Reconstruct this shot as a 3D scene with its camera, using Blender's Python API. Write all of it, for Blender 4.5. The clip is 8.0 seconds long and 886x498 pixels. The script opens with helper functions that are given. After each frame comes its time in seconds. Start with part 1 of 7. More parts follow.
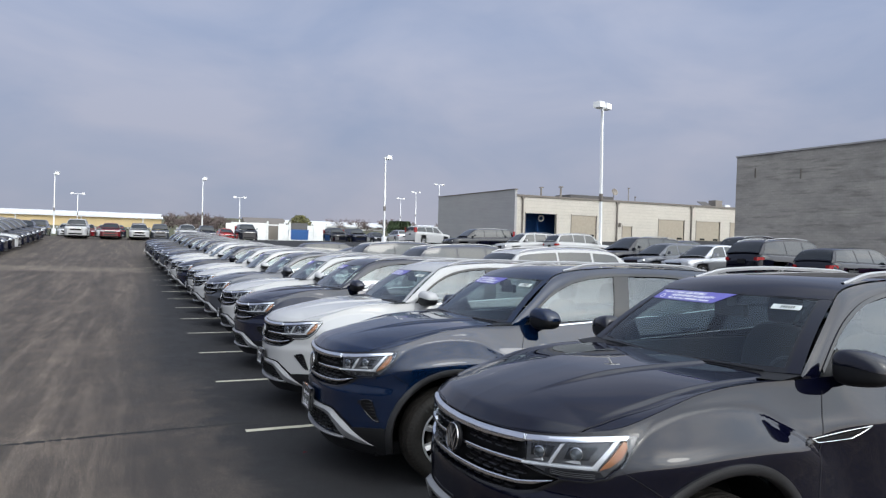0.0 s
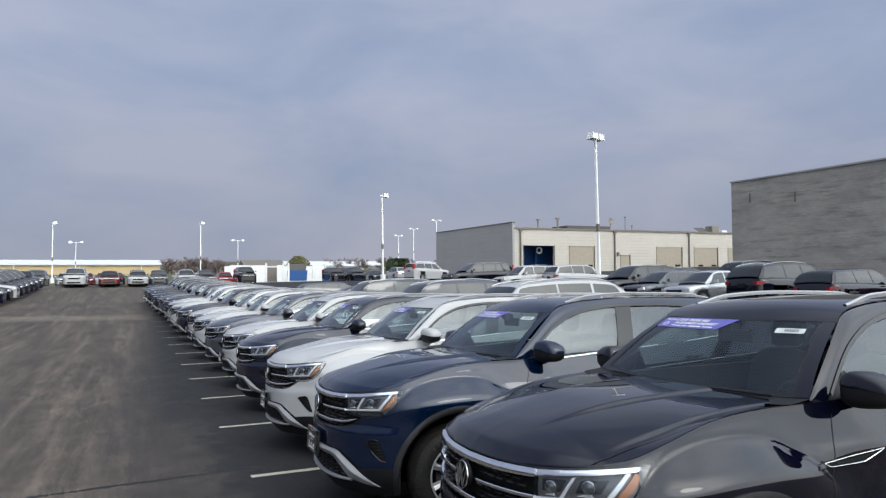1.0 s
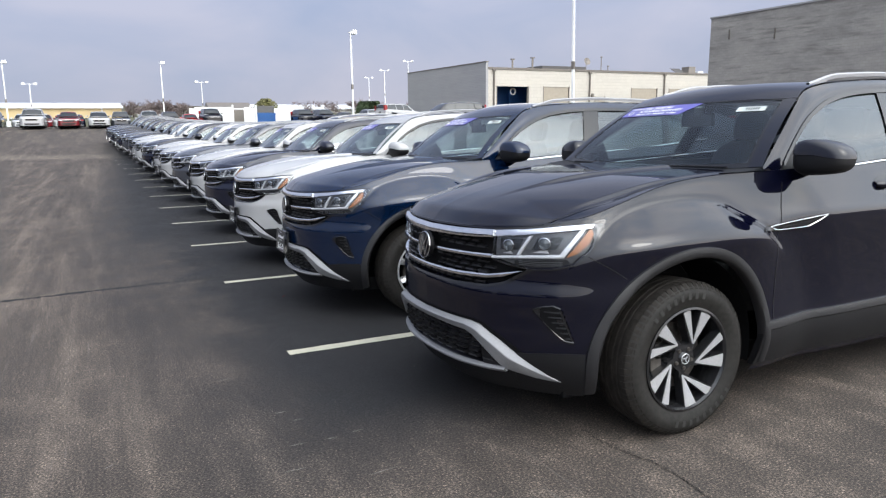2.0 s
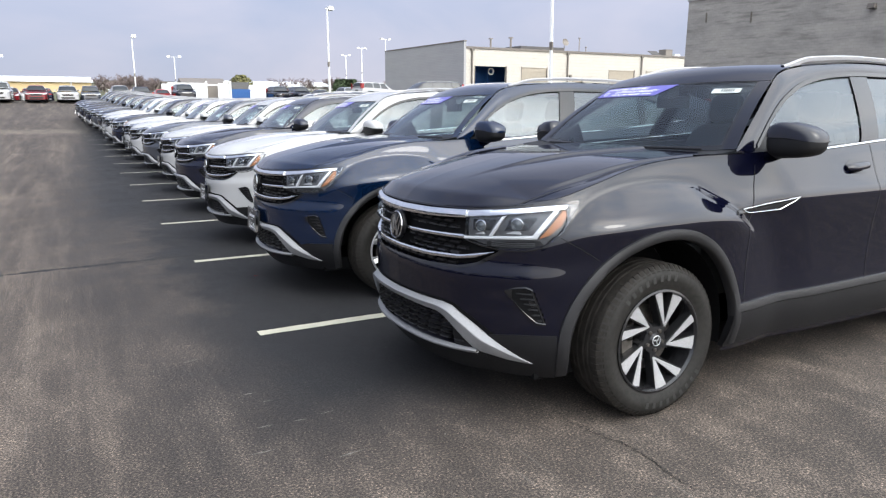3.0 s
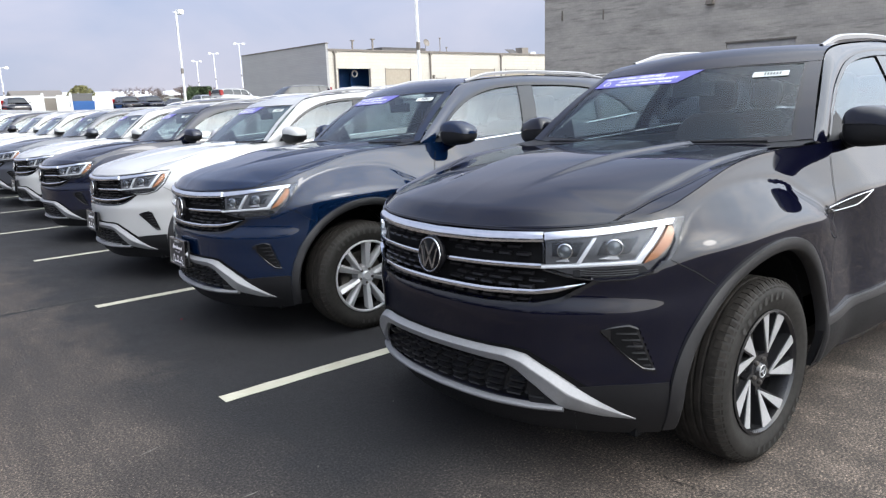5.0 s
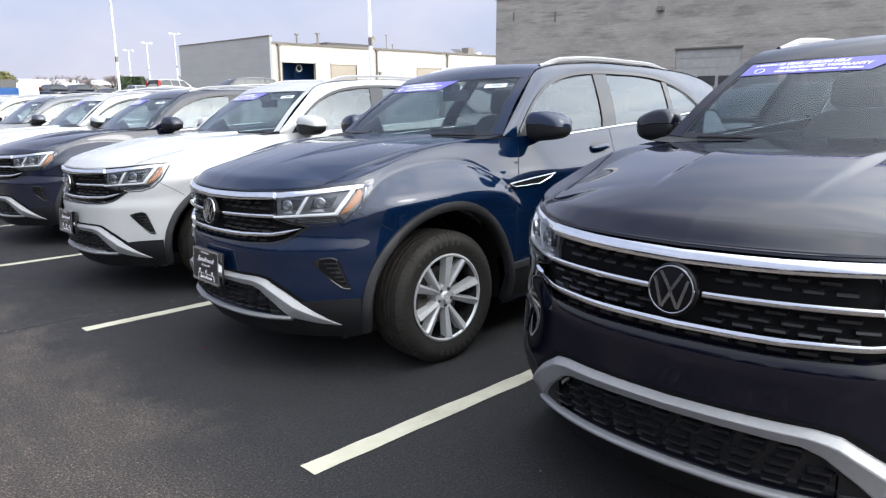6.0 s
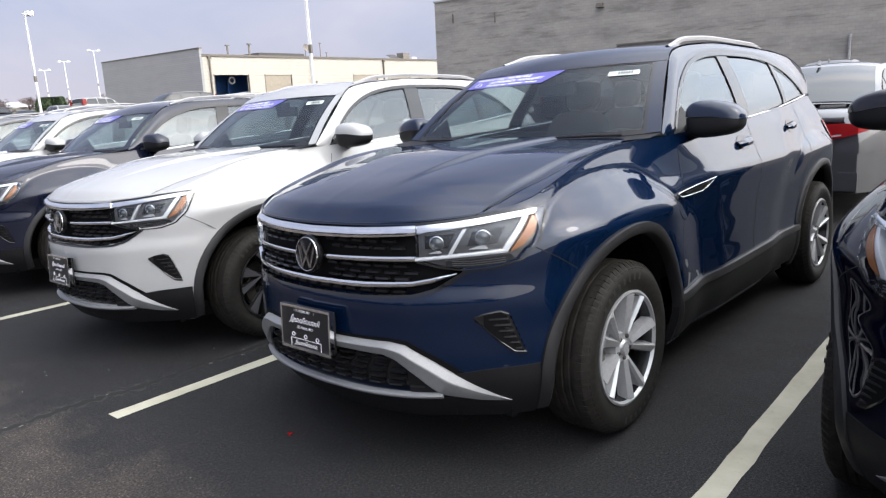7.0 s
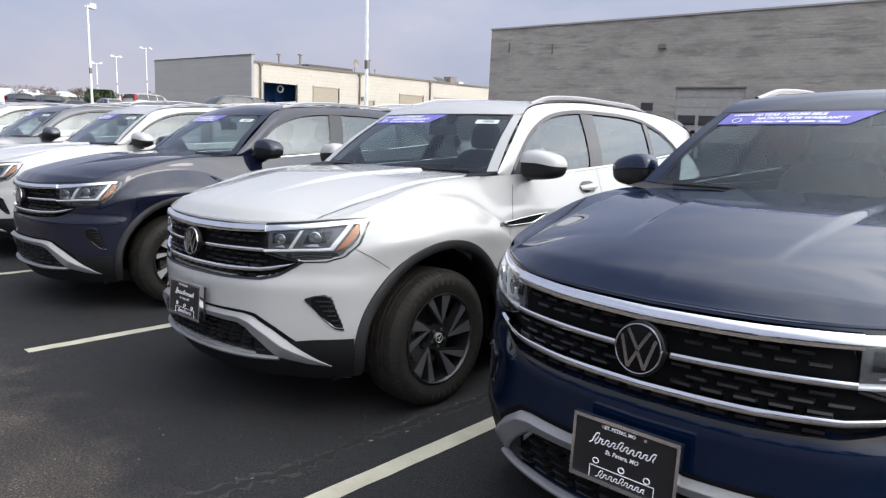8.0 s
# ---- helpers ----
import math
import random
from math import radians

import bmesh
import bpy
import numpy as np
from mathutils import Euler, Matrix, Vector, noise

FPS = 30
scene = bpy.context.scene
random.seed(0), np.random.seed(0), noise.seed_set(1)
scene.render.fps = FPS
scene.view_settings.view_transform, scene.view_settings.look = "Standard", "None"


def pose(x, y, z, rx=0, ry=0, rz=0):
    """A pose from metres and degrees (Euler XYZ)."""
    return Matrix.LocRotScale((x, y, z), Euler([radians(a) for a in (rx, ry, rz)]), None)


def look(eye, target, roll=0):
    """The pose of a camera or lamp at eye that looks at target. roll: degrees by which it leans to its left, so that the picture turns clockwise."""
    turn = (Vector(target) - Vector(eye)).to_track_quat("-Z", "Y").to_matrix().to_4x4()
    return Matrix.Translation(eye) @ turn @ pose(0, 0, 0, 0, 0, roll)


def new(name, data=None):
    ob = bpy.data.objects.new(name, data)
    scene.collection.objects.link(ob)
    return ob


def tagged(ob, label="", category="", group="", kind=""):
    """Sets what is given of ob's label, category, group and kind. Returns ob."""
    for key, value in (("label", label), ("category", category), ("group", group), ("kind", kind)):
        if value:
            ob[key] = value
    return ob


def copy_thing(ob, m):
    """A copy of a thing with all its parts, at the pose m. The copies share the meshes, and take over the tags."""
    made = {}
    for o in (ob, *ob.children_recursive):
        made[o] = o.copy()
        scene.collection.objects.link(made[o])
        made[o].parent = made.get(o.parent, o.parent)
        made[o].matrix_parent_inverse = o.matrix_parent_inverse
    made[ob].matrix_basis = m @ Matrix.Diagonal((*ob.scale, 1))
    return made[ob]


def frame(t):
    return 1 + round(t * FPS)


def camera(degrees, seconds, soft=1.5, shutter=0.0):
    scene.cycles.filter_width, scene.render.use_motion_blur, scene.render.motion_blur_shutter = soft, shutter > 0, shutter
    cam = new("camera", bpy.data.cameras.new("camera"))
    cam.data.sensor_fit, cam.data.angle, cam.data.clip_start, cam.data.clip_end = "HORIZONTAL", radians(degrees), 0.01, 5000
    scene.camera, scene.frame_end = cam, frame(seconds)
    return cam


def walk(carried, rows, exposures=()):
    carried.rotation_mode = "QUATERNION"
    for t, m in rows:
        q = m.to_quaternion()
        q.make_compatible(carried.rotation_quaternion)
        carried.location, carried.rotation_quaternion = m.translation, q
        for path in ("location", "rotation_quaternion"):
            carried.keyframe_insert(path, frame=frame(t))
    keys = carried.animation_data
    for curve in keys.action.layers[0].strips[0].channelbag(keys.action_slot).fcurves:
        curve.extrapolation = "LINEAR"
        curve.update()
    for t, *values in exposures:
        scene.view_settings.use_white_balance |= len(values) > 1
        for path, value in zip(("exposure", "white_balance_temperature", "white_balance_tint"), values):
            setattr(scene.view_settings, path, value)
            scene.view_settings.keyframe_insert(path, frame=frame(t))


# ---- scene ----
cam = camera(65.0, 8.0, soft=1.3)
PATH = [
    (0, (-1.505, -3.242, 1.799), (-0.696, -1.413, 1.819), 1.1),
    (0.5, (-1.523, -3.221, 1.873), (-0.708, -1.397, 1.956), -1.1),
    (1, (-1.529, -3.254, 1.804), (-0.718, -1.43, 1.926), -1.0),
    (1.5, (-1.521, -3.284, 1.586), (-0.729, -1.451, 1.473), -1.5),
    (2, (-1.485, -3.274, 1.431), (-0.621, -1.5, 1.112), -1.1),
    (2.2, (-1.479, -3.258, 1.436), (-0.601, -1.504, 1.044), -1.1),
    (3.5, (-1.432, -3.228, 1.416), (-0.492, -1.5, 1.054), 0.2),
    (4, (-1.45, -3.085, 1.428), (-0.469, -1.378, 1.077), -0.6),
    (4.2, (-1.517, -2.922, 1.428), (-0.424, -1.278, 1.107), -0.6),
    (5.3, (-1.727, -1.84, 1.429), (-0.47, -0.331, 1.051), -2.5),
    (5.5, (-1.771, -1.577, 1.411), (-0.482, -0.089, 1.058), -2.2),
    (6, (-1.811, -0.942, 1.389), (-0.451, 0.472, 1.002), -1.1),
    (6.5, (-1.787, -0.192, 1.388), (-0.34, 1.158, 1.098), -2.3),
    (7, (-1.819, 0.465, 1.399), (-0.34, 1.757, 1.019), -3.8),
    (7.5, (-1.779, 1.143, 1.403), (-0.346, 2.491, 1.048), -1.1),
    (8, (-1.801, 1.857, 1.428), (-0.356, 3.204, 1.118), 1.4),
]
EXPOSURES = [(0, -0.05, 6350, 9), (0.5, -0.05, 6350, 9), (1.0, -0.15, 6330, 8), (1.5, -0.22, 6300, 9), (2.0, 0.33, 6420, 10), (2.4, 0.58, 6500, 10), (3.5, 0.55, 6500, 10), (4.2, 0.56, 6500, 10), (5.5, 0.64, 6420, 10), (6.0, 0.76, 6500, 10),
             (6.5, 0.66, 6620, 11), (7.3, 0.51, 6680, 12), (8.0, 0.38, 6640, 11)]
walk(cam, [(t, look(eye, target, roll)) for t, eye, target, roll in PATH], EXPOSURES)

# ---------------------------------------------------------------- sky and sun
SUN_EL, SUN_AZ = 40.0, 162.0          # degrees above the ground; clockwise from +Y, so behind the camera
sun_from = Vector((math.sin(radians(SUN_AZ)) * math.cos(radians(SUN_EL)), math.cos(radians(SUN_AZ)) * math.cos(radians(SUN_EL)), math.sin(radians(SUN_EL))))
sun = new("sun", bpy.data.lights.new("sun", "SUN"))
sun.data.energy, sun.data.angle, sun.data.color = 0.38, radians(15), (1.0, 0.95, 0.88)
sun.matrix_world = look(sun_from * 50, (0, 0, 0))

world = bpy.data.worlds.new("sky")
scene.world = world
world.use_nodes = True
wn, wl = world.node_tree.nodes, world.node_tree.links
wn.clear()
sky = wn.new("ShaderNodeTexSky")
sky.sky_type, sky.sun_disc = "NISHITA", False
sky.sun_elevation, sky.sun_rotation = radians(SUN_EL), radians(SUN_AZ)
sky.air_density, sky.dust_density, sky.ozone_density = 1.0, 2.0, 1.5
coord = wn.new("ShaderNodeTexCoord")
stretch = wn.new("ShaderNodeMapping")
stretch.inputs["Scale"].default_value = (1.0, 1.0, 2.4)
wl.new(coord.outputs["Generated"], stretch.inputs["Vector"])
cloud = wn.new("ShaderNodeTexNoise")
cloud.inputs["Scale"].default_value, cloud.inputs["Detail"].default_value, cloud.inputs["Roughness"].default_value = 3.4, 6.0, 0.52
cloud.inputs["Distortion"].default_value = 0.35
wl.new(stretch.outputs[0], cloud.inputs["Vector"])
cover = wn.new("ShaderNodeValToRGB")
cover.color_ramp.elements[0].position, cover.color_ramp.elements[0].color = 0.36, (0.93, 0.93, 0.93, 1)
cover.color_ramp.elements[1].position, cover.color_ramp.elements[1].color = 0.64, (1.0, 1.0, 1.0, 1)
wl.new(cloud.outputs["Fac"], cover.inputs["Fac"])
veil = wn.new("ShaderNodeMixRGB")
# thin cloud, brighter towards the sun behind it
toward = wn.new("ShaderNodeVectorMath")
toward.operation = "DOT_PRODUCT"
toward.inputs[1].default_value = sun_from
wl.new(coord.outputs["Generated"], toward.inputs[0])
haze = wn.new("ShaderNodeValToRGB")
haze.color_ramp.interpolation = "EASE"
haze.color_ramp.elements[0].position, haze.color_ramp.elements[0].color = 0.08, (0.216, 0.236, 0.308, 1)
haze.color_ramp.elements[1].position, haze.color_ramp.elements[1].color = 0.86, (1.38, 1.41, 1.46, 1)
glow = haze.color_ramp.elements.new(0.985)
glow.color = (2.7, 2.66, 2.58, 1)
wl.new(toward.outputs["Value"], haze.inputs["Fac"])
lift = wn.new("ShaderNodeMixRGB")
lift.blend_type, lift.inputs["Fac"].default_value = "MULTIPLY", 1.0
lift.inputs["Color2"].default_value = (19.0, 19.0, 19.0, 1)
tone = wn.new("ShaderNodeValToRGB")
tone.color_ramp.elements[0].position, tone.color_ramp.elements[0].color = 0.34, (0.85, 0.905, 0.97, 1)
tone.color_ramp.elements[1].position, tone.color_ramp.elements[1].color = 0.66, (1.12, 1.09, 1.06, 1)
wl.new(cloud.outputs["Fac"], tone.inputs["Fac"])
toned = wn.new("ShaderNodeMixRGB")
toned.blend_type, toned.inputs["Fac"].default_value = "MULTIPLY", 1.0
wl.new(haze.outputs["Color"], toned.inputs["Color1"])
wl.new(tone.outputs["Color"], toned.inputs["Color2"])
# paler and less blue towards the horizon
up = wn.new("ShaderNodeSeparateXYZ")
wl.new(coord.outputs["Generated"], up.inputs[0])
low = wn.new("ShaderNodeValToRGB")
low.color_ramp.elements[0].position, low.color_ramp.elements[0].color = 0.02, (0.91, 0.855, 0.79, 1)
low.color_ramp.elements[1].position, low.color_ramp.elements[1].color = 0.30, (0.98, 1.0, 1.01, 1)
wl.new(up.outputs["Z"], low.inputs["Fac"])
paled = wn.new("ShaderNodeMixRGB")
paled.blend_type, paled.inputs["Fac"].default_value = "MULTIPLY", 1.0
wl.new(toned.outputs["Color"], paled.inputs["Color1"])
wl.new(low.outputs["Color"], paled.inputs["Color2"])
wl.new(paled.outputs["Color"], lift.inputs["Color1"])
wl.new(lift.outputs["Color"], veil.inputs["Color2"])
wl.new(cover.outputs["Color"], veil.inputs["Fac"])
wl.new(sky.outputs["Color"], veil.inputs["Color1"])
back = wn.new("ShaderNodeBackground")
back.inputs["Strength"].default_value = 0.105
wl.new(veil.outputs["Color"], back.inputs["Color"])
out = wn.new("ShaderNodeOutputWorld")
wl.new(back.outputs[0], out.inputs["Surface"])


# ---------------------------------------------------------------- materials
def material(name):
    m = bpy.data.materials.new(name)
    m.use_nodes = True
    nt = m.node_tree
    return m, nt, nt.nodes["Principled BSDF"]


def noise_node(nt, scale, detail=6.0, rough=0.55, vector=None):
    n = nt.nodes.new("ShaderNodeTexNoise")
    n.inputs["Scale"].default_value, n.inputs["Detail"].default_value, n.inputs["Roughness"].default_value = scale, detail, rough
    if vector is None:
        c = nt.nodes.new("ShaderNodeTexCoord")
        vector = c.outputs["Object"]
    nt.links.new(vector, n.inputs["Vector"])
    return n


def ramp(nt, fac, stops):
    r = nt.nodes.new("ShaderNodeValToRGB")
    while len(r.color_ramp.elements) < len(stops):
        r.color_ramp.elements.new(0.5)
    for e, (p, c) in zip(r.color_ramp.elements, stops):
        e.position = p
        e.color = (*c, 1) if len(c) == 3 else c
    nt.links.new(fac, r.inputs["Fac"])
    return r.outputs["Color"]


def mixed(nt, fac, a, b, kind="MIX"):
    m = nt.nodes.new("ShaderNodeMixRGB")
    m.blend_type = kind
    for socket, v in (("Fac", fac), ("Color1", a), ("Color2", b)):
        if isinstance(v, (int, float)):
            m.inputs[socket].default_value = v
        elif isinstance(v, tuple):
            m.inputs[socket].default_value = (*v, 1)
        else:
            nt.links.new(v, m.inputs[socket])
    return m.outputs["Color"]


def bumped(nt, bsdf, height, strength=0.3, distance=0.01):
    b = nt.nodes.new("ShaderNodeBump")
    b.inputs["Strength"].default_value, b.inputs["Distance"].default_value = strength, distance
    nt.links.new(height, b.inputs["Height"])
    nt.links.new(b.outputs["Normal"], bsdf.inputs["Normal"])


def paint(name, colour, flake=0.0, rough=0.3):
    """Car paint under clear coat, with a thin film of dust."""
    m, nt, b = material(name)
    n = noise_node(nt, 9.0, 5.0, 0.6)
    dusty = tuple(c * 0.99 + 0.0012 for c in colour)
    nt.links.new(ramp(nt, n.outputs["Fac"], [(0.35, colour), (0.75, dusty)]), b.inputs["Base Color"])
    b.inputs["Metallic"].default_value, b.inputs["Roughness"].default_value = flake, rough
    b.inputs["Coat Weight"].default_value, b.inputs["Coat IOR"].default_value = 1.0, 1.53
    b.inputs["Specular IOR Level"].default_value = 0.0
    nt.links.new(ramp(nt, n.outputs["Fac"], [(0.3, (0.008,) * 3), (0.8, (0.035,) * 3)]), b.inputs["Coat Roughness"])
    return m


def plain(name, colour, rough=0.5, metal=0.0, grain=60.0, amount=0.12, bump=0.0):
    m, nt, b = material(name)
    n = noise_node(nt, grain, 4.0)
    lo = tuple(max(0.0, c * (1 - amount)) for c in colour)
    hi = tuple(min(1.0, c * (1 + amount)) for c in colour)
    nt.links.new(ramp(nt, n.outputs["Fac"], [(0.3, lo), (0.7, hi)]), b.inputs["Base Color"])
    b.inputs["Roughness"].default_value, b.inputs["Metallic"].default_value = rough, metal
    if bump:
        bumped(nt, b, n.outputs["Fac"], bump, 0.004)
    return m


def pane(name, tint, ior=1.5, gloss_rough=0.0):
    """Thin tinted glass: what lies behind shows through, the surface mirrors by Fresnel."""
    m = bpy.data.materials.new(name)
    m.use_nodes = True
    nt = m.node_tree
    nt.nodes.clear()
    clear = nt.nodes.new("ShaderNodeBsdfTransparent")
    clear.inputs["Color"].default_value = (*tint, 1)
    shine = nt.nodes.new("ShaderNodeBsdfGlossy")
    shine.inputs["Roughness"].default_value = gloss_rough
    shine.inputs["Color"].default_value = (0.88, 0.94, 0.98, 1)
    # Schlick's curve, the same from both sides of the thin sheet
    facing = nt.nodes.new("ShaderNodeLayerWeight")
    facing.inputs["Blend"].default_value = 0.5
    f0 = ((ior - 1) / (ior + 1)) ** 2
    power = nt.nodes.new("ShaderNodeMath")
    power.operation = "POWER"
    nt.links.new(facing.outputs["Facing"], power.inputs[0])
    power.inputs[1].default_value = 5.0
    fres = nt.nodes.new("ShaderNodeMath")
    fres.operation = "MULTIPLY_ADD"
    nt.links.new(power.outputs[0], fres.inputs[0])
    fres.inputs[1].default_value, fres.inputs[2].default_value = 1 - f0, f0
    mix = nt.nodes.new("ShaderNodeMixShader")
    nt.links.new(fres.outputs[0], mix.inputs[0])
    nt.links.new(clear.outputs[0], mix.inputs[1])
    nt.links.new(shine.outputs[0], mix.inputs[2])
    o = nt.nodes.new("ShaderNodeOutputMaterial")
    nt.links.new(mix.outputs[0], o.inputs["Surface"])
    return m


PAINT = {
    "black": paint("black paint", (0.0014, 0.0017, 0.0070), 0.0, 0.25),
    "blue": paint("dark blue paint", (0.0012, 0.0077, 0.0275), 0.15, 0.3),
    "white": paint("white paint", (0.365, 0.365, 0.365), 0.0, 0.35),
    "grey": paint("grey paint", (0.06, 0.065, 0.08), 0.4, 0.3),
    "navy": paint("navy paint", (0.0065, 0.0085, 0.021), 0.2, 0.3),
    "silver": paint("silver paint", (0.42, 0.43, 0.45), 0.6, 0.32),
    "pewter": paint("pewter paint", (0.125, 0.128, 0.135), 0.7, 0.3),
    "red": paint("dark red paint", (0.14, 0.010, 0.014), 0.2, 0.3),
    "bright_red": paint("bright red paint", (0.45, 0.02, 0.02), 0.0, 0.35),
}
CHROME = plain("chrome", (0.75, 0.76, 0.78), 0.07, 1.0, 30, 0.04)
RAIL = plain("satin silver rail", (0.33, 0.33, 0.34), 0.30, 0.45, 80, 0.06)
ROOF_DARK = plain("dark weathered roof metal", (0.055, 0.05, 0.048), 0.6, 0.1, 3, 0.2)
# badge chrome darkened: the dark reflection it would show is put into its colour
BADGE_METAL = plain("chrome with dark reflection", (0.46, 0.46, 0.47), 0.16, 1.0, 30, 0.05)
SATIN = plain("satin silver plastic", (0.225, 0.225, 0.232), 0.42, 0.22, 80, 0.06)
PLASTIC = plain("black grained plastic", (0.0070, 0.0070, 0.0080), 0.50, 0.0, 300, 0.25, 0.15)
PLASTIC.node_tree.nodes["Principled BSDF"].inputs["Specular IOR Level"].default_value = 0.28
BADGE = plain("deep black badge", (0.004, 0.004, 0.005), 0.25)
BADGE.node_tree.nodes["Principled BSDF"].inputs["Specular IOR Level"].default_value = 0.12
ARCH = plain("satin grey-black arch plastic", (0.0105, 0.0105, 0.0118), 0.46, 0.0, 300, 0.2, 0.12)
GLOSS = plain("gloss black plastic", (0.010, 0.010, 0.011), 0.12, 0.0, 50, 0.1)
# near-black and dull: shade under and inside the cars is put into this colour
DARK = plain("dull black with shade in it", (0.004, 0.004, 0.0045), 0.8)
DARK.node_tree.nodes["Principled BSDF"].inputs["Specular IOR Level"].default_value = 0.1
RUBBER = plain("tyre rubber", (0.0145, 0.0135, 0.0122), 0.62, 0.0, 45, 0.35, 0.1)
RUBBER.node_tree.nodes["Principled BSDF"].inputs["Specular IOR Level"].default_value = 0.22
RUBBER_MARK = plain("raised tyre rubber", (0.0165, 0.0158, 0.0148), 0.6)
TREAD = plain("dusty brown tyre tread", (0.0175, 0.0155, 0.0135), 0.85, 0.0, 25, 0.45, 0.15)
TREAD.node_tree.nodes["Principled BSDF"].inputs["Specular IOR Level"].default_value = 0.15
DARK_ALLOY = plain("satin dark grey alloy", (0.105, 0.105, 0.118), 0.32, 0.5, 120, 0.10)
MACHINED = plain("machined alloy", (0.44, 0.44, 0.45), 0.28, 0.45, 120, 0.10)
ALLOY = plain("silver painted alloy", (0.40, 0.405, 0.415), 0.3, 0.4, 60, 0.06)
WHEEL_BLACK = plain("black painted alloy", (0.012, 0.012, 0.013), 0.2, 0.0, 60, 0.1)
STEEL = plain("brake steel", (0.13, 0.12, 0.11), 0.4, 0.9, 60, 0.25)
SEAM = plain("door gap", (0.004, 0.004, 0.004), 0.9)
CABIN = plain("dark grey cabin trim", (0.045, 0.046, 0.048), 0.75, 0.0, 80, 0.2)
SEAT = plain("dark seat upholstery", (0.060, 0.060, 0.063), 0.7, 0.0, 120, 0.2)
AMBER = plain("amber reflector", (0.27, 0.115, 0.050), 0.3, 0.1, 200, 0.2)
LAMP_RED = plain("red tail lens", (0.26, 0.008, 0.010), 0.15, 0.0, 200, 0.25)
LAMP_DARK = plain("headlight bezel", (0.088, 0.089, 0.095), 0.30, 0.4, 60, 0.25)
LAMP_CLEAR = pane("clear lamp lens", (0.93, 0.94, 0.95), 1.36)
LAMP_GREY = plain("dark ribbed lamp", (0.022, 0.023, 0.026), 0.25, 0.3, 300, 0.3)
LAMP_WHITE = plain("silver light guide", (0.60, 0.61, 0.63), 0.22, 0.35, 60, 0.03)
SILL_TRIM = plain("satin dark grey trim", (0.028, 0.028, 0.030), 0.34, 0.0, 200, 0.15)
GRILLE_BLACK = plain("satin black grille plastic", (0.011, 0.011, 0.0125), 0.32, 0.0, 80, 0.12)
GRILLE_BLACK.node_tree.nodes["Principled BSDF"].inputs["Specular IOR Level"].default_value = 0.35
GLASS = pane("windshield glass", (0.70, 0.80, 0.83), 1.74)
GLASS_SIDE = pane("door glass", (0.40, 0.445, 0.43), 1.98)
GLASS_DARK = pane("privacy glass", (0.20, 0.215, 0.22), 2.0)
BANNER = plain("violet banner film", (0.125, 0.118, 0.40), 0.4, 0.0, 40, 0.06)
PRINT = plain("white print", (0.80, 0.80, 0.82), 0.5, 0.0, 40, 0.03)
PAPER = plain("white paper", (0.50, 0.54, 0.53), 0.6, 0.0, 40, 0.04)
INK = plain("dark ink", (0.012, 0.012, 0.014), 0.35)


# ---------------------------------------------------------------- mesh helpers
RISE = None                            # heights at which a car under construction is drawn taller


def part(name, verts, faces, mat, parent=None, label="", smooth=True, sharp=None):
    """One mesh object; with a parent, a part of that thing."""
    if RISE is not None:
        verts = [(v[0], v[1], v[2] + np.interp(v[2], *RISE)) for v in verts]
    me = bpy.data.meshes.new(name)
    me.from_pydata([tuple(map(float, v)) for v in verts], [], [tuple(int(i) for i in q) for q in faces])
    if mat is not None:
        me.materials.append(mat)
    if smooth:
        me.shade_smooth()
        if sharp:
            me.set_sharp_from_angle(angle=radians(sharp))
    me.update()
    ob = new(name, me)
    if parent is not None:
        ob.parent = parent
    if label:
        ob["label"] = label
    return ob


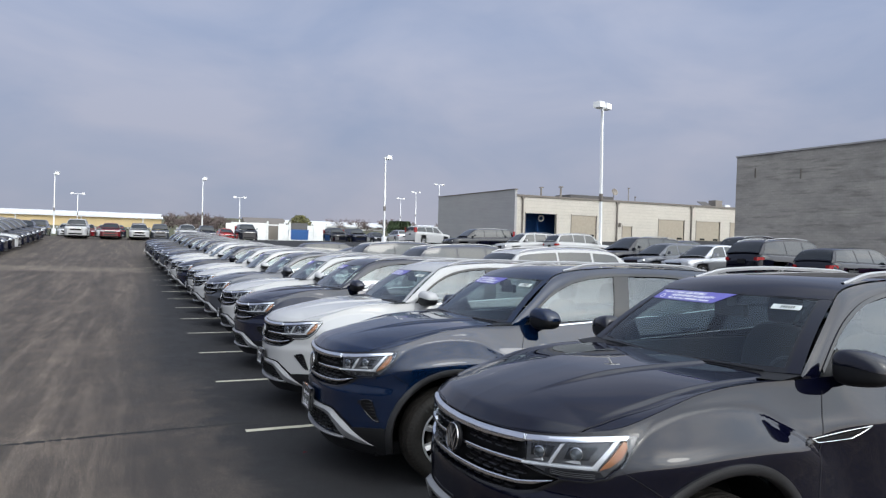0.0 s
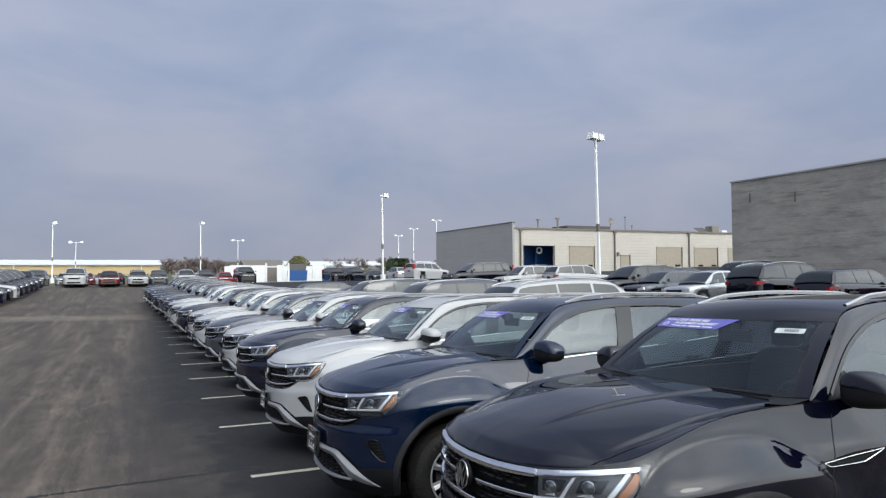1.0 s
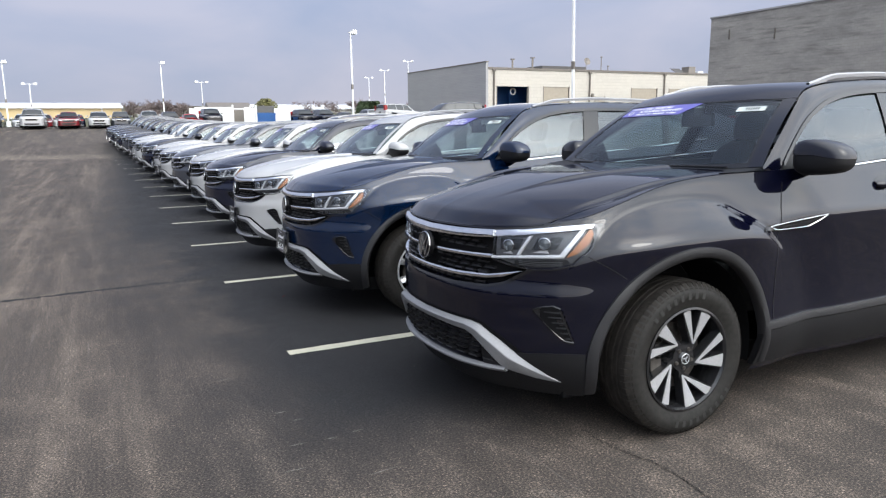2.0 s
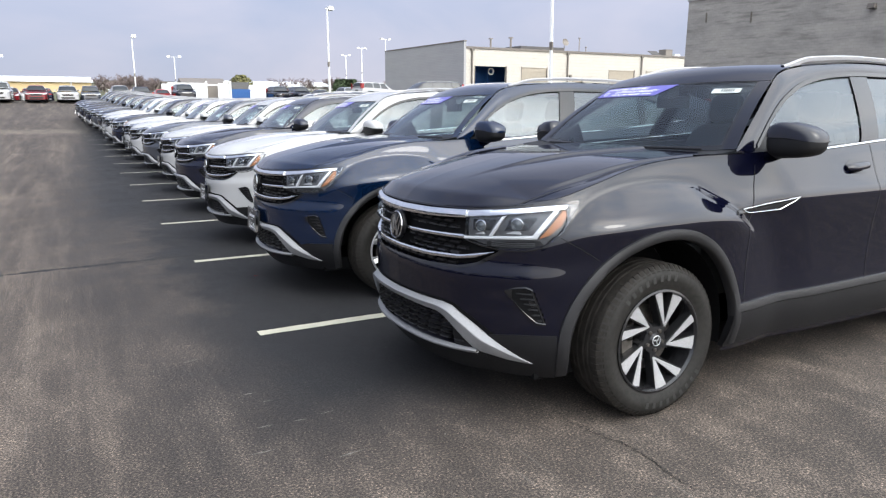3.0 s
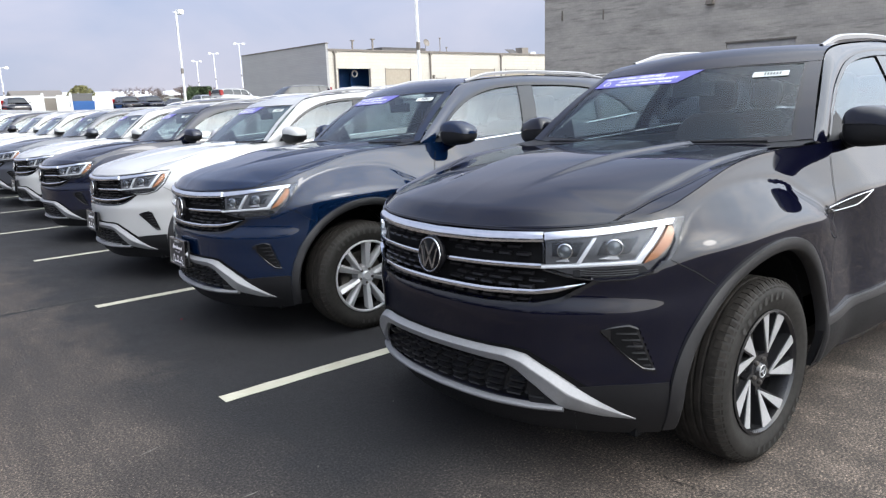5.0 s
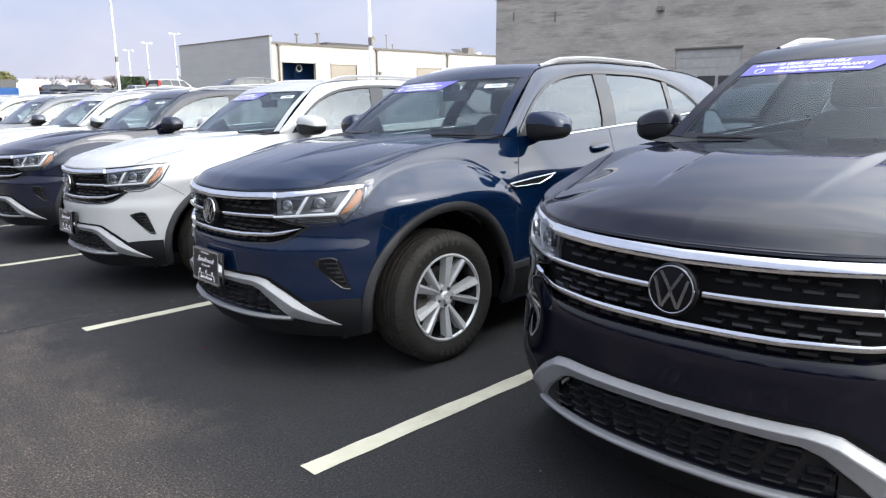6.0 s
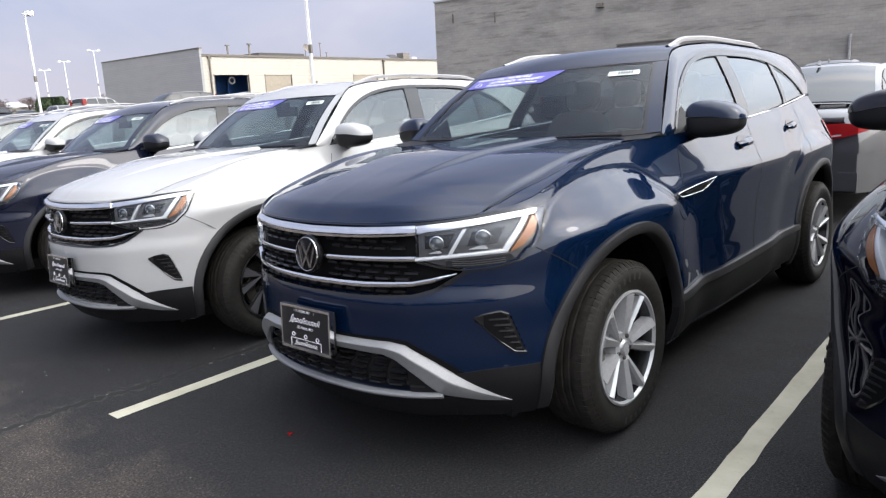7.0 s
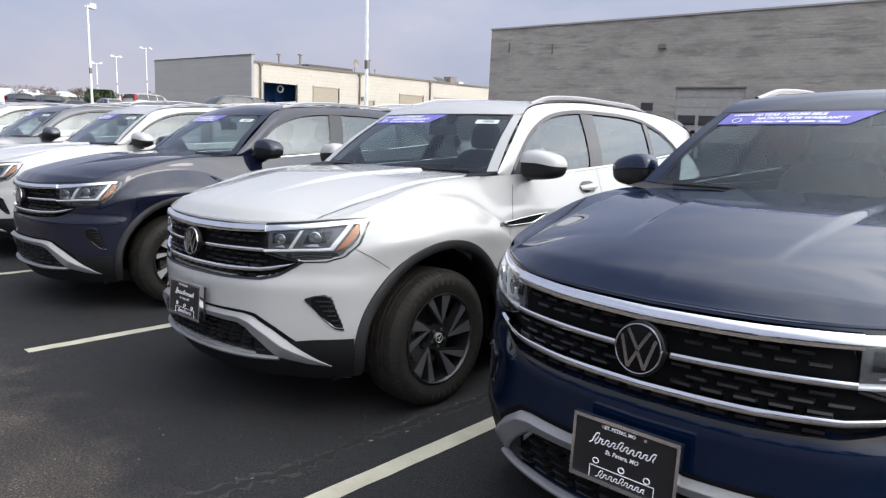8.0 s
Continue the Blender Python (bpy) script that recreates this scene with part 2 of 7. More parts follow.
class Build:
    """Vertices and faces of one mesh, gathered piece by piece."""

    def __init__(self):
        self.v, self.f = [], []

    def grid(self, pts, flip=False, keep=None):
        """pts[i][j] -> quads."""
        n, m, o = len(pts), len(pts[0]), len(self.v)
        for row in pts:
            self.v.extend(row)
        for i in range(n - 1):
            for j in range(m - 1):
                if keep is not None and not keep(i, j):
                    continue
                q = (o + i * m + j, o + (i + 1) * m + j, o + (i + 1) * m + j + 1, o + i * m + j + 1)
                self.f.append(q[::-1] if flip else q)
        return self

    def box(self, c, size, rot=0.0, taper=1.0):
        o = len(self.v)
        ca, sa = math.cos(rot), math.sin(rot)
        for k in (-1, 1):
            s = taper if k > 0 else 1.0
            for i, j in ((-1, -1), (1, -1), (1, 1), (-1, 1)):
                x, y = i * size[0] / 2 * s, j * size[1] / 2 * s
                self.v.append((c[0] + x * ca - y * sa, c[1] + x * sa + y * ca, c[2] + k * size[2] / 2))
        self.f += [(o + 3, o + 2, o + 1, o), (o + 4, o + 5, o + 6, o + 7)] + [(o + i, o + (i + 1) % 4, o + 4 + (i + 1) % 4, o + 4 + i) for i in range(4)]
        return self

    def prism(self, poly, back, front):
        """A polygon of 3D points given twice (back and front rings), closed."""
        o, n = len(self.v), len(poly)
        self.v += list(back) + list(front)
        self.f.append(tuple(range(o + n - 1, o - 1, -1)))
        self.f.append(tuple(range(o + n, o + 2 * n)))
        self.f += [(o + i, o + (i + 1) % n, o + n + (i + 1) % n, o + n + i) for i in range(n)]
        return self

    def lathe(self, profile, n=48, axis="y", centre=(0, 0, 0)):
        """profile: (radius, along) pairs, turned about an axis."""
        o = len(self.v)
        m = len(profile)
        for k in range(n):
            a = 2 * math.pi * k / n
            for r, h in profile:
                p = (r * math.cos(a), h, r * math.sin(a)) if axis == "y" else (r * math.cos(a), r * math.sin(a), h)
                self.v.append((p[0] + centre[0], p[1] + centre[1], p[2] + centre[2]))
        for k in range(n):
            for j in range(m - 1):
                a, b = o + k * m + j, o + ((k + 1) % n) * m + j
                self.f.append((a, a + 1, b + 1, b) if axis == "y" else (a, b, b + 1, a + 1))
        return self

    def tube(self, pts, radius, sides=8):
        pts = [Vector(p) for p in pts]
        o = len(self.v)
        for i, p in enumerate(pts):
            d = (pts[min(i + 1, len(pts) - 1)] - pts[max(i - 1, 0)]).normalized()
            side = d.cross(Vector((0, 0, 1)))
            side = side.normalized() if side.length > 1e-4 else Vector((1, 0, 0))
            up = side.cross(d).normalized()
            r = radius[i] if isinstance(radius, (list, tuple)) else radius
            for k in range(sides):
                a = 2 * math.pi * k / sides
                self.v.append(tuple(p + side * (r * math.cos(a)) + up * (r * math.sin(a))))
        for i in range(len(pts) - 1):
            for k in range(sides):
                a, b = o + i * sides + k, o + i * sides + (k + 1) % sides
                self.f.append((a, b, b + sides, a + sides))
        self.f.append(tuple(range(o, o + sides)))
        e = o + (len(pts) - 1) * sides
        self.f.append(tuple(range(e + sides - 1, e - 1, -1)))
        return self

    def out(self, name, mat, parent=None, label="", smooth=True, sharp=40):
        return part(name, self.v, self.f, mat, parent, label, smooth, sharp)


def sstep(a, b, x):
    t = np.clip((np.asarray(x, float) - a) / (b - a), 0, 1)
    return t * t * (3 - 2 * t)


def smooth_table(t, n=160):
    """A table of two columns, made denser along a smooth curve."""
    return spline(list(zip(*t)), n).T


def blurred(a, sigma, axis):
    """Gaussian blur along one axis, the ends held."""
    r = int(3 * sigma) + 1
    w = np.exp(-0.5 * (np.arange(-r, r + 1) / sigma) ** 2)
    w /= w.sum()
    return np.apply_along_axis(lambda v: np.convolve(np.pad(v, r, mode="edge"), w, mode="valid"), axis, a)


def spline(pts, n):
    """Catmull-Rom through pts, about n samples, even in arc length."""
    p = np.array(pts, float)
    q = np.vstack([2 * p[0] - p[1], p, 2 * p[-1] - p[-2]])
    dense = []
    for i in range(1, len(q) - 2):
        for t in np.linspace(0, 1, 24, endpoint=False):
            a, b, c, d = q[i - 1], q[i], q[i + 1], q[i + 2]
            dense.append(0.5 * (2 * b + (c - a) * t + (2 * a - 5 * b + 4 * c - d) * t * t + (3 * b - a - 3 * c + d) * t ** 3))
    dense.append(p[-1])
    dense = np.array(dense)
    s = np.concatenate([[0], np.cumsum(np.linalg.norm(np.diff(dense, axis=0), axis=1))])
    u = np.linspace(0, s[-1], n)
    return np.stack([np.interp(u, s, dense[:, k]) for k in range(p.shape[1])], 1)


# ---------------------------------------------------------------- the coupe-roofed SUV
# Car space: x back from the nose, y across (the driver's side is -y), z up from the ground.
# radius of the crease above each wheel, by the distance fore or aft of the hub
CREASE = smooth_table(np.array([(-0.60, 0.80), (-0.54, 0.796), (-0.415, 0.792), (-0.255, 0.760), (-0.09, 0.738), (0.09, 0.739), (0.245, 0.754), (0.365, 0.756), (0.455, 0.762), (0.6, 0.765)]).T, 80)


class Shape:
    """Surfaces of one car: a plan outline, insets by height, and the lines of hood, belt and roof."""

    def __init__(self, plan, front_in, side_in, rear_in, top_z, top_in, hubs, wheel_r, low=0.23, bulge=0.03):
        self.p = spline(plan, 700)
        d = np.gradient(self.p, axis=0)
        d /= np.linalg.norm(d, axis=1)[:, None]
        self.n = np.stack([-d[:, 1], d[:, 0]], 1)          # outward
        self.fi, self.si, self.ri = (np.array(a).T for a in (front_in, side_in, rear_in))
        self.top_z, self.top_in = smooth_table(np.array(top_z).T, 300), smooth_table(np.array(top_in).T, 300)
        self.hubs, self.wheel_r, self.low, self.bulge = hubs, wheel_r, low, bulge
        self.k_front = int(np.argmax(self.p[:, 0] > 1.2))
        self.width = self.p[:, 1].max()
        # insets of the skin on an even net, softened so that reflections run smoothly
        self.zs = np.linspace(0.15, 1.45, 131)
        net = np.array([[self.raw_inset(k, z) for z in self.zs] for k in range(0, len(self.p), 4)])
        self.net = blurred(blurred(net, 3.0, 0), 1.6, 1)

    def k_of_y(self, y):
        h = self.k_front
        return np.interp(abs(y), self.p[:h, 1], np.arange(h))

    def k_of_x(self, x):
        e = int(np.argmax(self.p[:, 0] > self.p[:, 0].max() - 0.02))
        return np.interp(x, self.p[20:e, 0], np.arange(20, e))

    def at(self, k):
        i = np.arange(len(self.p))
        return (np.interp(k, i, self.p[:, 0]), np.interp(k, i, self.p[:, 1])), (np.interp(k, i, self.n[:, 0]), np.interp(k, i, self.n[:, 1]))

    def topz(self, k):
        return float(np.interp(k / (len(self.p) - 1), self.top_z[0], self.top_z[1]))

    def raw_inset(self, k, z):
        (x, y), (nx, ny) = self.at(k)
        wf, wr = max(0.0, -nx) ** 1.3, max(0.0, nx) ** 1.3
        ws = max(0.0, 1 - wf - wr)
        back = float(sstep(1.25, 1.85, x))                  # the shoulder line climbs from the wing to the doors
        d = wf * np.interp(z, *self.fi) + ws * np.interp(z - 0.055 * back * float(sstep(0.55, 0.85, z)), *self.si) + wr * np.interp(z, *self.ri)
        top = self.topz(k)
        sh = min(0.93 + 0.085 * back, top - 0.10)
        h = min(1.0, max(0.0, (z - sh) / max(0.02, top - sh)))
        d += float(np.interp(k / (len(self.p) - 1), self.top_in[0], self.top_in[1])) * h ** 1.2
        return d

    def inset(self, k, z):
        (x, y), (nx, ny) = self.at(k)
        ws = max(0.0, 1 - max(0.0, -nx) ** 1.3 - max(0.0, nx) ** 1.3)
        i = min(len(self.net) - 1.001, max(0.0, k / 4))
        j = min(len(self.zs) - 1.001, max(0.0, (z - 0.15) * 100))
        a, b, u, v = int(i), int(j), i - int(i), j - int(j)
        d = (self.net[a, b] * (1 - v) + self.net[a, b + 1] * v) * (1 - u) + (self.net[a + 1, b] * (1 - v) + self.net[a + 1, b + 1] * v) * u
        for hx in self.hubs:
            r = math.hypot(x - hx - 0.045, z - self.wheel_r)
            q = float(sstep(0.80, 0.97, z))
            d += ws * (0.018 + 0.011 * q) * float(sstep(1.15, 0.82, r))
            edge = float(np.interp(x - hx - 0.045, *CREASE))
            u = min(1.0, max(0.0, (r - 0.575) / (edge - 0.575)))          # a rounded haunch that ends in a crease
            d += ws * 0.0035 * q * math.exp(-((r - edge - 0.008) / 0.012) ** 2) * float(sstep(1.24, 1.18, z))
            d -= ws * (self.bulge if hx < 2.0 else 0.42 * self.bulge) * (q * (1 - u ** 2.6) + (1 - q) * 0.62 * float(sstep(0.90, 0.52, r))) * float(sstep(1.26, 1.18, z))
        return d

    def pt(self, k, z, off=0.0, sign=1):
        (x, y), (nx, ny) = self.at(k)
        d = off - self.inset(k, z)
        return (x + nx * d, sign * (y + ny * d), z)

    def front(self, y, z, off=0.0):
        return self.pt(self.k_of_y(y), z, off, 1 if y >= 0 else -1)

    def side(self, x, z, off=0.0, sign=-1):
        return self.pt(self.k_of_x(x), z, off, sign)


def resample(pts, n):
    p = np.array(pts, float)
    s = np.concatenate([[0], np.cumsum(np.linalg.norm(np.diff(p, axis=0), axis=1))])
    u = np.linspace(0, s[-1], n)
    return np.stack([np.interp(u, s, p[:, k]) for k in range(p.shape[1])], 1)


def strip(fn, lo, hi, off, depth=0.012, n=24, m=3, crown=0.0):
    """A piece that lies on a surface: between two lines of (across, height), raised by off, with edges depth deep."""
    lo, hi = resample(lo, n), resample(hi, n)
    rows = []
    for j in range(m + 1):
        w = j / m
        rows.append([fn(*(a * (1 - w) + b * w), off + crown * 4 * w * (1 - w)) for a, b in zip(lo, hi)])
    skirt_lo = [fn(*a, off - depth) for a in lo]
    skirt_hi = [fn(*b, off - depth) for b in hi]
    rows = [skirt_lo] + rows + [skirt_hi]
    b = Build()
    b.grid(rows, flip=True)
    b.grid([[fn(*(lo[0] * (1 - w) + hi[0] * w), off - depth) for w in (0, 1)], [fn(*(lo[0] * (1 - w) + hi[0] * w), off) for w in (0, 1)]])
    b.grid([[fn(*(lo[-1] * (1 - w) + hi[-1] * w), off) for w in (0, 1)], [fn(*(lo[-1] * (1 - w) + hi[-1] * w), off - depth) for w in (0, 1)]])
    return b


def creased(fn, lo, hi, profile, n=60, ends=1.0):
    """Like strip, but with its own section: (share of the width, offset) pairs from the lower line to the upper; ends: how proud it stays at its tips."""
    lo, hi = resample(lo, n), resample(hi, n)
    low = [ends + (1 - ends) * float(sstep(0.0, 0.16, min(i, n - 1 - i) / (n - 1))) for i in range(n)]
    rows = [[fn(*(a * (1 - w) + b * w), off * f) for a, b, f in zip(lo, hi, low)] for w, off in profile]
    return Build().grid(rows, flip=True)


def mirrored(pts):
    return [(-y, z) for y, z in reversed(pts) if y > 1e-6] + list(pts)


PLAN = [(0, 0), (0.010, 0.20), (0.040, 0.37), (0.092, 0.52), (0.18, 0.66), (0.30, 0.80), (0.45, 0.90), (0.65, 0.945), (0.95, 0.962), (1.5, 0.965), (2.5, 0.97),
        (3.5, 0.972), (3.95, 0.97), (4.35, 0.945), (4.62, 0.88), (4.80, 0.76), (4.90, 0.5), (4.925, 0)]
SUV = Shape(
    PLAN,
    front_in=[(0.20, 0.13), (0.30, 0.05), (0.38, 0.015), (0.50, 0.005), (0.62, 0.0), (0.71, -0.006), (0.745, 0.004), (0.78, 0.02), (0.88, 0.02), (0.97, 0.03), (1.02, 0.045), (1.07, 0.07)],
    side_in=[(0.20, 0.10), (0.30, 0.055), (0.40, 0.03), (0.50, 0.030), (0.60, 0.034), (0.72, 0.026), (0.84, 0.010), (0.94, -0.003), (0.985, -0.004), (1.03, 0.006), (1.10, 0.012), (1.40, 0.012)],
    rear_in=[(0.20, 0.12), (0.40, 0.02), (0.60, 0.0), (0.72, 0.01), (0.80, 0.05), (1.0, 0.06), (1.2, 0.09), (1.4, 0.16)],
    top_z=[(0.0, 1.026), (0.09, 1.036), (0.145, 1.064), (0.185, 1.106), (0.24, 1.176), (0.29, 1.204), (0.345, 1.214), (0.5, 1.248), (0.62, 1.285), (0.72, 1.325), (0.80, 1.335), (0.88, 1.31), (1.0, 1.23)],
    top_in=[(0.0, 0.0), (0.10, 0.0), (0.15, 0.025), (0.19, 0.085), (0.24, 0.115), (0.30, 0.105), (0.345, 0.094), (0.5, 0.105), (0.62, 0.130), (0.72, 0.17), (0.80, 0.20), (0.9, 0.10), (1.0, 0.05)],
    hubs=(0.92, 3.90), wheel_r=0.378, bulge=0.070)


def arch_cut(shape, x, z, radius):
    return any(math.hypot(x - hx, z - shape.wheel_r) < radius for hx in shape.hubs)


def body_shells(shape, thing, colour, step=0.026, rows=104, fine=0.36, arch=0.515, doors=((1.50, 2.56), (2.56, 3.46)), grille=None):
    """The painted skin: bumpers and wings in one part, each door in its own."""
    n = len(shape.p)
    length = np.linalg.norm(np.diff(shape.p, axis=0), axis=1).sum()
    cols = int(length / step)
    kf = shape.k_of_x(1.78)
    ks = np.concatenate([np.linspace(0, kf, int(kf / (n - 1) * length / (step * fine)), endpoint=False), np.linspace(kf, n - 1, cols)])
    grid, info = [], []
    for k in ks:
        top = shape.topz(k)
        (x, y), _ = shape.at(k)
        zs = np.linspace(shape.low, top, rows)
        line = []
        for z in zs:
            off = -0.05 if grille and grille(x, y, z) else 0.0
            line.append(shape.pt(k, z, off))
        grid.append(line)
        info.append(x)
    made = []
    for sign in (1, -1):
        pts = [[(p[0], sign * p[1], p[2]) for p in line] for line in grid]
        for which in range(len(doors) + 1):
            def keep(i, j, which=which):
                x = (grid[i][j][0] + grid[i + 1][j][0]) / 2
                z = (grid[i][j][2] + grid[i][j + 1][2]) / 2
                if arch_cut(shape, x, z, arch):
                    return False
                inside = [a < x < b and z > 0.45 for a, b in doors]
                return (not any(inside)) if which == 0 else inside[which - 1]
            b = Build().grid(pts, flip=sign > 0, keep=keep)
            used = sorted({i for f in b.f for i in f})
            if not used:
                continue
            back = {i: k for k, i in enumerate(used)}
            name = "body_side" if which == 0 else ("front_door", "rear_door")[which - 1]
            made.append(part(name, [b.v[i] for i in used], [[back[i] for i in f] for f in b.f], colour, thing, sharp=50))
    return made


def hood_part(thing, colour, shape=SUV, rear=((0, 1.365), (0.4, 1.385), (0.8, 1.455), (0.9, 1.48)), zc=((0, 1.030), (0.04, 1.068), (0.1, 1.092), (0.3, 1.140), (0.7, 1.190), (1.1, 1.214), (1.5, 1.226)),
              edge=0.785, ridge=0.034, n=60, m=170):
    """Hood skin from the grille to the cowl; its edges follow the wings, with a 5 mm gap."""
    rear, zc = smooth_table(np.array(rear).T), smooth_table(np.array(zc).T)
    tx = np.linspace(0.30, 1.62, 60)
    ends = [shape.side(x, shape.topz(shape.k_of_x(x)), -0.0015 - 0.0035 * float(sstep(0.85, 1.0, x)), 1) for x in tx]
    ex, ey, ez = [e[0] for e in ends], [e[1] for e in ends], [e[2] + 0.002 for e in ends]
    rows = []
    for i in range(m + 1):
        a = -1 + 2 * i / m
        yf = a * edge
        k = shape.k_of_y(yf)
        zf = shape.topz(k) - 0.006
        f = shape.pt(k, zf, 0.004, 1 if a >= 0 else -1)
        xr = float(np.interp(abs(a) * 0.82, *rear))
        line = []
        for j in range(n + 1):
            t = (j / n) ** 1.6
            x = f[0] + (xr - f[0]) * t
            ye = float(np.interp(x, ex, ey))
            z_e = float(np.interp(x, ex, ez))
            w = float(sstep(0.0, 0.07, x - f[0]))
            y = f[1] * (1 - w) + a * ye * w
            z_e = zf * (1 - w) + z_e * w
            zmid = float(np.interp(x - f[0], *zc))
            crown = 1 - abs(a) ** 3.4
            z = z_e + (max(zmid, z_e) - z_e) * crown
            z -= (z - zf) * math.exp(-((x - f[0]) / 0.022))
            yc = 0.213 + 0.075 * x
            z += ridge * float(sstep(0.12, 0.60, t)) * 0.46 * min(1.0, max(0.0, (yc + 0.026 - abs(y)) / 0.026))
            yo = 0.655 + 0.045 * x            # a second, softer crease beside the shut line
            z -= 0.010 * float(sstep(0.10, 0.45, x - f[0])) * float(sstep(0.0, 0.022, abs(y) - yo)) * float(sstep(0.0, 0.10, ye - abs(y)))
            line.append((x, y, z))
        rows.append(line)
    b = Build().grid(rows, flip=True)
    lip = [(r[0][0] + 0.016, r[0][1], r[0][2] - 0.014) for r in rows]
    b.grid([lip, [r[0] for r in rows]], flip=True)
    for q, fl in ((rows[0], True), (rows[-1], False)):
        b.grid([q, [(p[0], p[1], p[2] - 0.03) for p in q]], flip=fl)
    # the shut line runs from the lamp back to the wing's top edge
    for sgn in (-1, 1):
        line = []
        for j in range(0, n + 1):
            half = rows[m // 2:] if sgn > 0 else rows[m // 2::-1]
            ys_ = [abs(r[j][1]) for r in half]
            x = half[-1][j][0]
            if x > 0.98:
                break
            want = float(np.interp(x, (0.20, 0.44, 0.60, 0.77, 0.92, 0.98), (0.662, 0.717, 0.731, 0.757, 0.800, 0.840)))
            pair = []
            for w in (want - 0.003, want + 0.003):
                w = min(w, ys_[-1] - 0.0005)
                pair.append((float(np.interp(w, ys_, [r[j][0] for r in half])), sgn * w, float(np.interp(w, ys_, [r[j][2] for r in half])) + 0.0035))
            line.append(pair)
        Build().grid(line, flip=sgn < 0).out("hood_gap", SEAM, thing)
    return b.out("hood", colour, thing, sharp=50)


# belt, window top and roof edge, by x
BELT_Y = np.array([(1.46, 0.858), (1.75, 0.858), (2.0, 0.855), (2.6, 0.845), (3.2, 0.82), (3.6, 0.795), (4.05, 0.765), (4.5, 0.70), (4.80, 0.58)]).T
BELT_Z = np.array([(1.46, 1.180), (1.75, 1.200), (2.6, 1.250), (3.4, 1.292), (4.13, 1.348), (4.4, 1.350), (4.62, 1.330), (4.8, 1.30)]).T
WIN_Z = np.array([(1.62, 1.215), (1.80, 1.358), (1.95, 1.458), (2.1, 1.528), (2.25, 1.574), (2.45, 1.607), (2.7, 1.624), (3.0, 1.624), (3.3, 1.618), (3.6, 1.590), (3.85, 1.520), (4.0, 1.435), (4.13, 1.352), (4.3, 1.352), (4.62, 1.332), (4.8, 1.30)]).T
ROOF_Z = np.array([(1.48, 1.212), (1.65, 1.338), (1.80, 1.448), (1.92, 1.536), (2.03, 1.606), (2.18, 1.642), (2.4, 1.664), (2.8, 1.683), (3.2, 1.678), (3.6, 1.666), (4.0, 1.642), (4.3, 1.605), (4.55, 1.545), (4.66, 1.505), (4.8, 1.39)]).T
ROOF_Y = np.array([(1.48, 0.850), (1.65, 0.790), (1.80, 0.736), (1.92, 0.690), (2.03, 0.652), (2.2, 0.626), (2.5, 0.606), (3.2, 0.595), (3.6, 0.597), (4.0, 0.605), (4.4, 0.612), (4.62, 0.61), (4.8, 0.57)]).T
MID_Z = np.array([(1.862, 1.580), (1.90, 1.606), (1.96, 1.637), (2.05, 1.666), (2.15, 1.682), (2.3, 1.692), (2.8, 1.704), (3.2, 1.701), (3.6, 1.690), (4.0, 1.668), (4.4, 1.622), (4.66, 1.555)]).T


BELT_Y, BELT_Z, WIN_Z, ROOF_Z, ROOF_Y, MID_Z = (smooth_table(t) for t in (BELT_Y, BELT_Z, WIN_Z, ROOF_Z, ROOF_Y, MID_Z))


def house(x, z, off=0.0, sign=-1):
    """A point on the side of the cabin, off metres proud of the glass."""
    zb, zr = np.interp(x, *BELT_Z), np.interp(x, *ROOF_Z)
    yb, yr = np.interp(x, *BELT_Y), np.interp(x, *ROOF_Y)
    w = min(1.0, max(0.0, (z - zb) / max(0.03, zr - zb)))
    y = yb + (yr - yb) * (w ** 1.25)
    return (x, sign * (y + off), z + off * 0.25)


def screen(a, w, off=0.0):
    """The windshield: a across from -1 to 1, w from base to top."""
    base = (1.425 + 0.085 * abs(a) ** 2.2, a * 0.842, 1.204 + 0.030 * a * a)
    top = (1.862 + 0.10 * a * a, a * 0.672, 1.578 - 0.008 * a * a)
    bow = 0.018 * math.sin(math.pi * w)
    p = [b * (1 - w) + t * w for b, t in zip(base, top)]
    return (p[0] - 0.6 * (bow + off), p[1], p[2] + 0.75 * (bow + off))


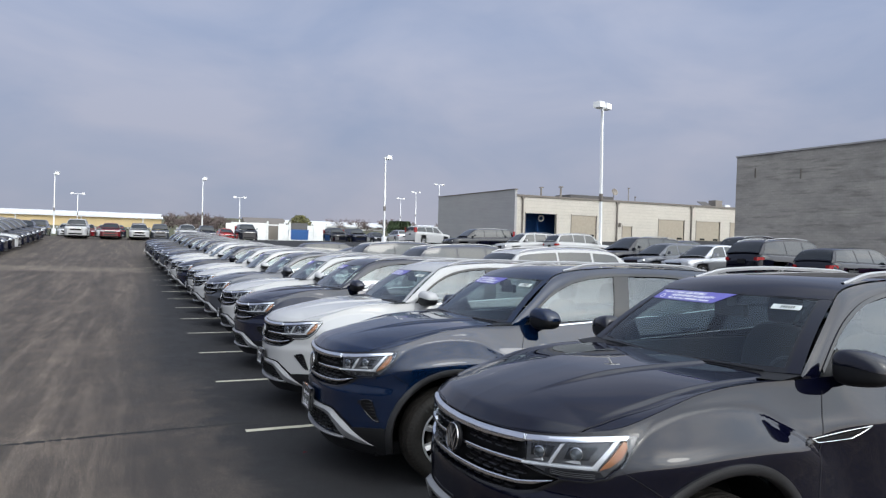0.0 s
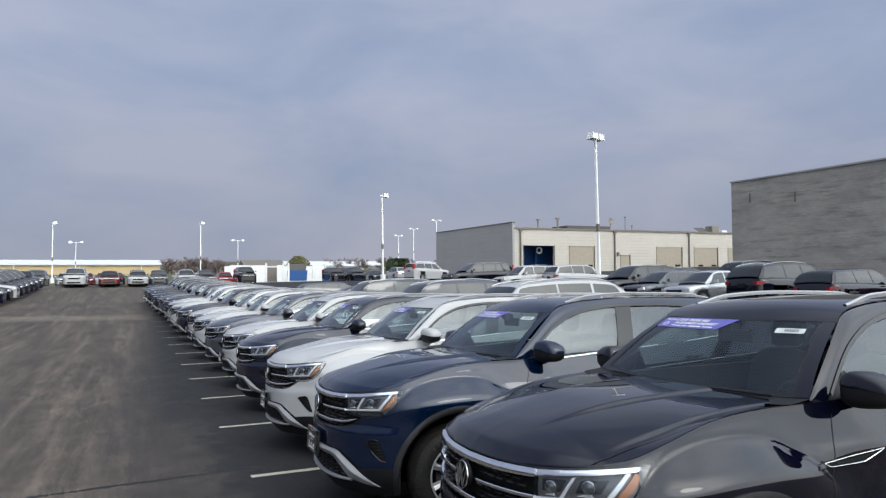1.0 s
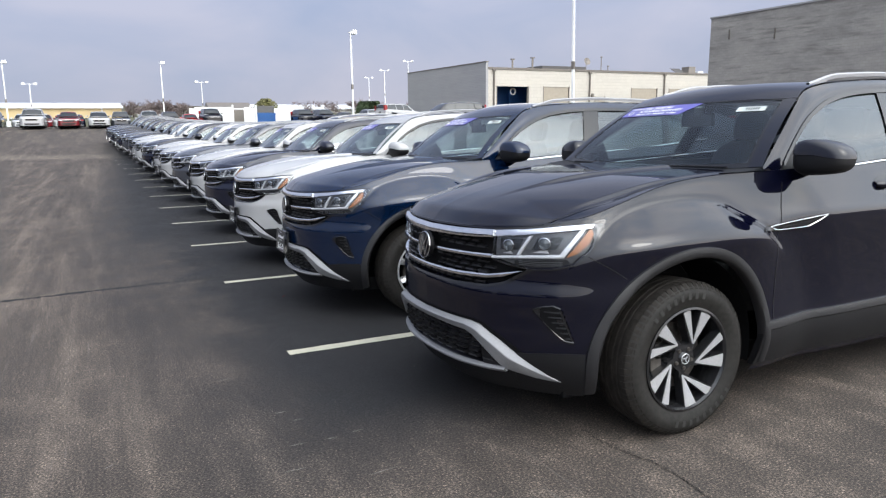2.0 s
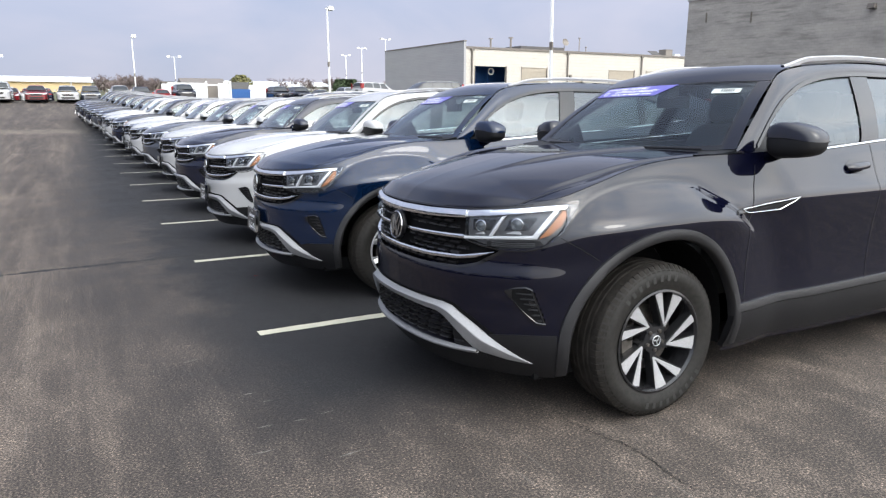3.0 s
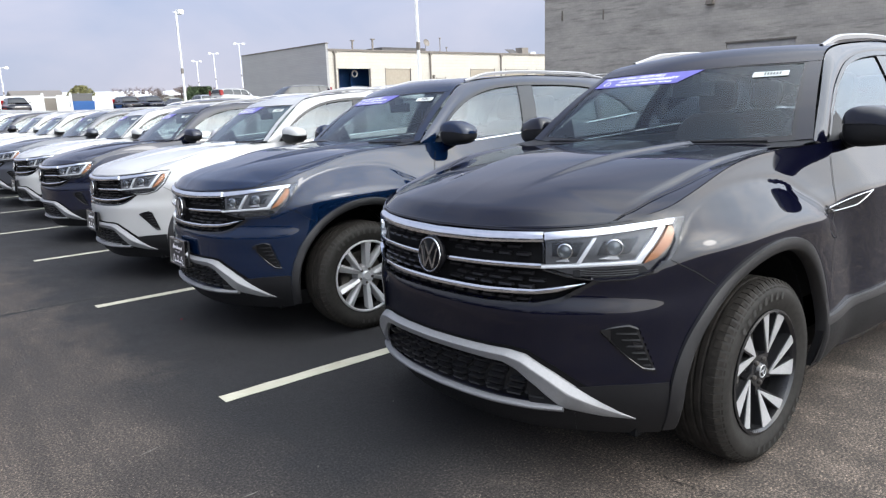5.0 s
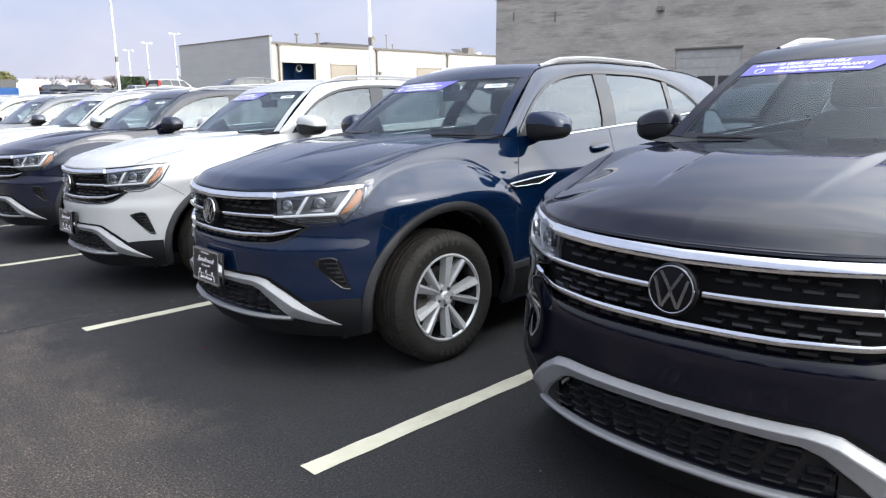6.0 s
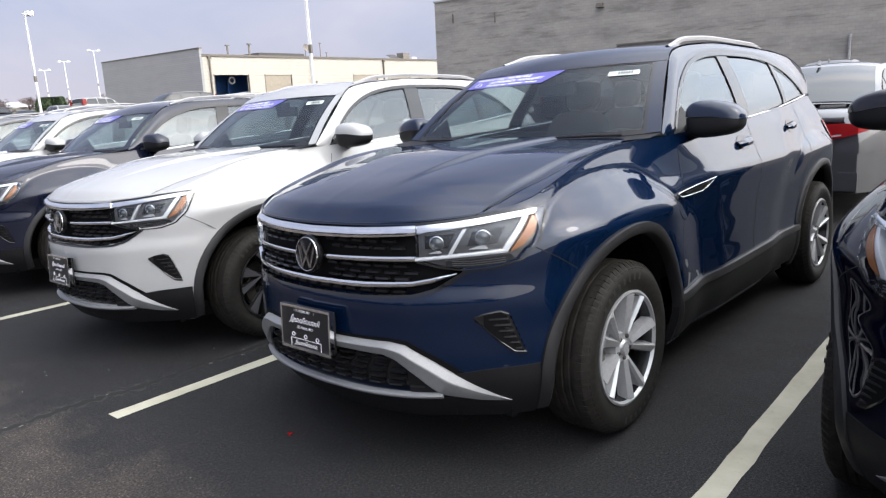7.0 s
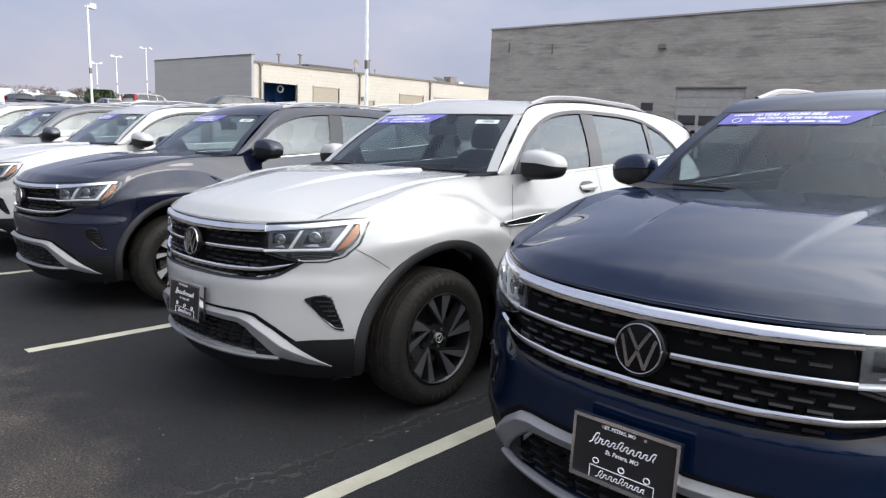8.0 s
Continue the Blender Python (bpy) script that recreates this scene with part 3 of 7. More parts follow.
def cabin(thing, colour):
    xs = np.concatenate([np.linspace(1.50, 2.5, 50), np.linspace(2.55, 4.1, 40), np.linspace(4.12, 4.8, 18)])
    for sign in (-1, 1):
        rows = []
        for x in xs:
            zr = float(np.interp(x, *ROOF_Z))
            zw = min(float(np.interp(max(x, 1.62), *WIN_Z)), zr - 0.004)
            zb = float(np.interp(x, *BELT_Z))
            zw = max(zw, zb - 0.004)
            rows.append([house(x, zw + (zr - zw) * w, 0.004 + 0.010 * math.sin(math.pi * w), sign) for w in np.linspace(0, 1, 6)])
        Build().grid(rows, flip=sign > 0).out("roof_pillar", colour, thing)
        # black seal round the side glass
        seal = []
        for x in np.linspace(1.66, 4.125, 60):
            z = float(np.interp(x, *WIN_Z))
            seal.append([house(x, z - 0.016, 0.007, sign), house(x, z + 0.006, 0.010, sign)])
        Build().grid(seal, flip=sign > 0).out("window_seal", GLOSS, thing)
        # bright line along the belt that turns up at the rear
        line = []
        for x in np.linspace(1.86, 4.135, 60):
            zb = float(np.interp(x, *BELT_Z))
            line.append([house(x, zb - 0.017, 0.012, sign), house(x, zb - 0.010, 0.018, sign), house(x, zb - 0.003, 0.014, sign)])
        Build().grid(line, flip=sign > 0).out("belt_trim", CHROME, thing, "bright chrome strip below the side windows")
        # side panes
        def glass(name, xa, xb, lean_a, lean_b, mat):
            rows = []
            for i in range(15):
                u = i / 14
                line = []
                for j in range(9):
                    w = j / 8
                    x = (xa + lean_a * w) * (1 - u) + (xb + lean_b * w) * u
                    zb, zw = float(np.interp(x, *BELT_Z)) - 0.012, float(np.interp(x, *WIN_Z))
                    line.append(house(x, zb + (max(zw, zb + 0.004) - zb) * w, -0.004, sign))
                rows.append(line)
            g = Build().grid(rows, flip=sign > 0).out(name, mat, thing)
            g.visible_shadow = False
            return g
        glass("front_window", 1.66, 2.56, 0.0, 0.15, GLASS_SIDE)
        glass("rear_window", 2.69, 3.54, 0.13, 0.09, GLASS_DARK)
        glass("quarter_window", 3.58, 4.12, 0.09, 0.0, GLASS_DARK)
        for name, xa, xb, lean in (("centre_pillar", 2.54, 2.71, 0.14), ("window_divider", 3.525, 3.595, 0.09)):
            rows = []
            for x0 in np.linspace(xa, xb, 4):
                line = []
                for w in np.linspace(0, 1, 8):
                    x = x0 + lean * w
                    zb, zw = float(np.interp(x, *BELT_Z)) - 0.01, float(np.interp(x, *WIN_Z))
                    line.append(house(x, zb + (zw - zb) * w, 0.003, sign))
                rows.append(line)
            Build().grid(rows, flip=sign > 0).out(name, GLOSS, thing)
        # black sail that carries the mirror
        Build().grid([[house(1.64, 1.19, 0.006, sign), house(1.64, 1.228, 0.006, sign)], [house(1.93, 1.20, 0.006, sign), house(1.82, 1.345, 0.006, sign)]], flip=sign > 0).out("mirror_sail", PLASTIC, thing)
        # roof rail
        rail = []
        for u in np.linspace(0, 1, 30):
            x = 2.17 + 1.72 * u
            lift = 0.030 * float(sstep(0, 0.16, u)) * float(sstep(1, 0.84, u))
            rail.append((x, sign * (float(np.interp(x, *ROOF_Y)) - 0.055), float(np.interp(x, *ROOF_Z)) + 0.016 + lift))
        b = Build()
        rows = []
        for p in rail:
            rows.append([(p[0], p[1] + dy, p[2] + dz) for dy, dz in ((-0.012, -0.020), (-0.014, -0.001), (-0.005, 0.007), (0.008, 0.006), (0.014, -0.002), (0.012, -0.020), (-0.012, -0.020))])
        b.grid(rows)
        b.out("roof_rail", RAIL, thing, "satin silver roof rail")
    # roof skin
    rows = []
    for x in np.linspace(1.862, 4.66, 54):
        line = []
        for a in np.linspace(-1, 1, 25):
            xx = x + 0.10 * a * a * float(sstep(2.5, 1.862, x))
            ye, ze = float(np.interp(xx, *ROOF_Y)), float(np.interp(xx, *ROOF_Z)) + 0.010
            zm = float(np.interp(xx, *MID_Z))
            line.append((xx, a * ye, ze + (zm - ze) * (1 - a * a)))
        rows.append(line)
    Build().grid(rows).out("roof", colour, thing)
    # tailgate glass and the panel below the spoiler
    rows = []
    for w in np.linspace(0, 1, 8):
        x, z, half = 4.60 + 0.24 * w, 1.52 - 0.25 * w, 0.60 + 0.05 * w
        rows.append([(x - 0.10 * a * a, a * half, z) for a in np.linspace(-1, 1, 17)])
    Build().grid(rows).out("tailgate_glass", GLASS_DARK, thing)
    b = Build()
    b.box((4.62, 0, 1.530), (0.16, 1.10, 0.03))
    b.out("spoiler", colour, thing)
    # windshield with a black border
    rows = [[screen(a, w) for w in np.linspace(0, 1, 14)] for a in np.linspace(-1, 1, 27)]
    g = Build().grid(rows, flip=True).out("windshield", GLASS, thing)
    g.visible_shadow = False
    b = Build()
    for a0, a1 in ((-0.920, -0.892), (0.892, 0.920)):
        b.grid([[screen(a, w, 0.002) for w in np.linspace(0, 1, 14)] for a in (a0, a1)], flip=True)
    b.grid([[screen(a, w, 0.002) for w in (0.0, 0.06)] for a in np.linspace(-0.955, 0.955, 27)], flip=True)
    b.grid([[screen(a, w, 0.002) for w in (0.982, 1.0)] for a in np.linspace(-0.955, 0.955, 27)], flip=True)
    b.out("windshield_border", GLOSS, thing)
    for a0, a1 in ((-1.0, -0.915), (0.915, 1.0)):
        Build().grid([[screen(a, w, 0.004) for w in np.linspace(0, 1, 14)] for a in (a0, a1)], flip=True).out("roof_pillar", colour, thing)
    # cowl between hood and screen
    rows = []
    for a in np.linspace(-1, 1, 25):
        p = screen(a, 0.02)
        rows.append([(p[0] - 0.16, p[1] * 1.02, p[2] - 0.025), (p[0] + 0.02, p[1] * 1.01, p[2] - 0.006)])
    Build().grid(rows, flip=True).out("cowl", PLASTIC, thing)
    b = Build()
    for y0, y1 in ((-0.66, 0.02), (0.06, 0.66)):
        b.tube([screen(y / 0.842, -0.015 + 0.03 * math.sin((y - y0) / (y1 - y0) * 3), 0.016) for y in np.linspace(y0, y1, 9)], 0.006, 6)
    b.out("wiper", PLASTIC, thing)


def cabin_inside(thing):
    b = Build()
    for sign in (-1, 1):
        b.box((2.75, sign * 0.735, 0.86), (2.6, 0.05, 0.70))
    b.box((2.9, 0, 0.50), (3.0, 1.45, 0.05))
    b.box((4.05, 0, 0.95), (0.9, 1.40, 0.6))
    b.out("cabin_tub", CABIN, thing, smooth=False)
    rows = []
    for a in np.linspace(-1, 1, 21):
        rows.append([(1.47 + 0.08 * abs(a) ** 2.2, a * 0.78, 1.185), (1.70, a * 0.73, 1.175), (1.88, a * 0.74, 1.165 - 0.03 * (a + 0.5) ** 2), (1.96, a * 0.74, 1.08), (1.92, a * 0.74, 0.70)])
    Build().grid(rows, flip=True).out("dashboard", CABIN, thing)
    for y in (-0.37, 0.37):
        seat_shape(thing, 2.62, y, 0.50, "front_seat")
    for y in (-0.45, 0.0, 0.45):
        seat_shape(thing, 3.45, y, 0.42, "rear_seat")
    b = Build()
    ring = [(2.05 - 0.10 * math.sin(a) * 0.5, -0.37 + 0.185 * math.cos(a), 1.06 + 0.165 * math.sin(a)) for a in np.linspace(0, 2 * math.pi, 25)]
    b.tube(ring, 0.016, 8)
    b.box((2.06, -0.37, 1.06), (0.05, 0.30, 0.05))
    b.box((2.06, -0.37, 1.02), (0.05, 0.10, 0.13))
    b.out("steering_wheel", CABIN, thing)
    b = Build()
    b.box((1.92, 0, 1.475), (0.035, 0.24, 0.07))
    b.tube([(1.91, 0, 1.50), (1.89, 0, 1.545)], 0.012, 6)
    b.box((1.88, 0, 1.525), (0.08, 0.09, 0.05))
    b.out("inner_mirror", CABIN, thing, smooth=False)
    rows = [[(x, a * 0.60, float(np.interp(x, *MID_Z)) - 0.05 - 0.045 * a * a) for a in np.linspace(-1, 1, 7)] for x in np.linspace(1.98, 4.5, 14)]
    Build().grid(rows, flip=True).out("headliner", plain_headliner, thing)


plain_headliner = plain("light grey headliner", (0.30, 0.30, 0.29), 0.9, 0.0, 100, 0.08)


def seat_shape(thing, x, y, width, name):
    """Cushion, raked back and head restraint, softly rounded."""
    b = Build()

    def pillow(c, size, rake):
        n, m = 12, 10
        rows = []
        for i in range(n + 1):
            u = math.pi * (i / n - 0.5)
            line = []
            for j in range(m + 1):
                v = 2 * math.pi * j / m
                e = 0.55
                cu, su, cv, sv = math.cos(u), math.sin(u), math.cos(v), math.sin(v)
                px = math.copysign(abs(cu) ** e, 1) * math.copysign(abs(cv) ** e, cv) * size[0] / 2
                py = math.copysign(abs(cu) ** e, 1) * math.copysign(abs(sv) ** e, sv) * size[1] / 2
                pz = math.copysign(abs(su) ** e, su) * size[2] / 2
                line.append((c[0] + px + pz * rake, c[1] + py, c[2] + pz))
            rows.append(line)
        b.grid(rows, flip=True)
    pillow((x - 0.22, y, 0.72), (0.52, width, 0.18), 0)
    pillow((x + 0.08, y, 1.03), (0.17, width, 0.62), 0.28)
    pillow((x + 0.22, y, 1.44), (0.11, width * 0.52, 0.20), 0.2)
    b.out(name, SEAT, thing)


def front_fascia(thing, colour, plate=True):
    F = SUV.front
    g = [(0, 0.742), (0.30, 0.744), (0.50, 0.754), (0.58, 0.775), (0.64, 0.815), (0.685, 0.846)]
    gt = [(0, 0.975), (0.30, 0.985), (0.50, 0.990), (0.545, 0.905), (0.62, 0.872), (0.69, 0.850)]
    strip(F, mirrored(g), mirrored(gt), -0.030, 0.05, 60, 8).out("grille", DARK, thing, "black grille behind bright bars")
    rim = [(0, 0.731), (0.30, 0.733), (0.51, 0.743), (0.59, 0.764), (0.65, 0.805), (0.70, 0.842)]
    strip(F, mirrored(rim), mirrored(g), 0.004, 0.035, 60, 2).out("grille_surround", GLOSS, thing)
    strip(F, mirrored([(0, 0.966), (0.30, 0.972), (0.526, 0.982)]), mirrored([(0, 1.004), (0.30, 1.009), (0.526, 1.017)]), 0.016, 0.03, 50, 3, 0.004).out("grille_top_bar", CHROME, thing, "wide chrome bar across the grille top", sharp=60)
    for s in (-1, 1):
        a, c = (0.082, 0.520) if s > 0 else (-0.520, -0.082)
        lo = [(a, 0.876), (c, 0.884)] if s > 0 else [(a, 0.884), (c, 0.876)]
        hi = [(a, 0.893), (c, 0.902)] if s > 0 else [(a, 0.902), (c, 0.893)]
        strip(F, lo, hi, 0.010, 0.03, 24, 2, 0.004).out("grille_middle_bar", CHROME, thing, sharp=60)
    strip(F, mirrored([(0, 0.773), (0.30, 0.776), (0.50, 0.786), (0.58, 0.800), (0.655, 0.830)]), mirrored([(0, 0.793), (0.30, 0.796), (0.50, 0.804), (0.57, 0.816), (0.655, 0.836)]), 0.010, 0.03, 60, 2, 0.004).out("grille_lower_bar", CHROME, thing, sharp=60)
    # rows of short raised blocks between the bars
    b = Build()
    for r, z in enumerate((0.953, 0.927, 0.858, 0.832, 0.808, 0.760)):
        half = 0.50 if z > 0.90 else (0.56 if z > 0.78 else 0.50)
        n = 13
        for i in range(n):
            y = (i - (n - 1) / 2 + (0.25 if r % 2 else -0.25)) * 2 * half / n
            if abs(y) > half - 0.03 or (abs(y) < 0.09 and 0.8 < z < 0.99):
                continue
            w, h = half / n * 0.74, 0.0068
            ring = [F(y - w, z - h, -0.028), F(y + w, z - h, -0.028), F(y + w, z + h, -0.028), F(y - w, z + h, -0.028)]
            top = [F(y - w * 0.85, z - h * 0.6, -0.010), F(y + w * 0.85, z - h * 0.6, -0.010), F(y + w * 0.85, z + h * 0.8, -0.006), F(y - w * 0.85, z + h * 0.8, -0.006)]
            o = len(b.v)
            b.v += ring + top
            b.f += [(o + 4, o + 7, o + 6, o + 5)] + [(o + k, o + 4 + k, o + 4 + (k + 1) % 4, o + (k + 1) % 4) for k in range(4)]
    tagged(b.out("grille_mesh", GRILLE_BLACK, thing, smooth=False), kind="stuff")
    # roundel
    tilt = Matrix.Translation((-0.006, 0, 0.889)) @ Matrix.Rotation(radians(6), 4, "Y")

    def disc(profile, name, mat, label=""):
        q = Build().lathe(profile, 40, "z")
        q.v = [tuple(tilt @ Vector((-h, x, y))) for x, y, h in q.v]
        q.f = [f[::-1] for f in q.f]
        return q.out(name, mat, thing, label)
    disc([(0.0, 0.006), (0.066, 0.006), (0.074, 0.003), (0.078, -0.002), (0.078, -0.02)], "emblem_disc", BADGE)
    ring = disc([(0.0664, 0.005), (0.0668, 0.0085), (0.0690, 0.0095), (0.0712, 0.0085), (0.0722, 0.004)], "emblem", BADGE_METAL, "round chrome badge on the grille")
    q = Build()
    for pts in ([(-0.038, 0.058), (0, -0.002)], [(0.038, 0.058), (0, -0.002)], [(-0.058, 0.036), (-0.028, -0.060)], [(0.058, 0.036), (0.028, -0.060)], [(-0.028, -0.060), (0, -0.008)], [(0.028, -0.060), (0, -0.008)]):
        (y0, z0), (y1, z1) = pts
        y0, z0, y1, z1 = (0.90 * v for v in (y0, z0, y1, z1))
        d = Vector((y1 - y0, z1 - z0)).normalized() * 0.0050
        c = [(y0 - d.y, z0 + d.x), (y0 + d.y, z0 - d.x), (y1 + d.y, z1 - d.x), (y1 - d.y, z1 + d.x)]
        q.prism(c, [tuple(tilt @ Vector((-0.005, y, z))) for y, z in c], [tuple(tilt @ Vector((-0.0095, y, z))) for y, z in c])
    tagged(q.out("emblem_inlay", BADGE_METAL, ring, smooth=False), kind="stuff")
    # lower bumper: silver trim, mesh and lip
    tt = [(0, 0.560), (0.20, 0.562), (0.40, 0.562), (0.46, 0.552), (0.56, 0.490), (0.69, 0.388), (0.80, 0.312)]
    tb = [(0, 0.515), (0.20, 0.515), (0.37, 0.510), (0.42, 0.492), (0.50, 0.428), (0.58, 0.350), (0.70, 0.318), (0.795, 0.306)]
    creased(F, mirrored(tb), mirrored(tt), ((0.0, -0.03), (0.0, 0.018), (0.05, 0.022), (0.64, 0.036), (0.70, 0.035), (0.97, 0.012), (1.0, 0.002), (1.0, -0.03)), 110, 0.25).out("bumper_trim", SATIN, thing, "satin silver bumper trim", sharp=24)
    strip(F, mirrored(tt), mirrored([(0, 0.572), (0.20, 0.574), (0.40, 0.576), (0.47, 0.568), (0.57, 0.508), (0.70, 0.408), (0.80, 0.322)]), 0.003, 0.02, 90, 2).out("trim_groove", DARK, thing)
    strip(F, mirrored([(0, 0.318), (0.3, 0.322), (0.585, 0.334)]), mirrored([(0, 0.344), (0.3, 0.347), (0.585, 0.356)]), 0.026, 0.06, 50, 3, 0.010).out("bumper_lip", SATIN, thing, "satin silver lower lip", sharp=60)
    strip(F, mirrored([(0, 0.33), (0.3, 0.335), (0.60, 0.35)]), mirrored([(0, 0.53), (0.38, 0.53), (0.60, 0.355)]), -0.020, 0.05, 50, 6).out("lower_grille", GLOSS, thing)
    b = Build()
    for r, z in enumerate((0.492, 0.464, 0.436, 0.408, 0.380)):
        half = float(np.interp(z, [0.35, 0.51], [0.575, 0.365])) - 0.02
        n = max(6, int(half / 0.045))
        for i in range(n):
            y = (i - (n - 1) / 2 + (0.25 if r % 2 else -0.25)) * 2 * half / n
            w, h = half / n * 0.72, 0.0075
            ring = [F(y - w, z - h, -0.018), F(y + w, z - h, -0.018), F(y + w, z + h, -0.018), F(y - w, z + h, -0.018)]
            top = [F(y - w * 0.8, z - h * 0.5, 0.006), F(y + w * 0.8, z - h * 0.5, 0.006), F(y + w * 0.8, z + h * 0.8, 0.010), F(y - w * 0.8, z + h * 0.8, 0.010)]
            o = len(b.v)
            b.v += ring + top
            b.f += [(o + 4, o + 7, o + 6, o + 5)] + [(o + k, o + 4 + k, o + 4 + (k + 1) % 4, o + (k + 1) % 4) for k in range(4)]
    tagged(b.out("lower_grille_mesh", GRILLE_BLACK, thing, smooth=False), kind="stuff")
    strip(F, mirrored([(0, 0.215), (0.4, 0.22), (0.62, 0.23)]), mirrored([(0, 0.322), (0.4, 0.328), (0.62, 0.337)]), 0.012, 0.04, 40, 3).out("bumper_skirt", PLASTIC, thing)
    for s in (-1, 1):
        def G(y, z, off, s=s):
            return F(s * y, z, off)
        # black corner below the painted bumper
        q = strip(G, [(0.46, 0.225), (0.70, 0.225), (0.80, 0.23), (0.868, 0.235)], [(0.46, 0.50), (0.63, 0.435), (0.74, 0.452), (0.82, 0.457), (0.868, 0.460)], 0.006, 0.03, 40, 6)
        if s < 0:
            q.f = [f[::-1] for f in q.f]
        q.out("bumper_corner", PLASTIC, thing)
        # air inlet: short slats on a flush panel, the recess's shade put into its dark colour, leaning outwards towards
        # its foot
        def piece(q, name, mat, parent, label="", sharp=40):
            if s < 0:
                q.f = [f[::-1] for f in q.f]
            return q.out(name, mat, parent, label, sharp=sharp)
        left_, right_ = ((0.505, 0.548, 0.600, 0.655), (0.814, 0.778, 0.740, 0.700)), ((0.503, 0.672), (0.840, 0.797))
        lo_, hi_ = [(0.698, 0.655), (0.740, 0.600), (0.778, 0.548), (0.812, 0.508), (0.840, 0.503)], [(0.700, 0.662), (0.735, 0.676), (0.775, 0.684), (0.797, 0.672)]
        vent = piece(creased(G, lo_, hi_, ((0.0, -0.02), (0.0, 0.005), (0.05, 0.007), (0.09, 0.003), (0.93, 0.003), (0.96, 0.007), (1.0, 0.005), (1.0, -0.02)), 30), "air_inlet", GLOSS, thing, "black air inlet with short slats", 30)
        piece(strip(G, [(0.706, 0.652), (0.745, 0.600), (0.782, 0.550), (0.814, 0.514), (0.834, 0.510)], [(0.708, 0.658), (0.738, 0.669), (0.772, 0.677), (0.791, 0.666)], 0.0042, 0.01, 24, 5), "inlet_dark_panel", DARK, vent)
        piece(strip(G, [(0.699, 0.656), (0.726, 0.622)], [(0.700, 0.661), (0.726, 0.672)], 0.006, 0.01, 8, 3), "inlet_corner", GLOSS, vent)
        for i in range(6):
            z = 0.530 + 0.024 * i
            y0, y1 = float(np.interp(z, *left_)), float(np.interp(z, *right_)) - 0.006
            y0 += 0.34 * (y1 - y0)
            ring = [G(y0, z - 0.004, 0.002), G(y1, z - 0.004, 0.002), G(y1, z + 0.004, 0.002), G(y0, z + 0.004, 0.002)]
            top = [G(y0 + 0.010, z - 0.003, 0.006), G(y1, z - 0.003, 0.010), G(y1, z + 0.003, 0.008), G(y0 + 0.010, z + 0.003, 0.005)]
            Build().prism(ring, ring, top).out("inlet_slat", PLASTIC, vent, smooth=False)
        headlight(thing, G, s)
    if plate:
        dealer_plate(thing)


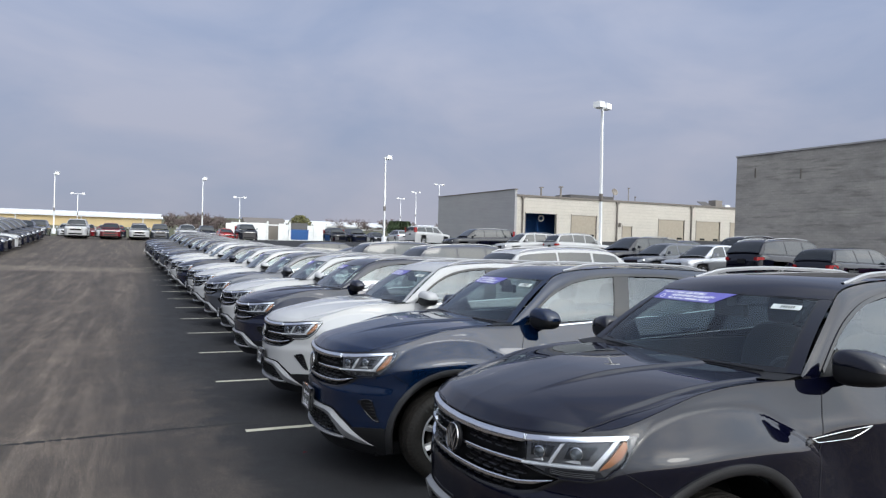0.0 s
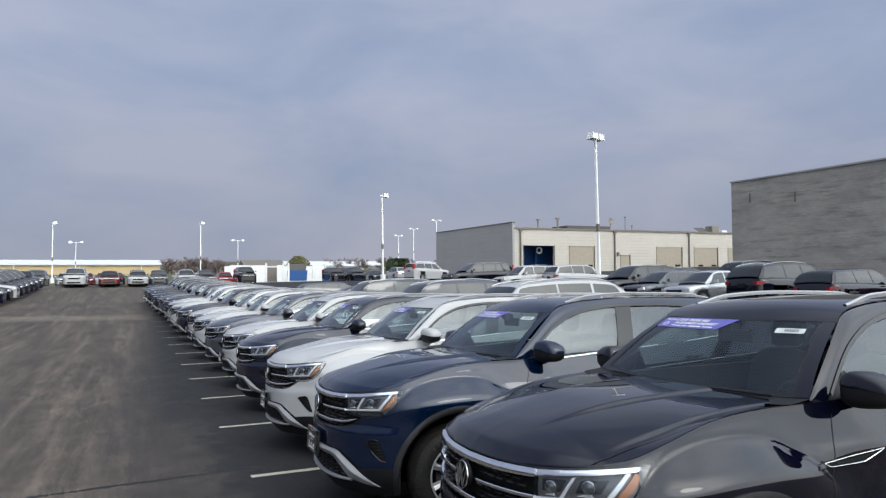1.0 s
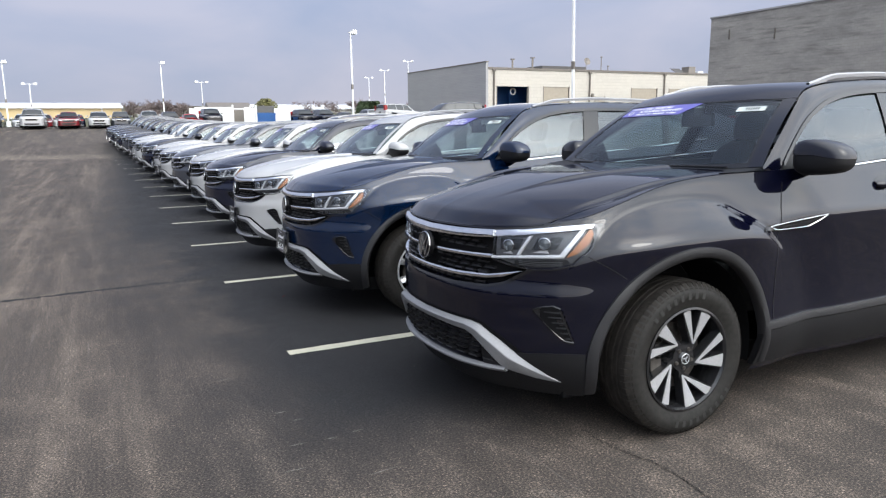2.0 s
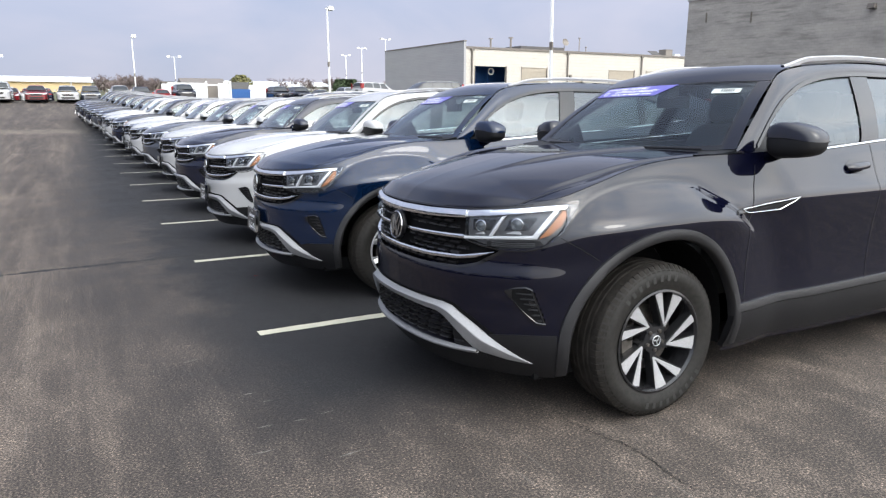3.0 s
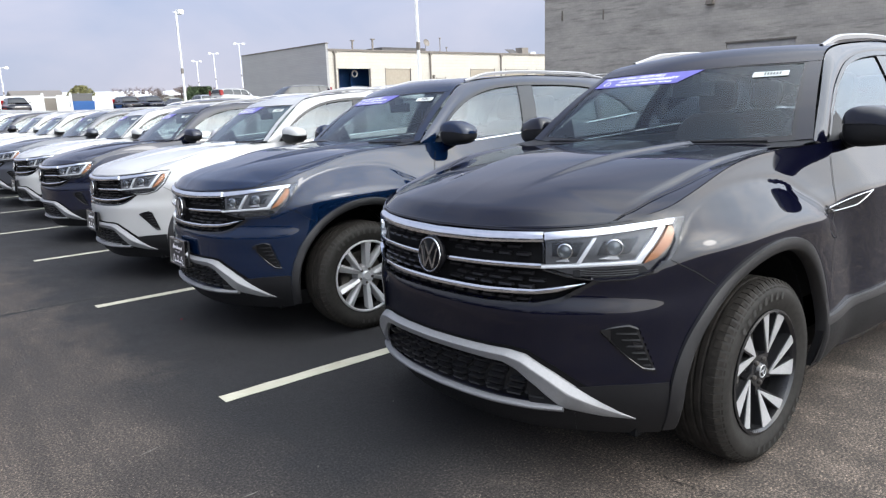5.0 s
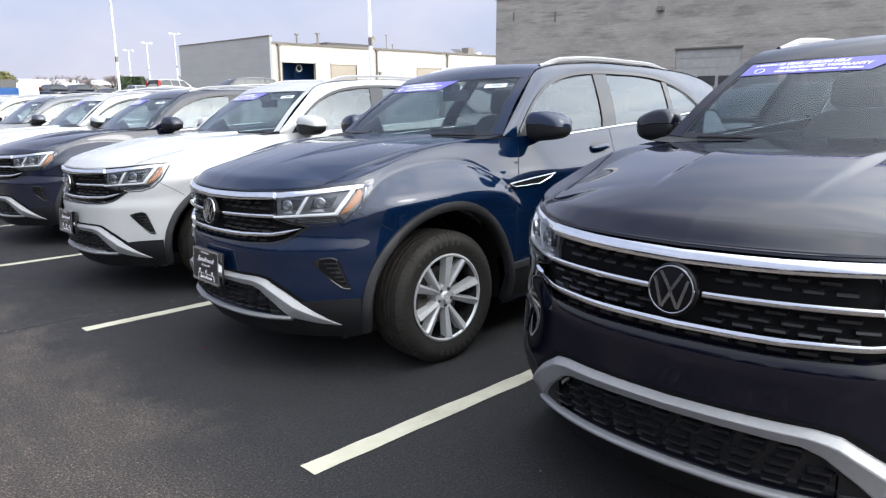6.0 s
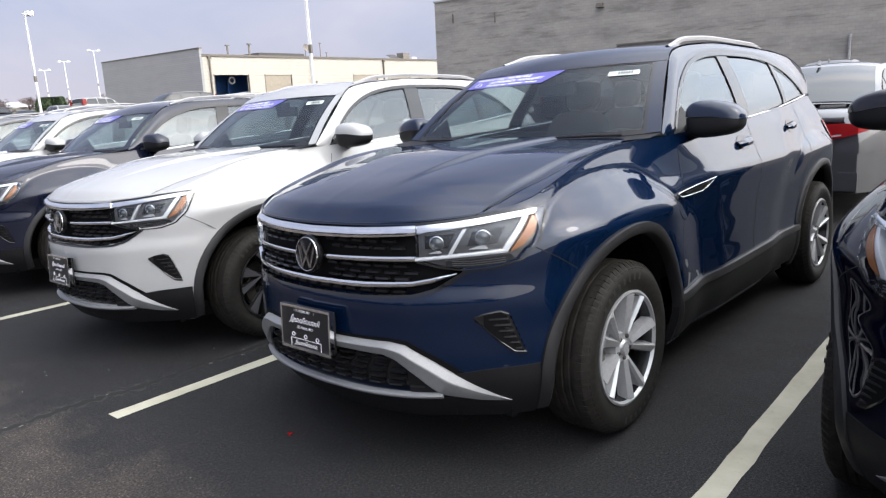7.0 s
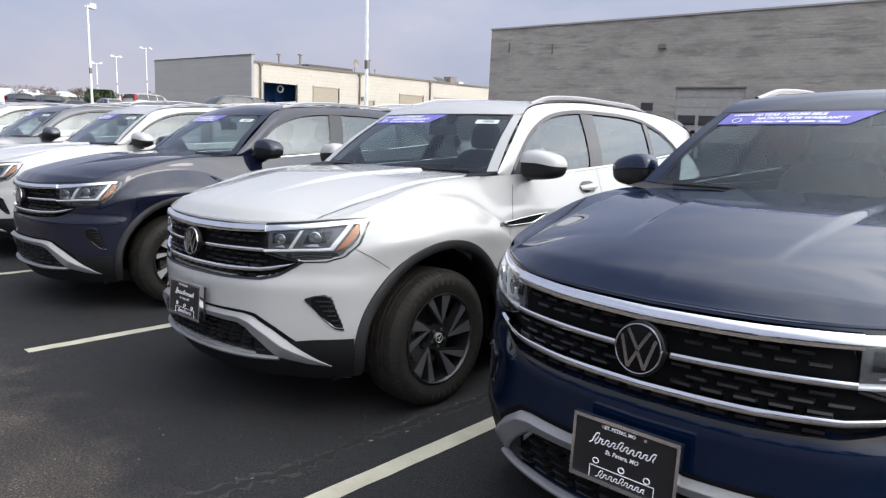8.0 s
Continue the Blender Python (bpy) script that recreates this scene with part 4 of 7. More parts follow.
def headlight(thing, G, s):
    def put(lo, hi, off, depth, name, mat, parent, n=24, m=3, crown=0.0, label=""):
        q = strip(G, lo, hi, off, depth, n, m, crown)
        if s < 0:
            q.f = [f[::-1] for f in q.f]
        return q.out(name, mat, parent, label, sharp=60)
    lamp = put([(0.528, 0.884), (0.60, 0.862), (0.69, 0.846), (0.78, 0.852), (0.835, 0.876), (0.875, 0.935), (0.905, 1.035)], [(0.528, 0.985), (0.62, 0.996), (0.72, 1.010), (0.80, 1.026), (0.86, 1.040), (0.895, 1.050), (0.908, 1.050)], -0.020, 0.03, "headlight", LAMP_DARK, thing, 40, 6, label="clear headlight with an amber corner")
    put([(0.528, 0.984), (0.65, 0.998), (0.78, 1.017), (0.884, 1.032)], [(0.528, 1.014), (0.65, 1.024), (0.78, 1.040), (0.894, 1.052)], 0.004, 0.03, "upper_light_bar", CHROME, lamp, 30, 2, 0.003)
    put([(0.520, 0.881), (0.66, 0.891), (0.808, 0.900)], [(0.520, 0.892), (0.66, 0.903), (0.800, 0.914)], 0.000, 0.02, "lower_light_bar", LAMP_WHITE, lamp, 20, 2, 0.003)
    put([(0.804, 0.900), (0.868, 1.028)], [(0.790, 0.912), (0.853, 1.026)], 0.000, 0.02, "outer_light_bar", LAMP_WHITE, lamp, 12, 2, 0.002)
    put([(0.642, 0.902), (0.690, 0.996)], [(0.629, 0.902), (0.677, 0.994)], 0.000, 0.02, "slanted_light_bar", LAMP_WHITE, lamp, 10, 2, 0.002)
    put([(0.814, 0.902), (0.844, 0.920), (0.874, 0.962), (0.892, 1.018)], [(0.816, 0.910), (0.838, 0.948), (0.860, 0.990), (0.878, 1.026)], -0.002, 0.02, "amber_marker", AMBER, lamp, 16, 3)
    put([(0.62, 0.856), (0.70, 0.848), (0.79, 0.858), (0.825, 0.872)], [(0.62, 0.876), (0.70, 0.880), (0.79, 0.888), (0.815, 0.890)], -0.006, 0.02, "turn_lamp", LAMP_GREY, lamp, 16, 2)
    for z0 in (0.862, 0.870, 0.878):
        put([(0.640, z0 - 0.002), (0.70, z0 - 0.005), (0.80, z0 + 0.002)], [(0.640, z0), (0.70, z0 - 0.003), (0.80, z0 + 0.004)], -0.003, 0.006, "lamp_rib", LAMP_DARK, lamp, 12, 1)
    for y, z, r in ((0.596, 0.948, 0.029), (0.738, 0.962, 0.031)):
        p = Vector(G(y, z, -0.010))
        (_, _), (nx, ny) = SUV.at(SUV.k_of_y(y))
        axis = Vector((nx, s * ny, 0)).normalized()
        turn = axis.to_track_quat("Z", "Y").to_matrix()
        for prof, nm, mat in (([(r * 0.98, 0.0), (r * 0.96, 0.013), (r * 0.86, 0.014), (r * 0.84, 0.006)], "lamp_ring", CHROME), ([(0.0001, 0.016), (r * 0.4, 0.014), (r * 0.84, 0.004)], "projector", LAMP_GLASSY)):
            q = Build().lathe(prof, 24, "z")
            q.v = [tuple(p + turn @ Vector(v)) for v in q.v]
            q.f = [f[::-1] for f in q.f] if nm == "projector" else q.f
            q.out(nm, mat, lamp)
    for lo, hi in (([(0.552, 0.925), (0.630, 0.926)], [(0.552, 0.974), (0.652, 0.978)]), ([(0.688, 0.930), (0.778, 0.936)], [(0.706, 0.982), (0.806, 0.994)])):
        put(lo, hi, -0.014, 0.01, "projector_housing", LAMP_GREY, lamp, 10, 3)
    for y0, y1, z0, z1 in ((0.566, 0.608, 0.908, 0.918), (0.694, 0.752, 0.918, 0.930)):
        put([(y0, z0), (y1, z0)], [(y0 + 0.03, z1), (y1 - 0.01, z1 + 0.004)], -0.008, 0.012, "reflector", LAMP_WHITE, lamp, 8, 2)
    put([(0.522, 1.013), (0.65, 1.023), (0.78, 1.039), (0.90, 1.053)], [(0.522, 1.024), (0.65, 1.034), (0.78, 1.050), (0.912, 1.060)], 0.003, 0.02, "lamp_seal", GLOSS, lamp, 30, 1)
    put([(0.524, 0.875), (0.60, 0.853), (0.69, 0.8375), (0.783, 0.843), (0.843, 0.869), (0.884, 0.931), (0.914, 1.040)], [(0.524, 0.881), (0.60, 0.859), (0.69, 0.843), (0.78, 0.849), (0.838, 0.874), (0.879, 0.934), (0.909, 1.040)], 0.003, 0.02, "lamp_seal", GLOSS, lamp, 40, 1)
    lens = put([(0.524, 0.880), (0.60, 0.858), (0.69, 0.842), (0.78, 0.848), (0.838, 0.873), (0.878, 0.933), (0.908, 1.032)], [(0.524, 0.986), (0.62, 0.998), (0.72, 1.012), (0.80, 1.028), (0.86, 1.043), (0.897, 1.053), (0.910, 1.053)], 0.006, 0.02, "lens", LAMP_CLEAR, lamp, 40, 6, 0.006)
    lens.visible_shadow = False


LAMP_GLASSY = plain("projector glass", (0.10, 0.11, 0.12), 0.05, 0.5, 60, 0.05)


def dealer_plate(thing):
    """Black licence insert in a bright frame; the town in small print, the script as a running stroke."""
    tilt = Matrix.Translation((-0.052, 0, 0.578)) @ Matrix.Rotation(radians(4), 4, "Y") @ Matrix.Scale(1.06, 4)

    def boxes(items, name, mat, parent, label=""):
        b = Build()
        for y, z, w, h, front, depth in items:
            c = [(y - w / 2, z - h / 2), (y + w / 2, z - h / 2), (y + w / 2, z + h / 2), (y - w / 2, z + h / 2)]
            b.prism(c, [tuple(tilt @ Vector((-front + depth, p, q))) for p, q in c], [tuple(tilt @ Vector((-front, p, q))) for p, q in c])
        return b.out(name, mat, parent, label, smooth=False)
    plate = boxes([(0, 0, 0.300, 0.165, 0.004, 0.03)], "dealer_plate", INK, thing, "black dealer plate in a bright frame")
    boxes([(0, 0.084, 0.312, 0.010, 0.009, 0.02), (0, -0.084, 0.312, 0.012, 0.009, 0.02), (-0.152, 0, 0.009, 0.17, 0.009, 0.02), (0.152, 0, 0.009, 0.17, 0.009, 0.02)], "plate_frame", CHROME, plate)
    def script(y0, y1, z, tall, loops, stroke, first):
        """A line of slanting script, hinted at by one running stroke."""
        pts = []
        for u in np.linspace(0, 1, loops * 7 + 1):
            big = first if u < 0.14 else (1.0, 0.85, 1.0, 0.9, 1.5)[int(u * loops) % 5]
            q = z + big * tall * (0.5 - 0.5 * math.cos(2 * math.pi * loops * u)) - (0.3 * tall if big > 1.6 else 0)
            p = y0 + (y1 - y0) * u + 0.5 * (q - z) + 0.003 * math.sin(4 * math.pi * loops * u)
            pts.append(tuple(tilt @ Vector((-0.0060, -p, q))))
        return Build().tube(pts, stroke, 5)
    script(-0.100, 0.088, 0.020, 0.016, 10, 0.0021, 2.1).out("plate_script", PRINT, plate)
    script(-0.072, 0.070, -0.070, 0.012, 9, 0.0017, 1.8).out("plate_script", PRINT, plate)
    plate_words(plate, tilt, "ST. PETERS, MO", 0.0135, -0.060, 0.064, 0.0)
    plate_words(plate, tilt, "St. Peters, MO", 0.0165, -0.052, -0.003, 0.25)
    for y0, z0 in ((-0.078, -0.030), (0.0, -0.032), (0.074, -0.034)):
        Build().tube([tuple(tilt @ Vector((-0.0060, -y0 + 0.0085 * math.cos(t), z0 + 0.0075 * math.sin(t)))) for t in np.linspace(0, 2 * math.pi, 17)], 0.0016, 5).out("plate_mark", PRINT, plate)
    boxes([(0, -0.0455, 0.19, 0.0018, 0.0062, 0.002), (-0.095, -0.065, 0.0018, 0.040, 0.0062, 0.002), (0.095, -0.065, 0.0018, 0.040, 0.0062, 0.002)], "plate_box_line", PRINT, plate)
    boxes([(-0.062, 0.070, 0.008, 0.008, 0.010, 0.006), (0.062, 0.070, 0.008, 0.008, 0.010, 0.006)], "plate_screw", CHROME, plate)


def plate_words(plate, tilt, words, size, y0, z0, slant):
    """Small printed words on the plate, one flat mesh."""
    me = text_mesh(words, size, 0.0004)
    verts = [tuple(tilt @ Vector((-0.0062, -(y0 + v.co.x + slant * v.co.y), z0 + v.co.y))) for v in me.vertices]
    part("plate_words", verts, [tuple(p.vertices) for p in me.polygons], PRINT, plate, smooth=False)


def text_mesh(words, size, offset):
    cu = bpy.data.curves.new("lettering", "FONT")
    cu.body, cu.size, cu.resolution_u, cu.offset = words, size, 2, offset
    tmp = bpy.data.objects.new("lettering", cu)
    me = bpy.data.meshes.new_from_object(tmp)
    bpy.data.objects.remove(tmp)
    return me


def side_details(thing, colour):
    for s in (-1, 1):
        def D(x, z, off, s=s):
            return SUV.side(x, z, off, s)

        def put(lo, hi, off, depth, name, mat, n=24, m=3, crown=0.0, label="", sharp=60):
            q = strip(D, lo, hi, off, depth, n, m, crown)
            if s < 0:
                q.f = [f[::-1] for f in q.f]
            return q.out(name, mat, thing, label, sharp=sharp)
        # wheel-arch flares with their inner lip
        for i, hx in enumerate(SUV.hubs):
            b = Build()
            rows = []
            a0, a1 = (-14, 200) if i == 0 else (-16, 194)
            for a in np.linspace(radians(a0), radians(a1), 60):
                line = []
                for r, off in ((0.551, -0.02), (0.545, 0.012), (0.525, 0.020), (0.504, 0.020), (0.496, 0.012), (0.494, -0.03)):
                    x = hx + 0.015 - r * (math.cos(a) if 0 < a < math.pi else math.copysign(1.0, math.cos(a)))
                    z = SUV.wheel_r + r * math.sin(a)
                    line.append(D(x, max(z, 0.275 if x > hx else 0.235), off))
                rows.append(line)
            b.grid(rows, flip=s < 0)
            b.out("wheel_arch", ARCH, thing, sharp=45)
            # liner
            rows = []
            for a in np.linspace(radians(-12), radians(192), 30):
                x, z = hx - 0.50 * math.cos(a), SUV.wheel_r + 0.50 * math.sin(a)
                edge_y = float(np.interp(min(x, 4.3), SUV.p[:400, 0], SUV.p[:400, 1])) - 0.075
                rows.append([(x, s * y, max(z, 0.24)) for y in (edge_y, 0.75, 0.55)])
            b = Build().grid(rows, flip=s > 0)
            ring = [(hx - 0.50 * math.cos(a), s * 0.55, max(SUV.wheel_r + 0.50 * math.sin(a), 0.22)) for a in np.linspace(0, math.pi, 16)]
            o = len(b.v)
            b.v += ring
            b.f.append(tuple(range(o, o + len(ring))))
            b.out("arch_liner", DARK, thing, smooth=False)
        put([(1.40, 0.265), (2.4, 0.265), (3.44, 0.275)], [(1.43, 0.445), (2.4, 0.455), (3.44, 0.475)], 0.010, 0.03, "rocker_panel", PLASTIC, 40, 5, 0.0)
        put([(1.44, 0.452), (2.4, 0.462), (3.42, 0.482)], [(1.44, 0.492), (2.4, 0.502), (3.42, 0.520)], 0.018, 0.02, "sill_moulding", SILL_TRIM, 40, 2, 0.004)
        put([(4.36, 0.22), (4.60, 0.23)], [(4.38, 0.50), (4.60, 0.52)], 0.008, 0.03, "rear_bumper_corner", PLASTIC, 16, 4)

        # gaps between wing, doors and bumper
        seams = [[(1.615, 1.165), (1.575, 1.06), (1.520, 0.90), (1.505, 0.66), (1.50, 0.50)], [(2.60, 1.235), (2.57, 1.08), (2.56, 0.90), (2.555, 0.50)], [(3.72, 1.29), (3.68, 1.10), (3.55, 0.93), (3.42, 0.74), (3.38, 0.52)], [(0.385, 0.915), (0.47, 0.865), (0.56, 0.805)], [(0.445, 0.462), (0.44, 0.38), (0.43, 0.26)]]
        for line in seams:
            p = resample(line, 24)
            rows = []
            for i in range(24):
                d = p[min(i + 1, 23)] - p[max(i - 1, 0)]
                d = np.array((-d[1], d[0])) / np.linalg.norm(d) * 0.0016
                rows.append([D(*(p[i] - d), 0.0025), D(*(p[i] + d), 0.0025)])
            Build().grid(rows, flip=True).out("panel_gap", SEAM, thing)
        # wing badge: a bright outline round a dark bar
        put([(1.40, 0.958), (1.60, 0.952), (1.66, 0.958)], [(1.42, 0.972), (1.62, 0.985), (1.70, 0.992)], 0.008, 0.012, "wing_badge_fin", GLOSS, 12, 2)
        put([(1.50, 0.952), (1.72, 0.956), (1.80, 0.990)], [(1.46, 0.976), (1.66, 0.996), (1.86, 1.016)], 0.008, 0.012, "wing_badge", GLOSS, 16, 2, label="slanted black badge")
        loop = [D(x, z, 0.010) for x, z in ((1.47, 0.974), (1.51, 0.955), (1.73, 0.960), (1.80, 0.990), (1.86, 1.016), (1.66, 0.997), (1.47, 0.976))]
        Build().tube([tuple(p) for p in resample(loop, 40)], 0.0018, 6).out("wing_badge_outline", CHROME, thing, "bright chrome outline of the wing badge")
        put([(1.565, 0.963), (1.71, 0.967), (1.765, 0.990)], [(1.55, 0.971), (1.68, 0.984), (1.785, 0.999)], 0.0105, 0.01, "wing_badge_inlay", PLASTIC, 16, 2)
        # handles
        for hx, hz in ((2.42, 1.138), (3.40, 1.170)):
            b = Build()
            rows = []
            for u in np.linspace(-1, 1, 15):
                line = []
                for a in np.linspace(0, 2 * math.pi, 11):
                    r = 0.017 * (1 - 0.35 * abs(u) ** 3)
                    lift = 0.030 - 0.026 * abs(u) ** 4
                    p = D(hx + 0.105 * u, hz + r * math.sin(a) + 0.006 * u, 0.0)
                    line.append((p[0], p[1] + s * (lift + 0.012 * math.cos(a)), p[2]))
                rows.append(line)
            b.grid(rows, flip=s < 0)
            b.out("door_handle", colour, thing)
            put([(hx - 0.095, hz - 0.012), (hx - 0.05, hz - 0.034), (hx + 0.05, hz - 0.034), (hx + 0.10, hz - 0.010)], [(hx - 0.095, hz + 0.010), (hx - 0.05, hz + 0.028), (hx + 0.05, hz + 0.030), (hx + 0.10, hz + 0.010)], 0.002, 0.004, "handle_cup", GLOSS, 14, 2)
        # mirror: painted cap over a black base, on a short arm
        def blob(c, size, e, zcut, keep_top, name, mat, parent):
            rows = []
            for i in range(17):
                u = math.pi * (i / 16 - 0.5)
                line = []
                for j in range(29):
                    v = 2 * math.pi * j / 28
                    cu, su, cv, sv = math.cos(u), math.sin(u), math.cos(v), math.sin(v)
                    px = abs(cu) ** e * math.copysign(abs(cv) ** e, cv)
                    py = abs(cu) ** e * math.copysign(abs(sv) ** e, sv)
                    pz = math.copysign(abs(su) ** e, su)
                    z = pz * size[2] / 2
                    z = max(z, zcut) if keep_top else min(z, zcut)
                    z -= 0.02 * max(0, py) if keep_top else 0.0
                    line.append((c[0] + px * size[0] / 2 + 0.05 * (py + 1) * 0.5, s * (c[1] + py * size[1] / 2), c[2] + z * (1 - 0.12 * py)))
                rows.append(line)
            return Build().grid(rows, flip=s > 0).out(name, mat, parent)
        base = blob((1.700, 1.022, 1.276), (0.165, 0.255, 0.162), 0.62, 0.012, False, "mirror_base", PLASTIC, thing)
        blob((1.700, 1.022, 1.276), (0.172, 0.262, 0.170), 0.62, 0.014, True, "mirror_cap", colour, thing)
        b = Build()
        b.tube([(1.80, s * 0.84, 1.212), (1.78, s * 0.89, 1.218), (1.74, s * 0.96, 1.230)], [0.040, 0.034, 0.030], 12)
        b.out("mirror_arm", PLASTIC, thing)
        # tail lamp
        tail = [[SUV.pt(k, z, 0.006, s) for z in (1.02, 1.06, 1.12, 1.16)] for k in np.linspace(SUV.k_of_x(4.42), len(SUV.p) * 0.955, 14)]
        Build().grid(tail, flip=s > 0).out("tail_lamp", LAMP_RED, thing)
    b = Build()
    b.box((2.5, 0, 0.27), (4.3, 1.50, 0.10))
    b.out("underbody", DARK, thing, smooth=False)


def wheel(style, width=0.245, r=0.378, rim=0.245):
    """A tyre and alloy wheel about the origin, its outer face towards -y. Parts hang under one Empty made by the caller."""
    made = []
    h = width / 2
    prof = [(rim - 0.01, h - 0.02), (rim + 0.012, h - 0.006), (rim + 0.05, h + 0.006), (r - 0.055, h + 0.010), (r - 0.025, h - 0.002), (r - 0.008, h - 0.022)]
    tread = []
    for y in np.linspace(h - 0.030, -(h - 0.030), 41):
        groove = any(abs(y - g) < 0.0045 for g in (-0.055, -0.019, 0.019, 0.055))
        tread.append((r - (0.007 if groove else 0.0) - 0.010 * (y / h) ** 4, y))
    inner = [(a, -b) for a, b in reversed(prof)]
    made.append(("tyre", Build().lathe((prof + [(r - 0.012, h - 0.03), (r - 0.012, 0.03 - h)] + inner)[::-1], 64), RUBBER, 35))
    made.append(("tread_band", Build().lathe(([prof[-1]] + tread + [inner[0]])[::-1], 64), TREAD, 35))
    b = Build()
    blocks = 72
    for k in range(blocks):             # shoulder blocks
        a = 2 * math.pi * k / blocks
        for sgn in (-1, 1):
            w = 0.028
            ring = []
            for da in (-w, w):
                for rr, yy in ((r - 0.032, h + 0.003), (r - 0.004, h - 0.020), (r + 0.001, h - 0.048), (r - 0.02, h - 0.048)):
                    ring.append((rr * math.cos(a + da), sgn * yy, rr * math.sin(a + da)))
            o = len(b.v)
            b.v += ring
            b.f += [(o, o + 1, o + 5, o + 4), (o + 1, o + 2, o + 6, o + 5), (o, o + 3, o + 2, o + 1), (o + 4, o + 5, o + 6, o + 7)]
    made.append(("tread", b, TREAD, 30))
    b = Build()
    for a0, n in ((radians(52), 8), (radians(232), 9)):      # raised sidewall lettering as plain bars
        for i in range(n):
            a = a0 + radians(8.2) * i
            w = 0.028
            o = len(b.v)
            for da in (-w, w):
                for rr in (0.300, 0.330):
                    b.v.append((rr * math.cos(a + da), -(h + 0.0125), rr * math.sin(a + da)))
            b.f += [(o, o + 1, o + 3, o + 2)]
    made.append(("sidewall_relief", b, RUBBER_MARK, 30))
    face = {"two_tone": WHEEL_BLACK, "silver": ALLOY, "dark": WHEEL_BLACK}[style]
    made.append(("rim", Build().lathe([(rim + 0.004, -h + 0.012), (rim + 0.006, -h + 0.002), (rim - 0.004, -h - 0.001), (rim - 0.012, -h + 0.012)], 64), face, 40))
    # black barrel on silver wheels too: shade between spokes is put into its colour
    made.append(("rim_barrel", Build().lathe([(rim - 0.012, -h + 0.012), (rim - 0.022, -h + 0.05), (rim - 0.03, 0.03), (rim - 0.01, h - 0.02)], 64), WHEEL_BLACK, 40))
    made.append(("brake_disc", Build().lathe([(0.0001, -0.02), (0.165, -0.02), (0.168, -0.012), (0.168, 0.01)], 40), STEEL, 40))
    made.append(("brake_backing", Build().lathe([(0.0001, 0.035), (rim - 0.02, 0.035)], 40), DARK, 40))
    cal = Build()
    rows = []
    for a in np.linspace(radians(150), radians(205), 9):
        rows.append([(rr * math.cos(a), y, rr * math.sin(a)) for rr, y in ((0.12, -0.03), (0.12, -0.065), (0.185, -0.065), (0.19, -0.03))])
    cal.grid(rows, flip=True)
    made.append(("caliper", cal, STEEL, 40))

    def spoke(a_in, a_out, w_in, w_out, r_in, r_out, y_in, y_out, deep, grow=0.0):
        """A tapered bar between two radii in the wheel's plane."""
        c0 = (r_in * math.cos(a_in), r_in * math.sin(a_in))
        c1 = (r_out * math.cos(a_out), r_out * math.sin(a_out))
        d = Vector((c1[0] - c0[0], c1[1] - c0[1])).normalized()
        nn = Vector((-d.y, d.x))
        front, back_ = [], []
        for (cx, cz), w, y in ((c0, w_in, y_in), (c1, w_out, y_out)):
            for sgn in ((-1, 1) if (cx, cz) == c0 else (1, -1)):
                front.append((cx + nn.x * w * sgn, y, cz + nn.y * w * sgn))
                back_.append((cx + nn.x * (w + grow) * sgn, y + deep, cz + nn.y * (w + grow) * sgn))
        return front, back_
    yo, yi = -h + 0.008, -h + 0.030
    body, facing = Build(), Build()
    if style == "silver":
        # five broad spokes, each split by a groove into two faceted blades
        for k in range(5):
            a = 2 * math.pi * k / 5 + radians(45)
            fr, bk = spoke(a, a, 0.020, 0.026, 0.045, 0.125, yi + 0.010, yi + 0.016, 0.030, 0.004)
            body.prism(fr, bk, fr)
            for a0, a1, w0, w1, ridge in ((a + 0.16, a + 0.270, 0.012, 0.024, 0.22), (a - 0.16, a - 0.250, 0.011, 0.019, 0.78)):
                fr, bk = spoke(a0, a1, w0, w1, 0.060, rim - 0.012, yi, yo, 0.045, 0.006)
                body.prism(fr, bk, fr)
                o = len(facing.v)
                m0 = tuple((1 - ridge) * p + ridge * q for p, q in zip(fr[0], fr[1]))
                m1 = tuple((1 - ridge) * p + ridge * q for p, q in zip(fr[3], fr[2]))
                facing.v += [(p[0], p[1] - 0.0005, p[2]) for p in fr] + [(m0[0], m0[1] - 0.010, m0[2]), (m1[0], m1[1] - 0.016, m1[2])]
                facing.f += [(o, o + 4, o + 5, o + 3), (o + 4, o + 1, o + 2, o + 5), (o, o + 1, o + 4), (o + 2, o + 3, o + 5)]
        made.append(("wheel_centre", body, ALLOY, 20))
        made.append(("wheel_facing", facing, ALLOY, 10))
    else:
        # five pairs of blades: a broad one and a slim swept one that meet in a point near the hub
        start = 68 if style == "two_tone" else 86
        for k in range(5):
            slim = radians(start + 72 * k)
            broad, meet = slim - radians(31), slim - radians(44)
            for a_out, w1 in ((slim, 0.0215), (broad, 0.0335)):
                fr, bk = spoke(meet, a_out, 0.010, w1 + 0.005, 0.080, rim - 0.010, yi + 0.003, yo + 0.003, 0.045, 0.005)
                body.prism(fr, bk, fr)
                fr, bk = spoke(meet, a_out, 0.0030, w1, 0.084, rim - 0.011, yi - 0.001, yo, 0.004)
                facing.prism(fr, bk, fr)
            fr, bk = spoke(meet, meet, 0.026, 0.015, 0.030, 0.100, yi + 0.005, yi + 0.004, 0.045, 0.006)
            body.prism(fr, bk, fr)
        made.append(("wheel_centre", body, WHEEL_BLACK, 30))
        made.append(("wheel_facing", facing, MACHINED if style == "two_tone" else DARK_ALLOY, 30))
